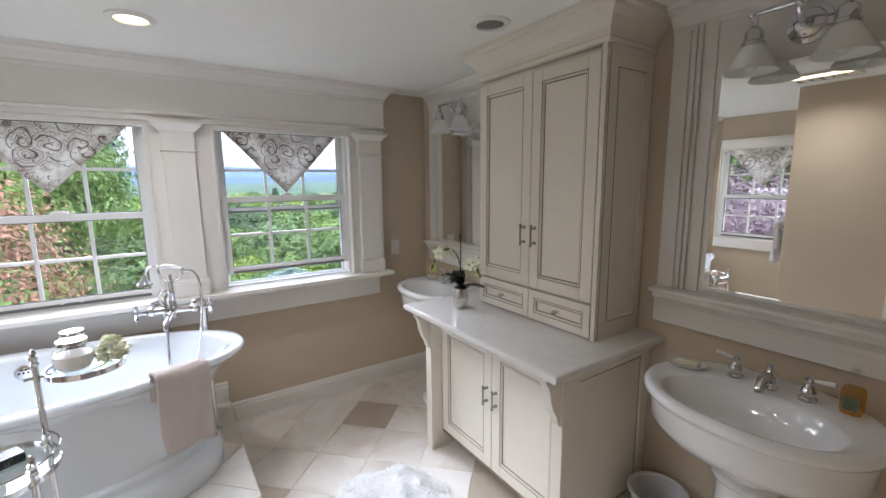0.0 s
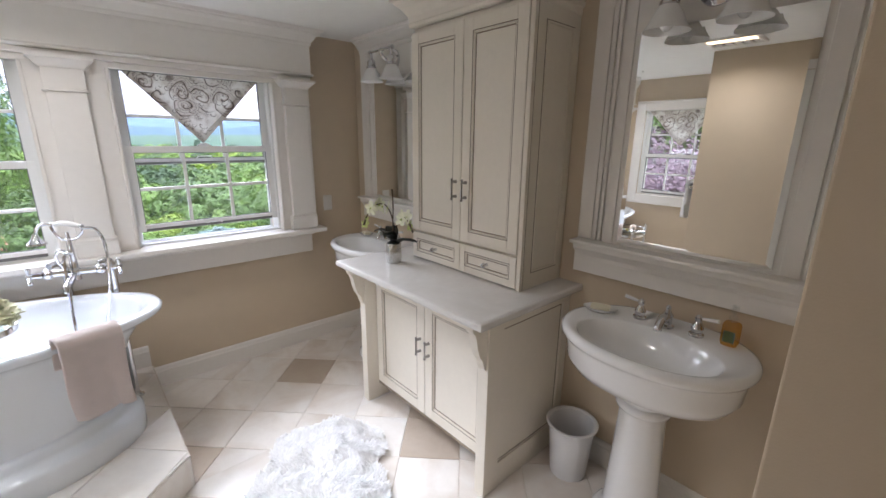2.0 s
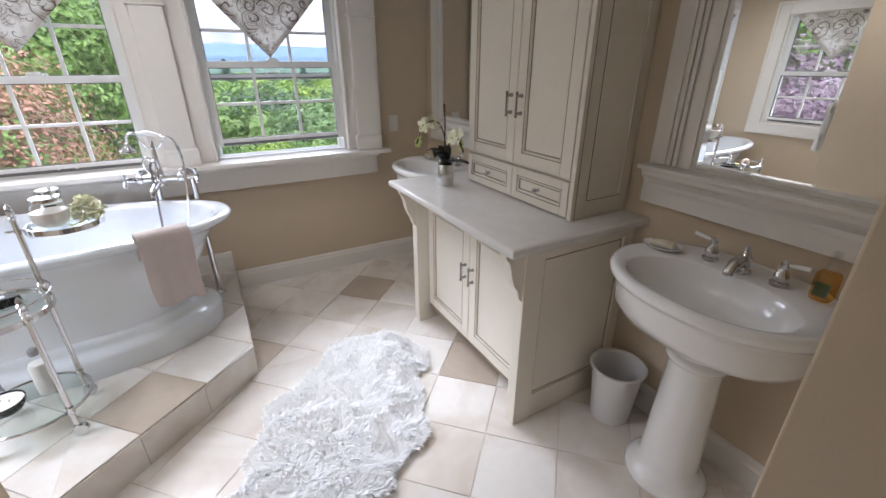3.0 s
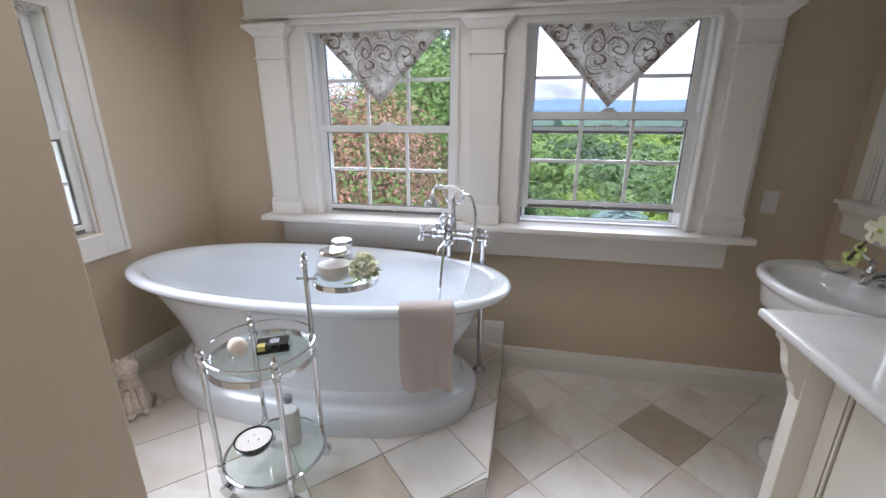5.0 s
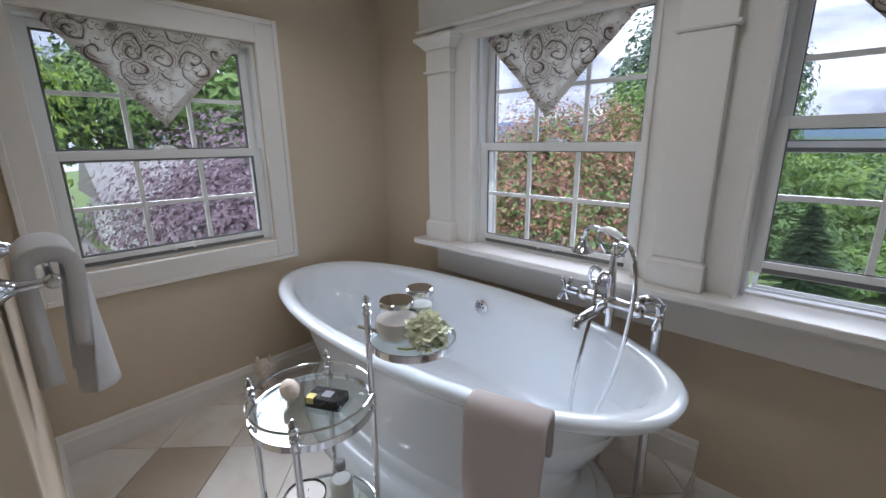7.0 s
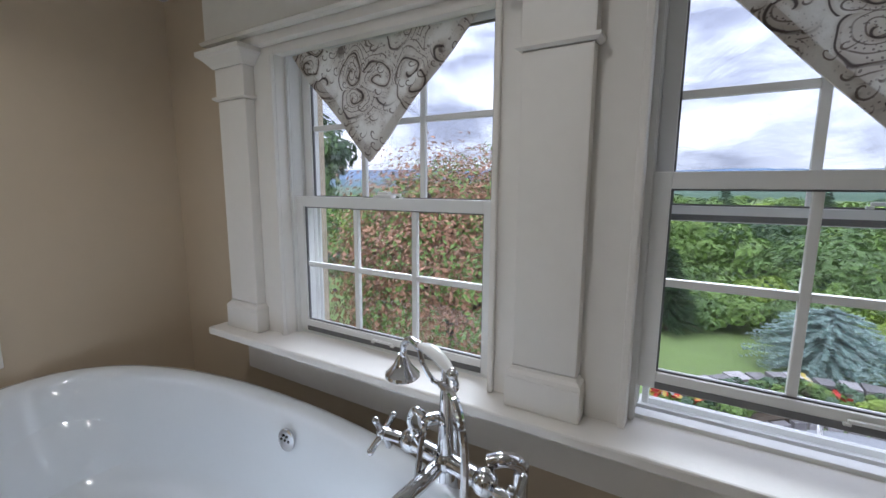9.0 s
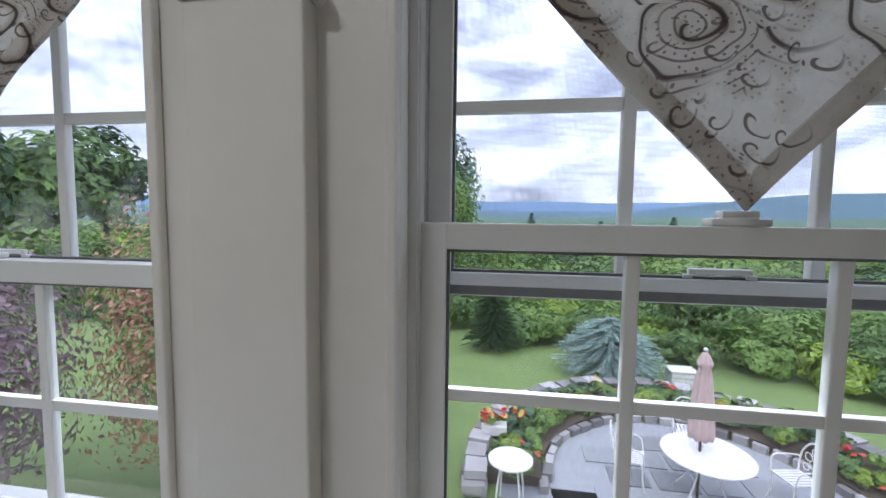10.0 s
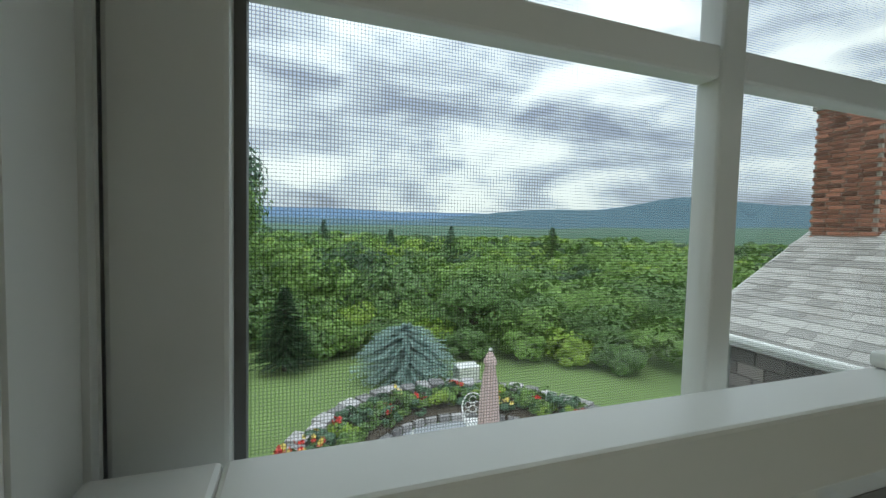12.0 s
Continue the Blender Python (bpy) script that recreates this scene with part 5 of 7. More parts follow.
def tub_filler():
    f = thing("tub_filler", (0.08, 2.86, PZ), "chrome floor-standing tub filler with cross handles, hand shower and hose", "faucet")
    zb = 0.925
    for i, x in enumerate((0.02, 0.20)):
        bm = BM()
        tube(bm, curve([(x, 2.93 - 0.06 * i, PZ + 0.01), (x, 2.93 - 0.06 * i, 0.86), (x, 2.925 - 0.06 * i, 0.93), (x - 0.02 + 0.0 * i, 2.90 - 0.06 * i, 0.955), (x - 0.05, 2.86 - 0.03 * i, 0.955 - 0.01 * i)], 5), 0.015, 12)
        lathe(bm, [(0.034, 0), (0.034, 0.006), (0.02, 0.016), (0.014, 0.03)], (x, 2.93 - 0.06 * i, PZ), 20)
        part("supply_pipe", bm, CHROME, f, smooth=True)
    bm = BM()
    tube(bm, [(-0.035, 2.835, zb), (0.155, 2.80, zb)], 0.018, 14)
    tube(bm, [(0.06, 2.818, zb - 0.04), (0.06, 2.818, zb + 0.05), (0.06, 2.815, 1.12)], [0.02, 0.016, 0.007], 14)
    for x in (-0.035, 0.06, 0.155):
        ball(bm, (x, 2.835 - (x + 0.035) * 0.18, zb), 0.026)
    part("valve_body", bm, CHROME, f, smooth=True)
    bm = BM(); tube(bm, curve([(0.05, 2.81, zb - 0.01), (0.045, 2.76, zb - 0.015), (0.03, 2.70, zb - 0.028), (0.021, 2.675, zb - 0.04), (0.02, 2.668, zb - 0.06)], 5), [0.016] * 16 + [0.014] * 4 + [0.013], 12)
    part("spout", bm, CHROME, f, smooth=True)
    for hx, hy in ((-0.06, 2.83), (0.185, 2.785)):
        bm = BM()
        s = -1 if hx < 0 else 1
        tube(bm, [(hx, hy, zb), (hx + s * 0.035, hy - 0.01, zb + 0.005)], 0.012, 10)
        c = Vector((hx + s * 0.04, hy - 0.012, zb + 0.005))
        for k in range(4):
            a = k * math.pi / 2 + 0.5
            d = Vector((0, math.cos(a), math.sin(a)))
            tube(bm, [c, c + d * 0.046], [0.006, 0.008], 8); ball(bm, c + d * 0.046, 0.0085, u=8, v=6)
        ball(bm, c, 0.014)
        part("cross_handle", bm, CHROME, f, smooth=True)
    bm = BM()
    tube(bm, curve([(0.010, 2.80, 1.155), (0.018, 2.80, 1.125), (0.036, 2.808, 1.092), (0.06, 2.812, 1.084), (0.085, 2.79, 1.088), (0.112, 2.765, 1.115), (0.118, 2.745, 1.142)], 4), 0.0055, 8)
    part("cradle", bm, CHROME, f, smooth=True)
    bm = BM(); tube(bm, curve([(0.112, 2.745, 1.152), (0.065, 2.77, 1.166), (0.018, 2.79, 1.164)], 5), [0.007, 0.009, 0.011, 0.012, 0.0125, 0.013, 0.0125, 0.012, 0.010, 0.008, 0.007], 12)
    h = part("hand_shower", bm, PORCELAIN, f, "white porcelain grip", smooth=True)
    bm = BM(); ball(bm, (0.116, 2.743, 1.150), 0.011); ball(bm, (0.014, 2.792, 1.163), 0.010)
    part("grip_collar", bm, CHROME, h, "chrome collars at the grip's ends", smooth=True)
    bm = BM(); tube(bm, curve([(0.014, 2.792, 1.163), (-0.014, 2.803, 1.166), (-0.036, 2.815, 1.150), (-0.046, 2.822, 1.120)], 4), 0.0075, 10)
    lathe(bm, [(0.033, 0), (0.037, 0.004), (0.036, 0.010), (0.028, 0.018), (0.018, 0.030), (0.012, 0.044), (0.009, 0.052)], (-0.049, 2.824, 1.070), 20)
    part("shower_head", bm, CHROME, h, "chrome bell-shaped head", smooth=True)
    bm = BM(); tube(bm, curve([(0.045, 2.80, zb + 0.02), (0.02, 2.785, zb + 0.04), (0.004, 2.775, zb + 0.085), (0.018, 2.77, zb + 0.118), (0.042, 2.768, zb + 0.112)], 4), [0.006] * 13 + [0.008] * 4, 10)
    part("diverter_lever", bm, CHROME, f, smooth=True)
    bm = BM(); pts = curve([(0.12, 2.70, 1.15), (0.165, 2.67, 1.14), (0.185, 2.66, 1.05), (0.175, 2.66, 0.90), (0.15, 2.655, 0.75), (0.10, 2.645, 0.58), (0.06, 2.64, 0.49), (0.03, 2.64, 0.50), (0.02, 2.69, 0.68), (0.025, 2.76, 0.88), (0.03, 2.79, 1.0), (0.06, 2.80, 1.02), (0.06, 2.81, 0.97)], 9)
    tube(bm, pts, [0.0062 if k % 2 else 0.0070 for k in range(len(pts))], 8)
    part("hose", bm, CHROME, f, "ribbed metal hose", smooth=True)
    return f


tub_filler()


def drape(name, loc, rz, width, fall_front, fall_back, over, label, fold=0.0, m_=None, thick=0.016):
    """A towel over an edge along x: the front hangs down, over is the edge's half thickness."""
    t = thing(name, label=label, category="towel")
    bm = BM()
    N = 34
    rows = []
    path = [(-over - 0.012, -fall_front * (1 - k / 14)) for k in range(15)]
    path += [(-(over + 0.010) * math.cos(a), 0.012 + (over + 0.006) * 0.55 * math.sin(a)) for a in (math.pi * k / 10 for k in range(1, 10))]
    path += [(over + 0.012, -fall_back * k / 10) for k in range(11)]
    for k, (y, z) in enumerate(path):
        row = []
        hang = max(0.0, min(1.0, -z / max(fall_front, 0.01)))
        for i in range(N + 1):
            u = i / N - 0.5
            w = width * (1 - 0.07 * hang * (1 if y < 0 else 0))
            rip = fold * math.sin(u * 17 + 0.6) * hang + 0.0012 * math.sin(u * 23 + z * 9) * hang
            row.append((u * w + 0.01 * hang * math.sin(z * 11), y + rip * (-1 if y < 0 else 0.3), z + 0.008 * hang * math.sin(u * 9)))
        rows.append(row)
    loft(bm, rows, close=False, caps=(False, False))
    ob = part("cloth", bm, m_ or TOWEL, t, smooth=True, sharp=180)
    m = ob.modifiers.new("thickness", "SOLIDIFY"); m.thickness = thick; m.offset = 1
    t.matrix_basis = pose(*loc, 0, 0, rz)
    return t


drape("hand_towel", (0.06, 2.255, 0.782), 16, 0.20, 0.30, 0.10, 0.024, "pale pink-grey terry hand towel folded over the tub's rim", 0.006)


# ---- wheeled glass stand ----
def stand():
    s = thing("tiered_stand", (-0.475, 2.03, PZ), "round three-tier chrome stand with glass shelves on castors", "trolley")
    cx, cy, r = -0.472, 2.022, 0.178
    posts = [(cx - 0.135, cy - 0.125, 0.745), (cx + 0.135, cy - 0.125, 0.745), (cx - 0.128, cy + 0.125, 0.745), (cx + 0.122, cy + 0.125, 1.00)]
    for x, y, zt in posts:
        bm = BM(); tube(bm, [(x, y, PZ + 0.05), (x, y, zt - 0.02)], 0.0095, 12)
        p = part("post", bm, CHROME, s, smooth=True)
        bm = BM(); lathe(bm, [(0.012, -0.03), (0.014, -0.022), (0.009, -0.016), (0.013, -0.006), (0.013, 0), (0.007, 0.006), (0.011, 0.013), (0.009, 0.02), (0.002, 0.03)], (x, y, zt), 14)
        part("finial", bm, CHROME, p, smooth=True)
        for z in (0.70, 0.285):
            bm = BM(); lathe(bm, [(0.010, -0.02), (0.014, -0.014), (0.012, 0), (0.014, 0.012), (0.010, 0.018)], (x, y, z), 14)
            part("collar", bm, CHROME, p, smooth=True)
        bm = BM(); tube(bm, [(x, y, PZ + 0.052), (x, y, PZ + 0.03)], 0.012, 10)
        tube(bm, [(x + 0.007, y - 0.011, PZ + 0.024), (x + 0.007, y + 0.011, PZ + 0.024)], 0.024, 16)
        part("castor", bm, CHROME, p, smooth=True)

    def ring(name, c, r, z, h, w=0.004):
        bm = BM(); n = 48
        loft(bm, [[(c[0] + rr * math.cos(a), c[1] + rr * math.sin(a), zz) for rr, zz in ((r - w, z), (r, z), (r, z + h), (r - w, z + h))] for a in (2 * math.pi * k / n for k in range(n + 1))], caps=(False, False))
        bmesh.ops.remove_doubles(bm, verts=bm.verts, dist=1e-5)
        bmesh.ops.recalc_face_normals(bm, faces=bm.faces)
        return part(name, bm, CHROME, s, smooth=True)

    def shelf(c, r, z):
        bm = BM(); lathe(bm, [(r, 0), (r, 0.005)], (*c, z), 48)
        return part("shelf", bm, GREENGLASS, s, "clear glass shelf")
    c = (cx, cy)
    ring("shelf_band", c, r, 0.668, 0.022); shelf(c, r - 0.005, 0.678)
    bm = BM(); tube(bm, [(cx + r * math.cos(a), cy + r * math.sin(a), 0.728) for a in (2 * math.pi * k / 48 for k in range(49))], 0.0035, 8, False)
    part("gallery_rail", bm, CHROME, s, smooth=True)
    bm = BM(); tube(bm, [(cx + r * math.cos(a), cy + r * math.sin(a), 0.275) for a in (2 * math.pi * k / 48 for k in range(49))], 0.006, 8, False)
    part("lower_ring", bm, CHROME, s, smooth=True); shelf(c, r - 0.006, 0.276)
    tc = (-0.225, 2.205)
    ring("tray_band", tc, 0.118, 0.908, 0.02); shelf(tc, 0.113, 0.916)
    bm = BM(); tube(bm, [(posts[3][0] - 0.03, posts[3][1] - 0.012, 0.93), (posts[3][0] + 0.035, posts[3][1] + 0.015, 0.924)], 0.005, 8)
    part("tray_clamp", bm, CHROME, s, smooth=True)
    return s


stand()


def jar():
    j = thing("candle_jar", (-0.252, 2.175, 0.922), "ribbed clear glass candle jar with cream wax and a silver lid", "candle")
    bm = BM(); n = 64
    pr = [(0.036, 0.001), (0.050, 0.008), (0.060, 0.03), (0.061, 0.052), (0.055, 0.076), (0.043, 0.090), (0.042, 0.096)]
    loft(bm, [[(-0.252 + (r + 0.0024 * math.cos(a * 20)) * math.cos(a), 2.175 + (r + 0.0024 * math.cos(a * 20)) * math.sin(a), 0.922 + z) for a in (2 * math.pi * k / n for k in range(n))] for r, z in pr], caps=(True, False))
    part("glass_body", bm, CLEAR, j, smooth=True)
    bm = BM(); lathe(bm, [(0.034, 0.004), (0.047, 0.012), (0.056, 0.032), (0.056, 0.060)], (-0.252, 2.175, 0.922), 32); part("wax", bm, WAX, j, smooth=True)
    bm = BM(); lathe(bm, [(0.044, 0.0965), (0.047, 0.099), (0.047, 0.108), (0.044, 0.112)], (-0.252, 2.175, 0.922), 32); part("lid", bm, CHROME, j, smooth=True)
    return j


jar()
b = thing("glass_canister", (-0.262, 2.268, 0.922), "clear glass canister with a white label and a silver lid", "jar")
bm = BM(); lathe(bm, [(0.036, 0.0005), (0.037, 0.004), (0.037, 0.10)], (-0.262, 2.268, 0.922), 32, caps=(True, False)); part("glass_body", bm, CLEAR, b, smooth=True)
bm = BM(); lathe(bm, [(0.034, 0.005), (0.034, 0.07)], (-0.262, 2.268, 0.922), 32); part("bath_salts", bm, mat("bath_salts", (0.72, 0.72, 0.70), 0.7, vary=0.15, scale=60, bump=0.5, bump_scale=300), b, smooth=True)
bm = BM(); lathe(bm, [(0.038, 0.1005), (0.039, 0.103), (0.039, 0.116), (0.035, 0.12)], (-0.262, 2.268, 0.922), 32); part("lid", bm, CHROME, b, smooth=True)
bm = BM()
for k in range(3):
    for i in range(10 - 2 * k):
        a = -1.9 + i * 0.09
        q = (-0.262 + 0.0378 * math.cos(a), 2.268 + 0.0378 * math.sin(a), 0.922 + 0.06 - k * 0.012)
        box(bm, q[0] - 0.0012, q[0] + 0.0012, q[1] - 0.0006, q[1] + 0.0006, q[2], q[2] + 0.006)
part("label_bars", bm, BLACK, b, "dark lettering too small to read")


fl = thing("flower_spray", (-0.15, 2.19, 0.922), "artificial pale green hydrangea blossom lying on the glass tray", "flower")
rnd = random.Random(4)
bm, bg = BM(), BM()
for k in range(64):
    a, h = rnd.uniform(0, 6.28), rnd.uniform(0, 1)
    rr = 0.050 * math.sqrt(max(0.1, 1 - (2 * h - 0.9) ** 2)) * rnd.uniform(0.6, 1)
    p = (-0.145 + rr * math.cos(a), 2.185 + rr * math.sin(a) * 1.2, 0.934 + 0.078 * h)
    petals(bm, p, 0.022, 4, seed=k)
    if k % 4 == 0:
        ball(bg, (p[0], p[1], p[2] - 0.003), 0.006, u=8, v=6)
part("flower_centre", bg, PETAL_G, fl, smooth=True, kind="stuff"); bg = BM()
tube(bg, curve([(-0.145, 2.19, 0.94), (-0.17, 2.15, 0.928), (-0.20, 2.13, 0.927)], 4), 0.003, 6)
part("petals", bm, PETAL, fl, kind="stuff"); part("stem", bg, PETAL_G, fl, smooth=True)

bx = thing("gift_box", (-0.447, 2.055, 0.684), "small black glossy box with a gold tie on a glass coaster", "box")
m = Matrix.Translation((-0.447, 2.055, 0.684)) @ Matrix.Rotation(radians(28), 4, "Z")
for nm, a, mt in (("coaster", (-0.065, 0.065, -0.048, 0.048, 0, 0.004), GREENGLASS), ("box_body", (-0.054, 0.054, -0.032, 0.032, 0.0045, 0.036), BLACK), ("gold_tie", (-0.05, -0.025, -0.0335, -0.008, 0.018, 0.0375), GOLD), ("emblem", (-0.01, 0.02, -0.015, 0.015, 0.0362, 0.0368), mat("grey_print", (0.22, 0.22, 0.24), 0.5))):
    bm = cube(*a, 0.001 if nm != "emblem" else 0); bmesh.ops.transform(bm, matrix=m, verts=bm.verts); part(nm, bm, mt, bx)
pf = thing("powder_puff", (-0.535, 1.985, 0.684), "cream shell-shaped soap standing in a cut glass dish", "soap dish")
bm = BM(); lathe(bm, [(0.022, 0), (0.028, 0.004), (0.034, 0.03), (0.036, 0.034)], (-0.535, 1.985, 0.684), 16, caps=(True, False)); part("dish", bm, CLEAR, pf)
bm = BM(); ball(bm, (-0.535, 1.985, 0.728), 0.034, 1, 0.8, 0.95, 20, 12); part("soap_ball", bm, mat("shell_soap", (0.74, 0.62, 0.52), 0.6, vary=0.1, scale=40, bump=0.4, bump_scale=80), pf, smooth=True)
cd = thing("bowl_candle", (-0.545, 2.0, 0.282), "cream three-wick candle in a black coconut bowl", "candle")
bm = BM(); lathe(bm, [(0.03, 0), (0.052, 0.012), (0.066, 0.035), (0.068, 0.05), (0.064, 0.05)], (-0.545, 2.0, 0.282), 28, caps=(True, False)); part("bowl", bm, BLACK, cd, smooth=True)
bm = BM(); lathe(bm, [(0.045, 0.015), (0.0635, 0.044)], (-0.545, 2.0, 0.282), 28); part("wax", bm, WAX, cd, smooth=True)
bm = BM()
for k in range(3):
    a = k * 2.09
    tube(bm, [(-0.545 + 0.02 * math.cos(a), 2.0 + 0.02 * math.sin(a), 0.326), (-0.543 + 0.021 * math.cos(a), 2.0 + 0.02 * math.sin(a), 0.334)], 0.0014, 6)
part("wicks", bm, BLACK, cd)
bt = thing("lotion_bottle", (-0.43, 2.07, 0.282), "clear plastic bottle of white bath milk with a grey cap", "bottle")
bm = BM(); lathe(bm, [(0.036, 0), (0.038, 0.005), (0.038, 0.12), (0.034, 0.145), (0.018, 0.165), (0.014, 0.175)], (-0.43, 2.07, 0.282), 28); part("bottle_body", bm, CLEAR, bt, smooth=True)
bm = BM(); lathe(bm, [(0.033, 0.004), (0.0345, 0.01), (0.0345, 0.125), (0.028, 0.14)], (-0.43, 2.07, 0.282), 28); part("bath_milk", bm, mat("bath_milk", (0.70, 0.69, 0.66), 0.6, vary=0.12, scale=12), bt, smooth=True)
bm = BM(); lathe(bm, [(0.015, 0.1755), (0.016, 0.18), (0.016, 0.2), (0.012, 0.205)], (-0.43, 2.07, 0.282), 20); part("cap", bm, mat("grey_cap", (0.3, 0.3, 0.32), 0.4), bt, smooth=True)

# ---- cat statue ----
cat = BM()
CX, CY = -1.345, 2.225
rings = []
for k, (dx, dy, rx, ry, z) in enumerate([(0, 0, 0.060, 0.075, 0), (0, 0, 0.066, 0.080, 0.02), (0, 0.01, 0.062, 0.072, 0.07), (0, 0.014, 0.050, 0.056, 0.12), (0, 0.005, 0.040, 0.042, 0.155), (0, -0.004, 0.030, 0.032, 0.178), (0, -0.008, 0.034, 0.034, 0.190), (0, -0.01, 0.046, 0.044, 0.21), (0, -0.01, 0.048, 0.045, 0.23), (0, -0.008, 0.040, 0.038, 0.25), (0, -0.006, 0.018, 0.018, 0.262)]):
    rings.append(oval(CX + dx, CY + dy, rx, ry, PZ + z, 20))
loft(cat, rings)
for s in (-1, 1):
    lathe(cat, [(0.017, -0.01), (0.012, 0.012), (0.002, 0.036)], (CX + s * 0.028, CY - 0.006, PZ + 0.25), 8)
    ball(cat, (CX + s * 0.028, CY - 0.075, PZ + 0.014), 0.02, 0.9, 1.3, 0.7)
    tube(cat, [(CX + s * 0.026, CY - 0.045, PZ + 0.13), (CX + s * 0.027, CY - 0.068, PZ + 0.02)], [0.018, 0.014], 10)
    ball(cat, (CX + s * 0.05, CY + 0.01, PZ + 0.035), 0.036, 0.7, 1.3, 1)
ball(cat, (CX, CY - 0.052, PZ + 0.215), 0.016)
tube(cat, curve([(CX + 0.04, CY + 0.06, PZ + 0.015), (CX + 0.09, CY + 0.03, PZ + 0.015), (CX + 0.085, CY - 0.05, PZ + 0.016)], 5), 0.012, 8)
bmesh.ops.transform(cat, matrix=Matrix.Translation((CX, CY, 0)) @ Matrix.Rotation(radians(55), 4, "Z") @ Matrix.Translation((-CX, -CY, 0)), verts=cat.verts)
tagged(part("cat_statue", cat, CERAMIC, smooth=True, sharp=60), "small seated ceramic cat statue, cream and tan, on the stone step", "statue")


# ---- vanity cabinets ----
def door_panel(parent, name, x, y0, y1, z0, z1, th=0.02, rail=0.055, mat_=None, hx=None, label=""):
    """A panelled door in the plane x facing -x: rails and stiles, a recessed field, glazed bead."""
    bm = BM(); frame_rect(bm, y0, y1, z0, z1, rail, x - th, x, plane="x", bevel=0.0025)
    d = part(name, bm, CABINET, parent, label)
    part("field", cube(x - th + 0.009, x - 0.002, y0 + rail, y1 - rail, z0 + rail, z1 - rail), CABINET, d)
    bm = BM(); frame_rect(bm, y0 + rail + 0.0005, y1 - rail - 0.0005, z0 + rail + 0.0005, z1 - rail - 0.0005, 0.008, x - th + 0.002, x - th + 0.0088, plane="x", bevel=0.002)
    part("bead", bm, CABINET, d)
    bm = BM(); frame_rect(bm, y0 + rail + 0.009, y1 - rail - 0.009, z0 + rail + 0.009, z1 - rail - 0.009, 0.005, x - th + 0.0082, x - th + 0.0092, plane="x", bevel=0)
    frame_rect(bm, y0 + rail - 0.003, y1 - rail + 0.003, z0 + rail - 0.003, z1 - rail + 0.003, 0.003, x - th - 0.0006, x - th + 0.0004, plane="x", bevel=0)
    part("glaze_line", bm, GLAZE, d)
    return d


def pull(parent, x, y, z, L=0.10):
    bm = BM(); tube(bm, [(x - 0.028, y, z - L / 2), (x - 0.028, y, z + L / 2)], 0.0045, 10)
    for s in (-1, 1):
        tube(bm, [(x, y, z + s * L * 0.38), (x - 0.028, y, z + s * L * 0.38)], [0.009, 0.0045], 10)
        ball(bm, (x - 0.028, y, z + s * L * 0.5), 0.007, u=8, v=6)
    part("handle", bm, PEWTER, parent, "pewter bar handle", smooth=True)


VY0, VY1, VX = 1.23, 2.235, 1.262
v = thing("vanity_cabinet", (1.55, 1.73, 0), "cream glazed wooden cabinet with two panelled doors and curved brackets", "cabinet")
part("body", cube(VX + 0.095, EX - 0.003, VY0 + 0.055, VY1 - 0.055, 0.10, 0.862), CABINET, v)
for y0, y1 in ((VY0, VY0 + 0.055), (VY1 - 0.055, VY1)):
    part("leg_post", cube(VX, VX + 0.094, y0, y1, 0, 0.862, 0.002), CABINET, v)
for y, s in ((VY0, 1), (VY1, -1)):
    a, b = sorted((y + s * 0.004, y + s * 0.054))
    part("side_rail", cube(VX + 0.0945, EX - 0.003, a, b, 0.0, 0.13, 0.002), CABINET, v)
    part("side_rail", cube(VX + 0.0945, EX - 0.003, a, b, 0.80, 0.862, 0.002), CABINET, v)
    part("side_stile", cube(EX - 0.06, EX - 0.003, a, b, 0.1305, 0.7995, 0.002), CABINET, v)
    a, b = sorted((y + s * 0.012, y + s * 0.05))
    part("side_panel", cube(VX + 0.095, EX - 0.061, a, b, 0.131, 0.799), CABINET, v)
    bm = BM(); ya = y + s * 0.0115; a, b = sorted((ya, ya + s * 0.001)); frame_rect(bm, VX + 0.100, EX - 0.067, 0.137, 0.793, 0.005, a, b, bevel=0)
    part("glaze_line", bm, GLAZE, v)
part("front_rail", cube(VX + 0.07, VX + 0.0945, VY0 + 0.056, VY1 - 0.056, 0.795, 0.862, 0.002), CABINET, v)
# solid strip under the doors; the gap's shade is put into its dark colour
part("front_rail", cube(VX + 0.078, VX + 0.0942, VY0 + 0.056, VY1 - 0.056, 0.100, 0.118, 0.001), GLAZE, v, "dark strip coloured as the shadow of a gap")
ym = (VY0 + VY1) / 2
for a, b, hy in ((VY0 + 0.058, ym - 0.002, ym - 0.035), (ym + 0.002, VY1 - 0.058, ym + 0.035)):
    d = door_panel(v, "door", VX + 0.094, a, b, 0.12, 0.785, 0.020, 0.062)
    pull(d, VX + 0.074, hy, 0.52, 0.09)
for y in (VY0 + 0.010, VY1 - 0.05):
    # scrolled bracket under the top's overhang
    bm = BM()
    pr = [(0, 0.862), (-0.088, 0.862), (-0.086, 0.835), (-0.070, 0.815), (-0.062, 0.79), (-0.055, 0.75), (-0.040, 0.71), (-0.022, 0.685), (-0.018, 0.665), (-0.010, 0.645), (0, 0.635)]
    loft(bm, [[(VX + a, yy, z) for a, z in pr] for yy in (y, y + 0.04)]); bmesh.ops.recalc_face_normals(bm, faces=bm.faces)
    part("bracket", bm, CABINET, v)
wt = thing("worktop", (1.50, 1.73, 0.8625), "polished white marble worktop with faint grey veins", "worktop")
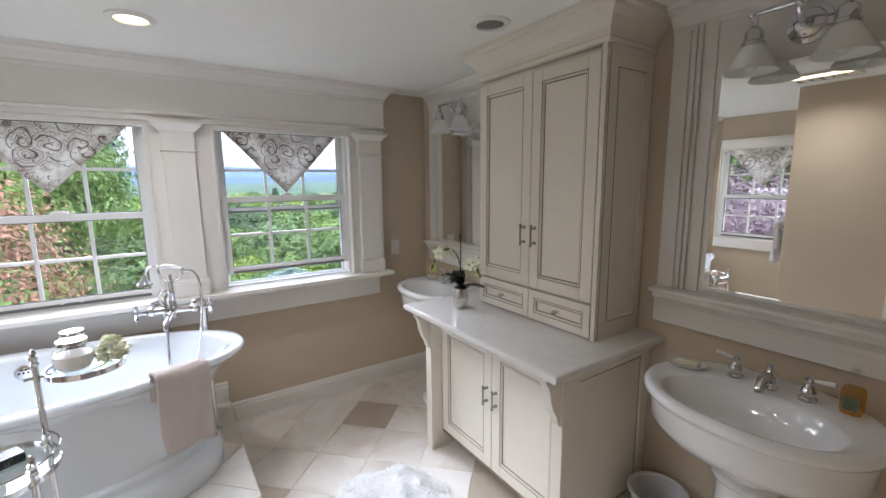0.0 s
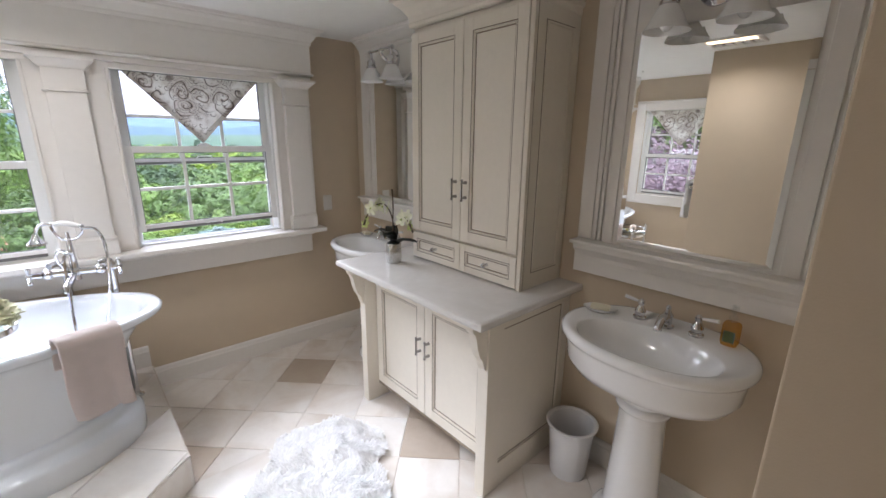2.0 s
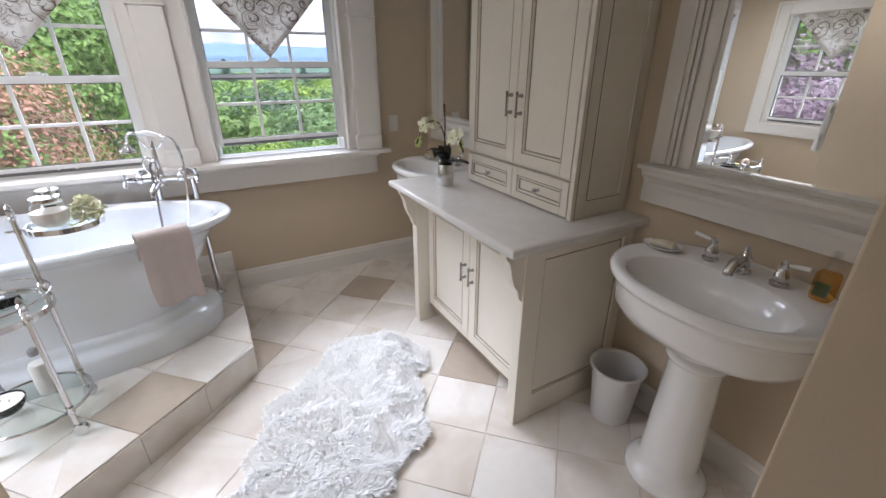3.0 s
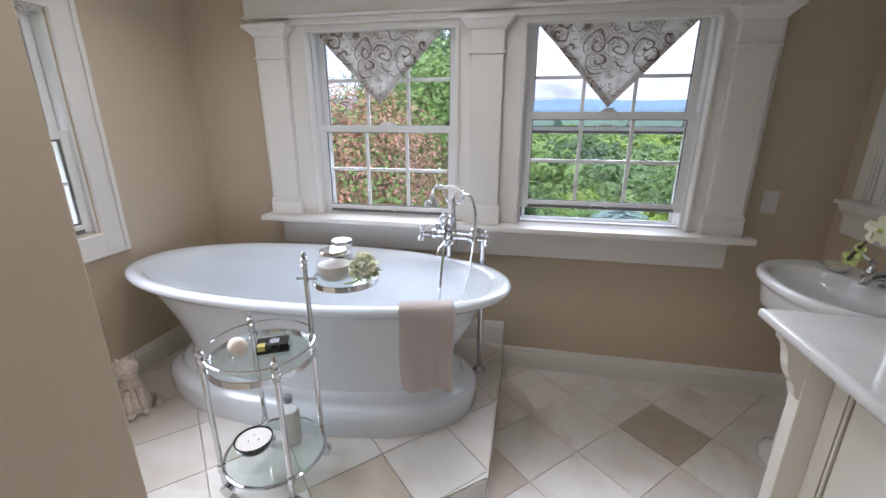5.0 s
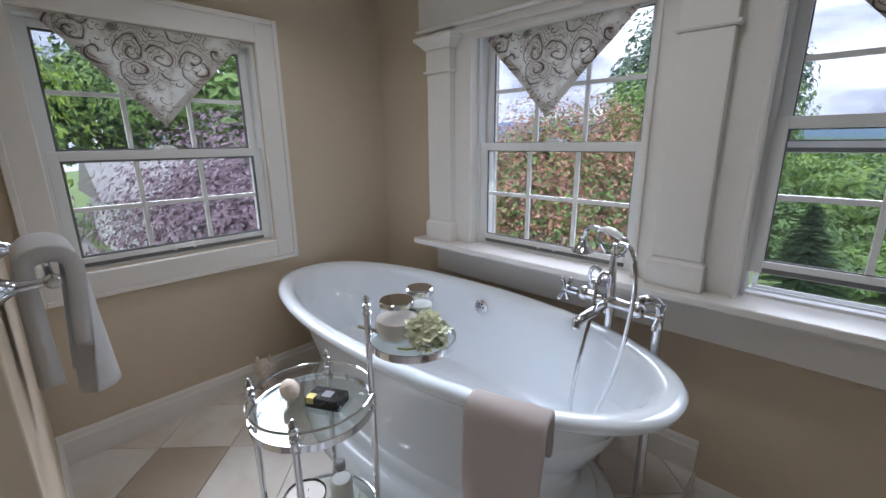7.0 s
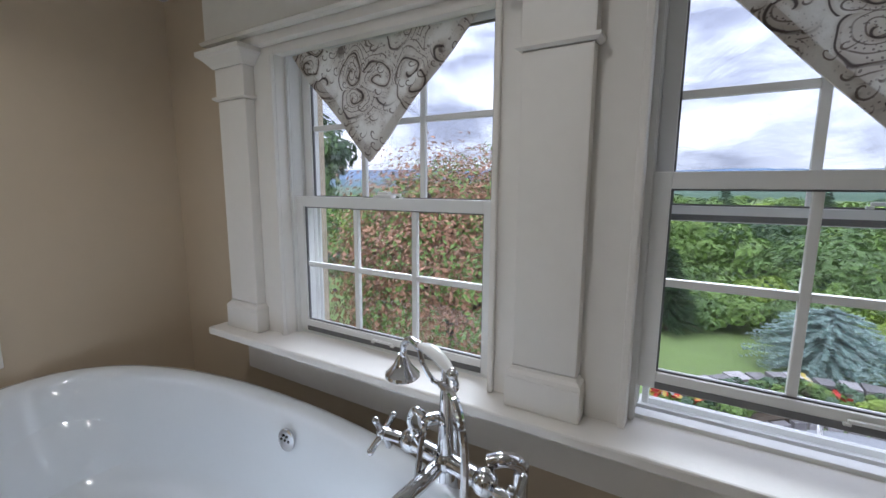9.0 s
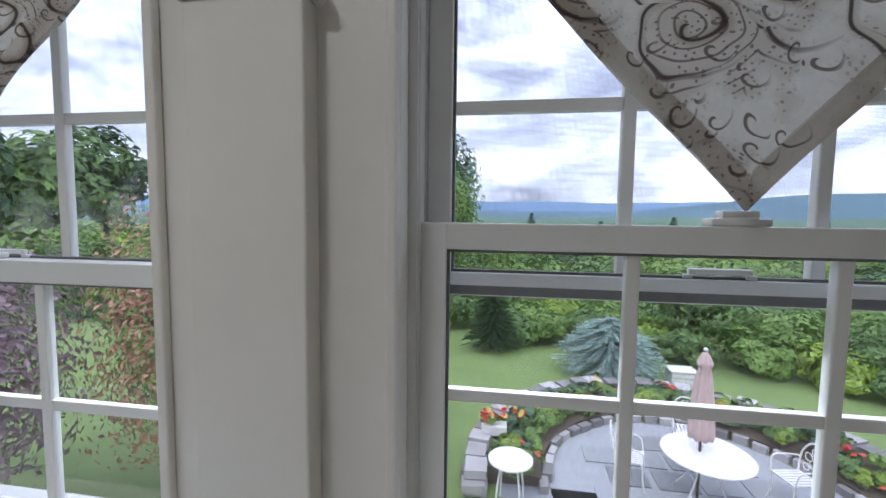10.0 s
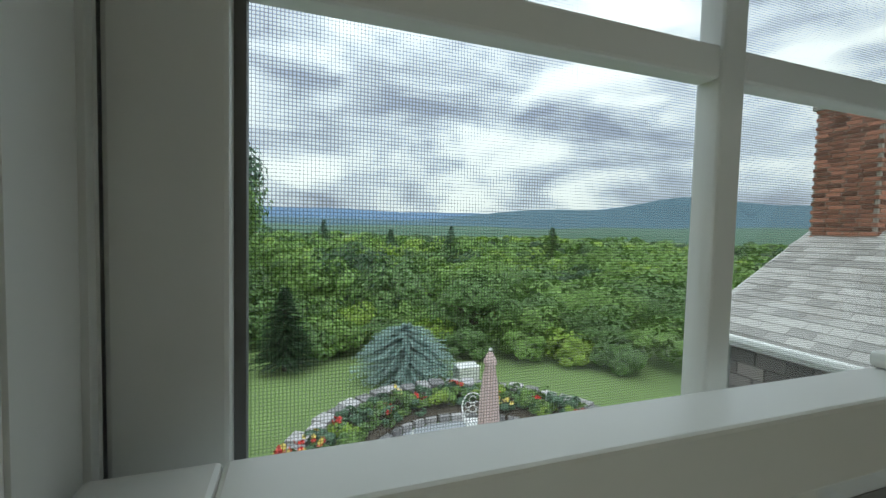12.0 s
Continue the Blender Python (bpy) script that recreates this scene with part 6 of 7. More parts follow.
part("slab", cube(1.1625, EX - 0.002, 1.1875, 2.2775, 0.8625, 0.8955, 0.003), QUARTZ, wt)
bm = BM(); molding(bm, [(EX - 0.002, 2.2775), (1.1625, 2.2775), (1.1625, 1.1875), (EX - 0.002, 1.1875)], [(0, 0.8627), (0.007, 0.8627), (0.011, 0.867), (0.0125, 0.874), (0.0125, 0.884), (0.010, 0.891), (0.004, 0.8948), (0, 0.8952)])
part("edge_moulding", bm, QUARTZ, wt, smooth=True)

t = thing("vanity_tower", (1.70, 1.69, 0.896), "tall cream glazed wooden wall cabinet standing on the worktop, doors closed", "cabinet")
KX, KY0, KY1 = 1.535, 1.305, 2.075
part("body", cube(KX + 0.02, EX - 0.003, KY0, KY1, 0.8965, 2.10, 0.002), CABINET, t)
part("cornice_board", cube(KX, EX - 0.003, KY0 - 0.004, KY1 + 0.004, 2.1005, CZ - 0.001), CABINET, t)
part("front_stile", cube(KX - 0.0, KX + 0.0195, KY0, KY0 + 0.022, 0.8965, 2.10, 0.002), CABINET, t)
for a, b, hy in ((KY0 + 0.024, 1.688, 1.655), (1.692, KY1 - 0.003, 1.725)):
    d = door_panel(t, "door", KX + 0.018, a, b, 1.062, 2.075, 0.022, 0.058)
    pull(d, KX - 0.004, hy, 1.32, 0.095)
    dr = door_panel(t, "drawer", KX + 0.018, a, b, 0.905, 1.050, 0.022, 0.038)
    bm = BM(); tube(bm, [(KX - 0.004 + 0.01, (a + b) / 2, 0.977), (KX - 0.016, (a + b) / 2, 0.977)], [0.008, 0.005], 10); ball(bm, (KX - 0.022, (a + b) / 2, 0.977), 0.013)
    part("knob", bm, CHROME, dr, "chrome round knob", smooth=True)
part("side_bead", cube(KX + 0.0205, EX - 0.003, KY0 - 0.003, KY0 - 0.0002, 2.075, 2.1002), CABINET, t)
bm = BM(); frame_rect(bm, KX + 0.075, EX - 0.05, 0.97, 2.02, 0.004, KY0 - 0.0012, KY0 - 0.0002, bevel=0); part("glaze_line", bm, GLAZE, t)
bm = BM(); frame_rect(bm, KX + 0.079, EX - 0.054, 0.974, 2.016, 0.010, KY0 - 0.005, KY0 - 0.0002, bevel=0.002); part("side_bead", bm, CABINET, t)
part("glaze_line", cube(KX + 0.0196, KX + 0.0216, KY0 - 0.0014, KY0 + 0.0, 0.9, 2.10), GLAZE, t)
bm = BM(); molding(bm, [(EX - 0.003, KY1 + 0.0045), (KX - 0.0005, KY1 + 0.0045), (KX - 0.0005, KY0 - 0.0045), (EX - 0.003, KY0 - 0.0045)], [(0, 2.102), (0.006, 2.104), (0.010, 2.118), (0.006, 2.124), (0.010, 2.150), (0.016, 2.160), (0.036, 2.186), (0.060, 2.206), (0.066, 2.216), (0.078, 2.222), (0.082, CZ - 0.001), (0, CZ - 0.001)])
part("cornice", bm, CABINET, t)


# ---- mirror panels ----
def mirror_bay(y0, y1, my0, my1, name):
    p = thing(name, (EX, (my0 + my1) / 2, 1.1), "painted wood panel with reeded pilasters round a bevelled wall mirror", kind="structure")
    part("backboard", cube(EX - 0.012, EX - 0.001, y0, y1, 0.965, CZ - 0.001), TRIM, p)
    part("ledge_board", cube(EX - 0.028, EX - 0.0125, y0, y1, 0.965, 1.075, 0.002), TRIM, p)
    bm = BM(); box(bm, EX - 0.085, EX - 0.0125, y0 + 0.0, y1 - 0.0, 1.105, 1.122, 0.004)
    part("ledge", bm, TRIM, p)
    bm = BM(); molding(bm, [(EX - 0.0285, y1 - 0.012), (EX - 0.0285, y0 + 0.012)], [(0, 1.03), (0.006, 1.032), (0.010, 1.05), (0.024, 1.07), (0.036, 1.082), (0.040, 1.1045), (0, 1.1045)])
    part("ledge_moulding", bm, TRIM, p)
    for a, b in ((y0, my0 - 0.015), (my1 + 0.015, y1)):
        w = b - a
        for k, (f0, f1) in enumerate(((0.04, 0.30), (0.34, 0.42), (0.46, 0.54), (0.60, 0.96))):
            part("reed", cube(EX - 0.020 - 0.004 * (k in (1, 2)), EX - 0.0125, a + w * f0, a + w * f1, 1.1225, CZ - 0.08, 0.003), TRIM, p)
    mi = part("mirror_glass", cube(EX - 0.018, EX - 0.0125, my0, my1, 1.135, 1.965), MIRROR, p)
    bm = BM()
    a, b, c, d = (my0, my1, 1.135, 1.965)
    o, i = [(a, c), (b, c), (b, d), (a, d)], [(a + 0.02, c + 0.02), (b - 0.02, c + 0.02), (b - 0.02, d - 0.02), (a + 0.02, d - 0.02)]
    vo = [bm.verts.new((EX - 0.0182, *q)) for q in o]; vi = [bm.verts.new((EX - 0.0200, *q)) for q in i]
    for k in range(4):
        bm.faces.new((vo[k], vo[(k + 1) % 4], vi[(k + 1) % 4], vi[k]))
    bm.faces.new(vi)
    bmesh.ops.recalc_face_normals(bm, faces=bm.faces)
    if bm.faces[4 - 4].normal.x > 0:
        bmesh.ops.reverse_faces(bm, faces=bm.faces)
    part("bevelled_face", bm, MIRROR, mi)
    bm = BM(); molding(bm, [(EX - 0.012, y1), (EX - 0.012, y0)], [(o, CZ - 0.0008 + z) for o, z in CROWN])
    part("crown_moulding", bm, TRIM, p)
    return p


mirror_bay(0.315, 1.222, 0.485, 1.03, "mirror_panel")
mirror_bay(2.30, 3.10, 2.365, 2.915, "mirror_panel")


def sconce():
    """Two-light bar; local: wall at x = 0, room to -x, lamps along y."""
    s = thing("wall_lamp", label="unlit chrome wall lamp with two white bell shades", category="wall lamp", group="wall lamps")
    bm = BM(); tube(bm, [(0, 0, 0), (-0.010, 0, 0), (-0.014, 0, 0), (-0.022, 0, 0), (-0.026, 0, 0)], [0.062, 0.060, 0.046, 0.042, 0.03], 28)
    part("backplate", bm, CHROME, s, smooth=True)
    bm = BM(); tube(bm, curve([(-0.02, 0, 0), (-0.06, 0, -0.01), (-0.10, 0, 0.02), (-0.105, 0, 0.045)], 4), 0.010, 10)
    tube(bm, [(-0.105, -0.125, 0.045), (-0.105, 0.125, 0.045)], 0.008, 12)
    for y in (-0.125, 0, 0.125):
        ball(bm, (-0.105, y, 0.045), 0.014)
    part("arm", bm, CHROME, s, smooth=True)
    for y in (-0.115, 0.115):
        bm = BM(); lathe(bm, [(0.030, -0.055), (0.033, -0.052), (0.033, -0.044), (0.027, -0.040), (0.027, -0.012), (0.022, -0.004), (0.012, 0.004), (0.009, 0.035)], (-0.105, y, 0), 20); h = part("lamp_holder", bm, CHROME, s, smooth=True)
        bm = BM(); lathe(bm, [(0.029, -0.0555), (0.038, -0.066), (0.050, -0.086), (0.060, -0.112), (0.072, -0.130), (0.078, -0.138), (0.075, -0.1385), (0.069, -0.130), (0.057, -0.112), (0.047, -0.087), (0.035, -0.068), (0.026, -0.058)], (-0.105, y, 0), 28, caps=(False, False))
        part("shade", bm, FROST, h, "white frosted glass bell shade", smooth=True)
        bm = BM(); ball(bm, (-0.105, y, -0.11), 0.022, 1, 1, 1.3); part("bulb", bm, FROST, h, smooth=True)
    return s


sc = sconce(); sc.matrix_basis = pose(EX - 0.013, 0.785, 2.065)
copy_thing(sc, pose(EX - 0.013, 2.67, 2.065))


# ---- sinks ----
def sink():
    """Pedestal sink; local: wall at x = 0, bowl towards -x, rim at 0.86."""
    s = thing("pedestal_sink", label="white oval porcelain pedestal sink with chrome taps, against the wall", category="sink", group="pedestal sinks")
    bm = BM()
    R, D = 0.335, 0.500

    def outline(k, z, back=-0.004, n=56):
        """The basin's plan shrunk by k: an oval front with rounded back corners."""
        pts = []
        for i in range(n):
            a = 2 * math.pi * i / n
            c, sn = math.cos(a), math.sin(a)
            x = -0.235 + (D / 2 + 0.012 - k) * c
            y = (R - k) * math.copysign(abs(sn) ** 0.86, sn)
            pts.append((min(x, back), y, z))
        return pts

    def bowl(rx, ry, z, n=56):
        return [(-0.305 + rx * math.cos(2 * math.pi * i / n), ry * math.sin(2 * math.pi * i / n), z) for i in range(n)]
    rings = [outline(0.20, 0.655), outline(0.10, 0.665), outline(0.055, 0.69), outline(0.030, 0.73), outline(0.024, 0.80), outline(0.022, 0.812), outline(0.008, 0.822), outline(0.0, 0.835), outline(0.0, 0.85), outline(0.008, 0.860), outline(0.022, 0.862), outline(0.036, 0.857)]
    rings += [bowl(0.165, 0.255, 0.856), bowl(0.158, 0.248, 0.850), bowl(0.156, 0.232, 0.82), bowl(0.135, 0.200, 0.775), bowl(0.095, 0.14, 0.74), bowl(0.03, 0.045, 0.728), bowl(0.004, 0.006, 0.727)]
    loft(bm, rings)
    part("basin", bm, PORCELAIN, s, smooth=True, sharp=60)
    bm = BM(); lathe(bm, [(0.145, 0), (0.150, 0.01), (0.146, 0.03), (0.128, 0.045), (0.112, 0.055), (0.104, 0.09), (0.092, 0.35), (0.086, 0.50), (0.086, 0.545), (0.100, 0.552), (0.104, 0.566), (0.098, 0.578), (0.090, 0.585), (0.100, 0.62), (0.13, 0.660)], (-0.215, 0, 0), 40, sx=0.95)
    part("pedestal", bm, PORCELAIN, s, smooth=True, sharp=50)
    bm = BM(); lathe(bm, [(0.02, 0), (0.02, 0.003), (0.012, 0.004)], (-0.285, 0, 0.7275), 18); part("drain", bm, CHROME, s, smooth=True)
    bm = BM(); lathe(bm, [(0.028, 0), (0.028, 0.008), (0.020, 0.014), (0.018, 0.04), (0.022, 0.05), (0.012, 0.062), (0.008, 0.075), (0.011, 0.082), (0.003, 0.09)], (-0.105, 0, 0.859), 18)
    tube(bm, curve([(-0.105, 0, 0.885), (-0.13, 0, 0.905), (-0.165, 0, 0.90), (-0.185, 0, 0.88), (-0.188, 0, 0.868)], 4), [0.018] * 9 + [0.015] * 8, 12)
    sp = part("spout", bm, CHROME, s, smooth=True)
    for y in (-0.105, 0.105):
        bm = BM(); lathe(bm, [(0.026, 0), (0.026, 0.008), (0.018, 0.014), (0.022, 0.03), (0.016, 0.045), (0.010, 0.056), (0.013, 0.066), (0.012, 0.075), (0.004, 0.082)], (-0.10, y, 0.859), 18)
        t2 = part("tap", bm, CHROME, s, smooth=True)
        sg = 1 if y > 0 else -1
        bm = BM(); tube(bm, [(-0.10, y + sg * 0.012, 0.929), (-0.102, y + sg * 0.03, 0.932), (-0.105, y + sg * 0.065, 0.938)], [0.005, 0.007, 0.008], 10)
        part("lever", bm, PORCELAIN, t2, "white porcelain lever", smooth=True)
    bm = BM()
    tube(bm, [(0, -0.10, 0.57), (-0.05, -0.10, 0.57)], 0.009, 10); ball(bm, (-0.05, -0.10, 0.57), 0.018); tube(bm, [(-0.05, -0.10, 0.57), (-0.05, -0.10, 0.68)], 0.005, 8)
    tube(bm, [(0, 0.10, 0.57), (-0.05, 0.10, 0.57)], 0.009, 10); ball(bm, (-0.05, 0.10, 0.57), 0.018); tube(bm, [(-0.05, 0.10, 0.57), (-0.05, 0.10, 0.68)], 0.005, 8)
    part("stop_valves", bm, CHROME, s, smooth=True)
    return s


s1 = sink(); s1.matrix_basis = pose(EX - 0.001, 0.755, 0)
copy_thing(s1, pose(EX - 0.001, 2.655, 0))


def soap_dish(m):
    d = thing("soap_dish", label="white porcelain dish with a cream soap bar on the sink", category="soap dish", group="soap dishes")
    bm = BM(); loft(bm, [oval(0, 0, rx, ry, z, 28) for rx, ry, z in ((0.03, 0.045, 0), (0.042, 0.062, 0.008), (0.048, 0.070, 0.016), (0.045, 0.067, 0.016), (0.036, 0.056, 0.008), (0.01, 0.02, 0.006))]); part("dish", bm, PORCELAIN, d, smooth=True)
    bm = cube(-0.024, 0.024, -0.04, 0.04, 0.008, 0.027, 0.008); part("soap_bar", bm, SOAP, d, smooth=True)
    d.matrix_basis = m
    return d


sd = soap_dish(pose(1.70, 1.0, 0.861, 0, 0, 20))
copy_thing(sd, pose(1.70, 2.86, 0.861, 0, 0, -15))
sb = thing("soap_bottle", (1.755, 0.545, 0.861), "clear pump bottle of amber liquid soap with a teal label", "bottle")
bm = cube(1.730, 1.780, 0.518, 0.572, 0.861, 0.952, 0.014); part("bottle_body", bm, AMBER, sb, smooth=True)
bm = cube(1.7308, 1.7316, 0.528, 0.562, 0.880, 0.922); part("label", bm, LABEL, sb, "teal paper label")
bm = BM(); lathe(bm, [(0.014, 0), (0.014, 0.018), (0.005, 0.02), (0.005, 0.045), (0.012, 0.047), (0.012, 0.058)], (1.755, 0.545, 0.9525), 14); tube(bm, [(1.755, 0.545, 1.005), (1.715, 0.545, 1.001)], 0.005, 8); part("pump", bm, CLEAR, sb, smooth=True)

w = thing("waste_bin", (1.70, 1.075, 0), "plain white plastic waste bin, empty, on the floor beside the cabinet", "bin")
bm = BM(); lathe(bm, [(0.082, 0.0), (0.084, 0.004), (0.104, 0.262), (0.118, 0.268), (0.119, 0.274), (0.112, 0.277), (0.101, 0.270), (0.080, 0.012), (0.01, 0.010)], (1.70, 1.075, 0), 40)
part("bin_body", bm, PLASTIC, w, smooth=True)


# ---- orchid ----
def orchid():
    ox, oy, oz = 1.375, 2.045, 0.896
    o = thing("orchid", (ox, oy, oz), "white artificial orchid with dark leaves in a mottled silver glass pot", "plant")
    bm = BM(); lathe(bm, [(0.034, 0), (0.040, 0.006), (0.043, 0.05), (0.041, 0.105), (0.038, 0.112), (0.035, 0.11), (0.034, 0.09)], (ox, oy, oz), 30); part("pot", bm, SILVERP, o, smooth=True)
    bm = BM(); ball(bm, (ox, oy, oz + 0.108), 0.036, 1, 1, 0.55); part("moss", bm, LEAF_D, o)
    stems = [[(ox, oy, oz + 0.1), (ox - 0.01, oy - 0.01, oz + 0.24), (ox - 0.03, oy + 0.03, oz + 0.32), (ox - 0.07, oy + 0.10, oz + 0.30), (ox - 0.09, oy + 0.15, oz + 0.20)],
             [(ox - 0.01, oy, oz + 0.1), (ox - 0.02, oy - 0.03, oz + 0.30), (ox - 0.03, oy - 0.04, oz + 0.40)],
             [(ox, oy - 0.01, oz + 0.1), (ox - 0.01, oy - 0.05, oz + 0.22), (ox - 0.01, oy - 0.12, oz + 0.27), (ox, oy - 0.17, oz + 0.20)]]
    for st in stems:
        bm = BM(); tube(bm, curve(st, 6), 0.0032, 7); part("stem", bm, STEM, o, smooth=True)
    rnd = random.Random(7)
    n = 0
    for st, fr in ((stems[0], (0.42, 0.5, 0.58, 0.66, 0.74, 0.82, 0.9, 0.97)), (stems[2], (0.5, 0.6, 0.7, 0.8, 0.9))):
        c = curve(st, 20)
        for f in fr:
            p = c[int(f * (len(c) - 1))] + Vector((rnd.uniform(-0.012, 0.012), rnd.uniform(-0.01, 0.01), rnd.uniform(-0.01, 0.012)))
            bm = BM(); petals(bm, p, 0.041 if f < 0.8 else 0.027, 5, Euler((rnd.uniform(-0.5, 0.5), -1.3 + rnd.uniform(-0.4, 0.4), rnd.uniform(-0.5, 0.5))).to_matrix().to_4x4(), n)
            b_ = part("flower", bm, PETAL if f < 0.86 else PETAL_G, o); n += 1
            bm = BM(); ball(bm, p + Vector((-0.006, 0, 0)), 0.006, u=8, v=6); part("flower_centre", bm, PETAL_G, b_)
    bm = BM()
    for st in stems:
        c = curve(st, 10)
        for k in range(5):
            p = c[-1 - k]; ball(bm, p + Vector((0, 0, 0.004)), 0.005, 1, 1, 1.6, 8, 6)
    part("buds", bm, STEM, o)
    for a, L, h in ((2.2, 0.11, 0.06), (-1.9, 0.14, 0.03), (-1.2, 0.15, 0.015), (1.2, 0.09, 0.07), (3.6, 0.10, 0.05), (-2.6, 0.12, 0.07)):
        bm = BM(); d = Vector((math.cos(a), math.sin(a), 0)); pz = d.cross(Vector((0, 0, 1)))
        rows = []
        for k in range(9):
            f = k / 8; w_ = 0.034 * math.sin(math.pi * min(1, 0.15 + f * 0.85)) + 0.001
            c0 = Vector((ox, oy, oz + 0.118)) + d * L * f + Vector((0, 0, h * math.sin(f * 2.2)))
            rows.append([c0 - pz * w_ + Vector((0, 0, 0.008)), c0, c0 + pz * w_ + Vector((0, 0, 0.008)), c0 + Vector((0, 0, 0.003))])
        loft(bm, rows); part("leaf", bm, LEAF_D, o, smooth=True)


orchid()


# ---- sheepskin ----
def rug():
    r_ = thing("sheepskin_rug", (0.70, 1.60, 0), "long white sheepskin rug with an uneven edge, on the stone floor", "rug")
    rnd = random.Random(11)
    ax, ay = Vector((0.50, 0.62)).normalized(), None
    ay = Vector((-ax.y, ax.x))
    L = 0.72

    def half(s):
        """half width along the length s of -1..1"""
        return 0.325 * (1 - abs(s) ** 4) ** 0.5 * (1 + 0.13 * math.sin(s * 7.5 + 0.8) + 0.05 * math.sin(s * 19)) if abs(s) < 1 else 0
    cx, cy = 0.562, 1.552
    bm = BM(); top = []
    rows = []
    for i in range(41):
        s = -0.999 + 1.998 * i / 40
        h = half(s)
        rows.append([(cx + ax.x * s * L + ay.x * h * u, cy + ax.y * s * L + ay.y * h * u, 0.004 + 0.026 * (1 - abs(u) ** 3)) for u in (-1, -0.8, -0.5, -0.2, 0.2, 0.5, 0.8, 1)])
    loft(bm, rows, close=False, caps=(False, False))
    part("hide", bm, FUR, r_, smooth=True)
    # tufts of wool, curved blades leaning every way
    verts, faces = [], []
    for k in range(44000):
        s = rnd.uniform(-1, 1); u = rnd.uniform(-1, 1)
        if rnd.random() > half(s) / 0.355: continue
        h = half(s)
        x, y = cx + ax.x * s * L + ay.x * h * u, cy + ax.y * s * L + ay.y * h * u
        z = 0.004 + 0.024 * (1 - abs(u) ** 3)
        swirl = noise.noise(Vector((x * 9, y * 9, 0))) * 5 + rnd.uniform(-0.7, 0.7) + math.atan2(y - cy, x - cx) * 0.6
        lean = rnd.uniform(0.5, 1.1)
        ln = rnd.uniform(0.02, 0.052)
        d = Vector((math.cos(swirl) * math.sin(lean), math.sin(swirl) * math.sin(lean), math.cos(lean)))
        sd_ = Vector((-math.sin(swirl), math.cos(swirl), 0)) * rnd.uniform(0.0016, 0.0034)
        p = Vector((x, y, z)); q = p + d * ln * 0.55; e = q + (d * ln * 0.45 - Vector((0, 0, ln * 0.28)))
        e.z = max(e.z, 0.002); q.z = max(q.z, 0.003)
        b0 = len(verts)
        verts += [p - sd_, p + sd_, q - sd_ * 1.2, q + sd_ * 1.2, e]
        faces += [(b0, b0 + 1, b0 + 3, b0 + 2), (b0 + 2, b0 + 3, b0 + 4)]
    me = bpy.data.meshes.new("wool"); me.from_pydata([v_ - Vector((0.70, 1.60, 0)) for v_ in verts], [], faces); me.materials.append(FUR); me.shade_smooth()
    ob = new("wool", me); ob.parent = r_; tagged(ob, kind="stuff")


rug()


# ---- ceiling fittings and wall fittings ----
EMIT = bpy.data.materials.new("lit_lens"); EMIT.use_nodes = True
EMIT.node_tree.nodes["Principled BSDF"].inputs["Emission Color"].default_value = (1, 0.72, 0.42, 1)
EMIT.node_tree.nodes["Principled BSDF"].inputs["Emission Strength"].default_value = 2.0
DARKL = mat("unlit_lens", (0.20, 0.20, 0.20), 0.5)


def downlight(x, y, lit):
    d = thing("downlight", label=("lit" if lit else "unlit") + " round recessed ceiling light with a white ring", category="ceiling light", group="ceiling lights")
    bm = BM(); n = 36
    loft(bm, [[(r * math.cos(a), r * math.sin(a), z) for r, z in ((0.058, 0.0), (0.088, 0.0), (0.086, -0.006), (0.060, -0.010))] for a in (2 * math.pi * k / n for k in range(n + 1))], caps=(False, False))
    bmesh.ops.recalc_face_normals(bm, faces=bm.faces)
    part("ring", bm, TRIM_WHITE, d, smooth=True)
    bm = BM(); lathe(bm, [(0.060, -0.001), (0.058, -0.004), (0.03, -0.006)], (0, 0, 0), n); part("lens", bm, EMIT if lit else DARKL, d, smooth=True)
    d.matrix_basis = pose(x, y, CZ - 0.0003)


# the lit ones at x -0.95 and in the hall are made up
for x, y, lit in ((0.03, 2.45, True), (1.30, 1.72, False), (-0.95, 2.35, True), (0.25, -0.9, True)):
    downlight(x, y, lit)
f = thing("ceiling_fan_light", (-0.03, 1.24, CZ), "white exhaust fan with a lit warm lens in the ceiling", "ceiling light")
bm = BM()
for a in ((-0.17, 0.11, 1.07, 1.09), (-0.17, 0.11, 1.39, 1.41), (-0.17, -0.15, 1.0901, 1.3899), (0.09, 0.11, 1.0901, 1.3899), (-0.04, -0.02, 1.0901, 1.3899)):
    box(bm, *a, CZ - 0.016, CZ - 0.0005, 0.002)
part("frame", bm, TRIM_WHITE, f); part("lens", cube(-0.0195, 0.0895, 1.0905, 1.3895, CZ - 0.010, CZ - 0.002), EMIT, f)
for k in range(5):
    part("louvre", cube(-0.1495, -0.0405, 1.10 + k * 0.058, 1.135 + k * 0.058, CZ - 0.012, CZ - 0.004, 0.001), TRIM_WHITE, f)
part("vent_box", cube(-0.1495, -0.0405, 1.0905, 1.3895, CZ - 0.0035, CZ - 0.0008), DARKL, f)

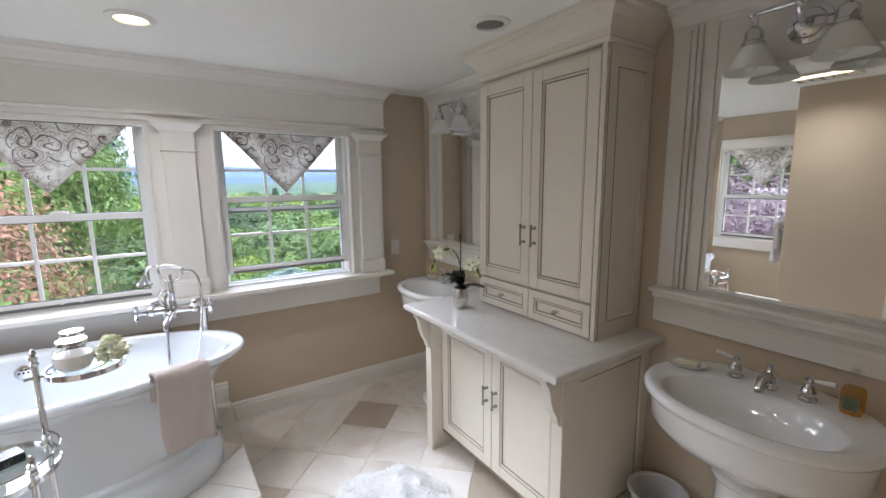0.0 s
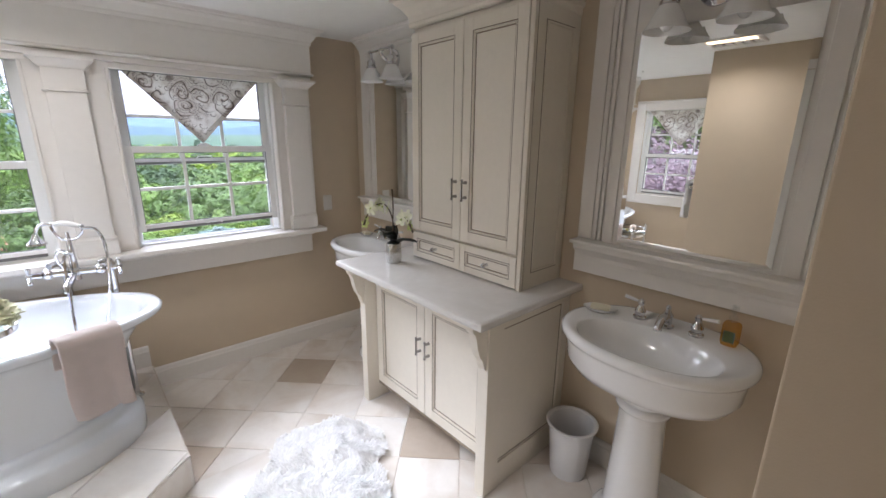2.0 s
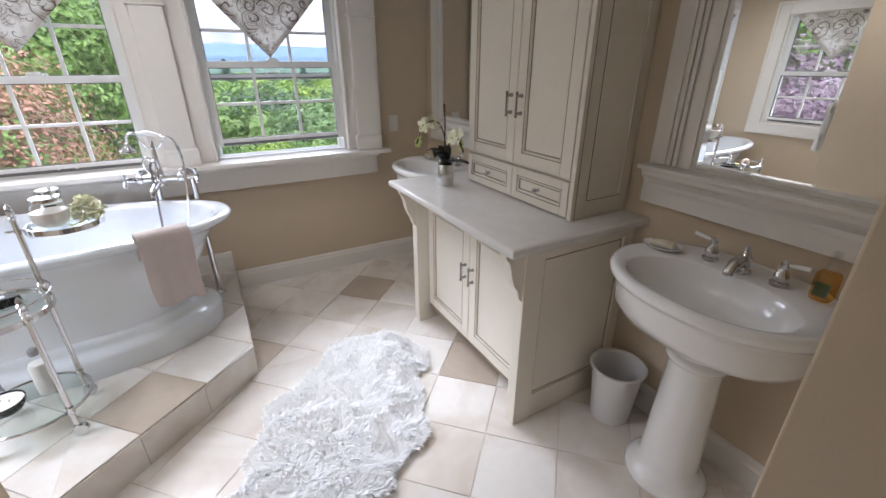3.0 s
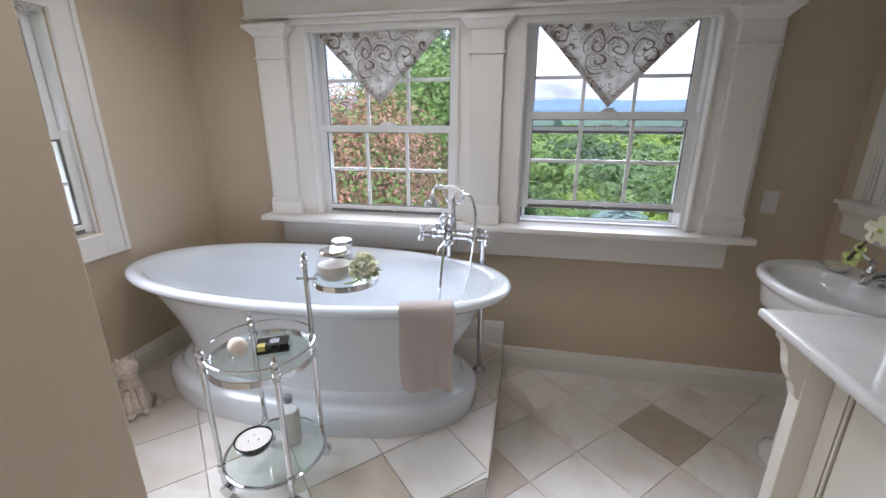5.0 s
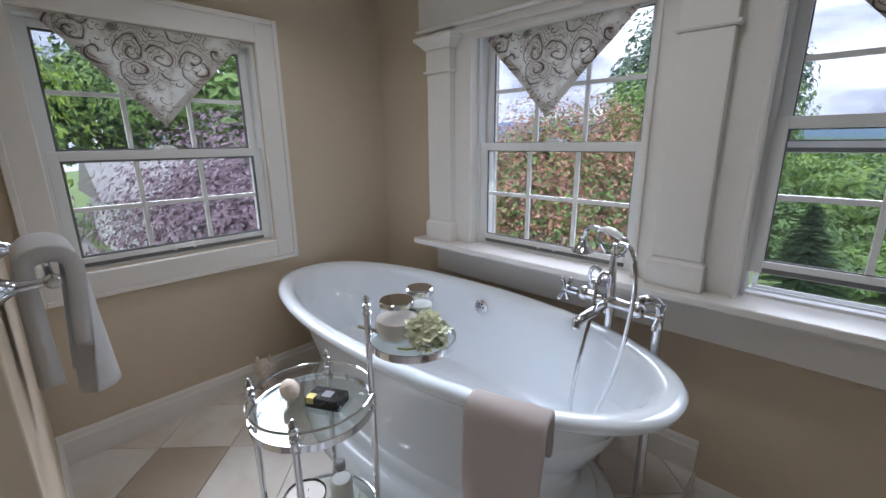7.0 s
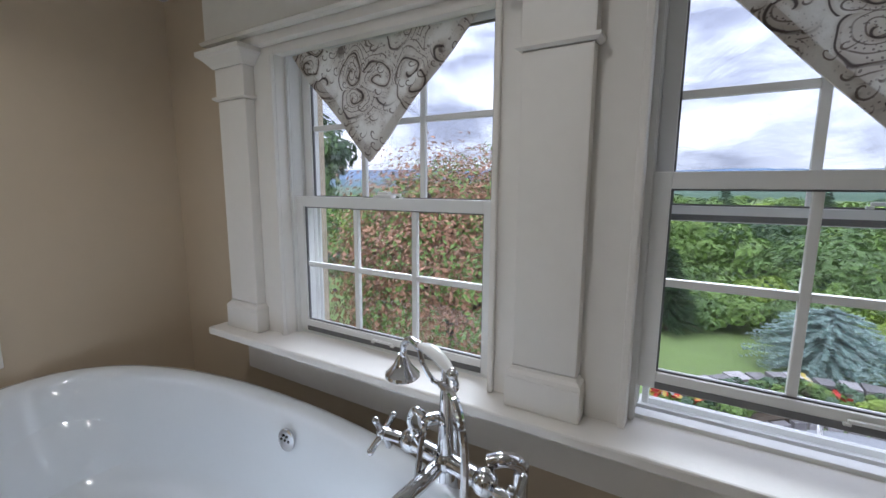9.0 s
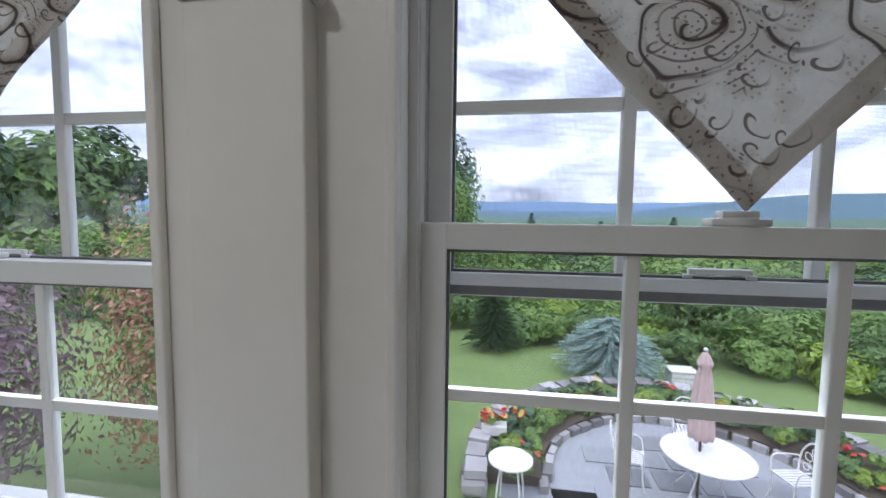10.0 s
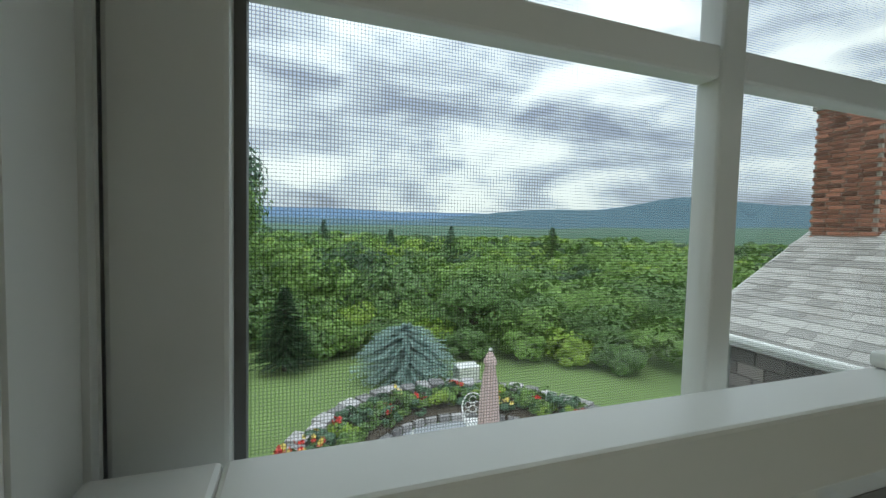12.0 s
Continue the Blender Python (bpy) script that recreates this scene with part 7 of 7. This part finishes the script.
sw = thing("wall_switch", (1.60, WY, 1.05), "white rocker switch plate", "switch")
part("plate", cube(1.535, 1.605, WY - 0.006, WY - 0.0004, 1.02, 1.135, 0.002), TRIM_WHITE, sw); part("rocker", cube(1.556, 1.584, WY - 0.010, WY - 0.0065, 1.045, 1.11, 0.002), TRIM_WHITE, sw)
BZ = 1.165
tr = thing("towel_rail", (-0.62, BXY, BZ), "chrome towel bar on two flared posts fixed to the closet wall", "towel rail")
for px in (-0.60, -1.08):
    bm = BM(); tube(bm, [(px, BXY, BZ), (px, BXY + 0.006, BZ), (px, BXY + 0.014, BZ), (px, BXY + 0.034, BZ), (px, BXY + 0.075, BZ)], [0.030, 0.030, 0.022, 0.012, 0.008], 20)
    ball(bm, (px, BXY + 0.085, BZ), 0.017); tube(bm, [(px, BXY + 0.085, BZ), (px + (0.022 if px > -1 else -0.022), BXY + 0.085, BZ)], [0.013, 0.009], 14)
    part("post", bm, CHROME, tr, smooth=True)
bm = BM(); tube(bm, [(-0.60, BXY + 0.085, BZ), (-1.08, BXY + 0.085, BZ)], 0.008, 10); part("bar", bm, CHROME, tr, smooth=True)
drape("bath_towel", (-0.74, BXY + 0.085, BZ + 0.012), 180, 0.22, 0.30, 0.26, 0.012, "thick white terry towel hung over the chrome bar", 0.024, TOWEL_WHITE, 0.034)


# ---- stone tiles ----
def clip(poly, inside):
    """Cuts a polygon by the half plane a*x + b*y <= c."""
    a, b, c = inside
    out = []
    for i, p in enumerate(poly):
        q = poly[(i + 1) % len(poly)]
        dp, dq = a * p[0] + b * p[1] - c, a * q[0] + b * q[1] - c
        if dp <= 0: out.append(p)
        if dp * dq < 0:
            t_ = dp / (dp - dq); out.append((p[0] + (q[0] - p[0]) * t_, p[1] + (q[1] - p[1]) * t_))
    return out


def tile_piece(poly, z, material, parent):
    """One tile with its own edge, proud of the grout."""
    if len(poly) < 3: return
    ar = abs(sum(p[0] * q[1] - q[0] * p[1] for p, q in zip(poly, poly[1:] + poly[:1]))) / 2
    if ar < 4e-4: return
    bm = BM(); cx_ = sum(p[0] for p in poly) / len(poly); cy_ = sum(p[1] for p in poly) / len(poly)
    sh = lambda k: [(cx_ + (x - cx_) * k, cy_ + (y - cy_) * k) for x, y in poly]
    loft(bm, [[(x, y, z - 0.008) for x, y in poly], [(x, y, z - 0.0012) for x, y in poly], [(x, y, z) for x, y in sh(0.993)]])
    bmesh.ops.recalc_face_normals(bm, faces=bm.faces)
    part("tile", bm, material, parent)


TS = 0.305


def lay(parent, z, limits, x0, x1, y0, y1, org, tans, seed):
    rnd = random.Random(seed)
    n = int(4 / TS)
    for i in range(-n, n):
        for j in range(-n, n):
            g = 0.0016
            a, b = i * TS, j * TS
            sq = [(a + g, b + g), (a + TS - g, b + g), (a + TS - g, b + TS - g), (a + g, b + TS - g)]
            poly = [(org[0] + (u - v_) * 0.70711, org[1] + (u + v_) * 0.70711) for u, v_ in sq]
            if max(p[0] for p in poly) < x0 or min(p[0] for p in poly) > x1 or max(p[1] for p in poly) < y0 or min(p[1] for p in poly) > y1: continue
            for lim in limits:
                poly = clip(poly, lim)
                if not poly: break
            r_ = rnd.random()
            tile_piece(poly, z, TILE_TAN if (i, j) in tans else (TILE_WHITE if r_ < 0.4 else TILE), parent)


def half_plane(p, q):
    """Keeps what is left of the way from p to q."""
    dx, dy = q[0] - p[0], q[1] - p[1]
    return (dy, -dx, dy * p[0] - dx * p[1])


org = (1.13, 2.545)
# the floor beyond the step, then the hall before it
lay(floor, 0, [(-1, 0, -0.312), (1, 0, EX - 0.002), (0, 1, WY - 0.002), (0, -1, -2.165)], 0.31, EX, 2.16, WY, org, {(0, 0), (-3, 1)}, 5)
d_ = half_plane((BXX, 1.587), (0.312, 2.163))
lay(floor, 0, [(-1, 0, -BXX), (1, 0, EX - 0.002), (0, 1, 2.165), (0, -1, -SY - 0.0), (-d_[0], -d_[1], -d_[2])], BXX, EX, SY, 2.17, org, {(0, 0), (-1, -3), (-2, -3), (-5, -2)}, 6)
lay(floor, 0, [(-1, 0, -BXX), (1, 0, SX), (0, 1, SY), (0, -1, -BACK)], BXX, SX, BACK, SY, org, set(), 7)
# the step's top and its risers
PO = (-0.115, 1.763)
lay(step, PZ, [(-1, 0, -LX), (1, 0, BXX), (0, 1, WY), (0, -1, -BXY)], LX, BXX, BXY, WY, PO, {(-4, 0), (-3, 2)}, 8)
lay(step, PZ, [(-1, 0, -BXX), (1, 0, 0.31), (0, 1, WY), d_], BXX, 0.31, 1.5, WY, PO, {(0, 0)}, 9)


def riser(p, q, n_, seed):
    rnd = random.Random(seed)
    P, Q = Vector((*p, 0)), Vector((*q, 0)); d = (Q - P).normalized(); nn = Vector((d.y, -d.x, 0)); L = (Q - P).length
    for k in range(n_):
        a, b = P + d * (L * k / n_ + 0.0015), P + d * (L * (k + 1) / n_ - 0.0015)
        bm = BM(); loft(bm, [[a + nn * o + Vector((0, 0, z)), b + nn * o + Vector((0, 0, z)), b + nn * o2 + Vector((0, 0, z)), a + nn * o2 + Vector((0, 0, z))] for z, o, o2 in ((0.0, 0, 0.007), (PZ - 0.0085, 0, 0.007))])
        bmesh.ops.recalc_face_normals(bm, faces=bm.faces)
        part("tile", bm, TILE, step)


riser((BXX, 1.59), (0.31, 2.165), 3, 1)
riser((0.31, 2.165), (0.31, WY), 3, 2)
riser((BXX, BXY), (BXX, 1.59), 1, 3)
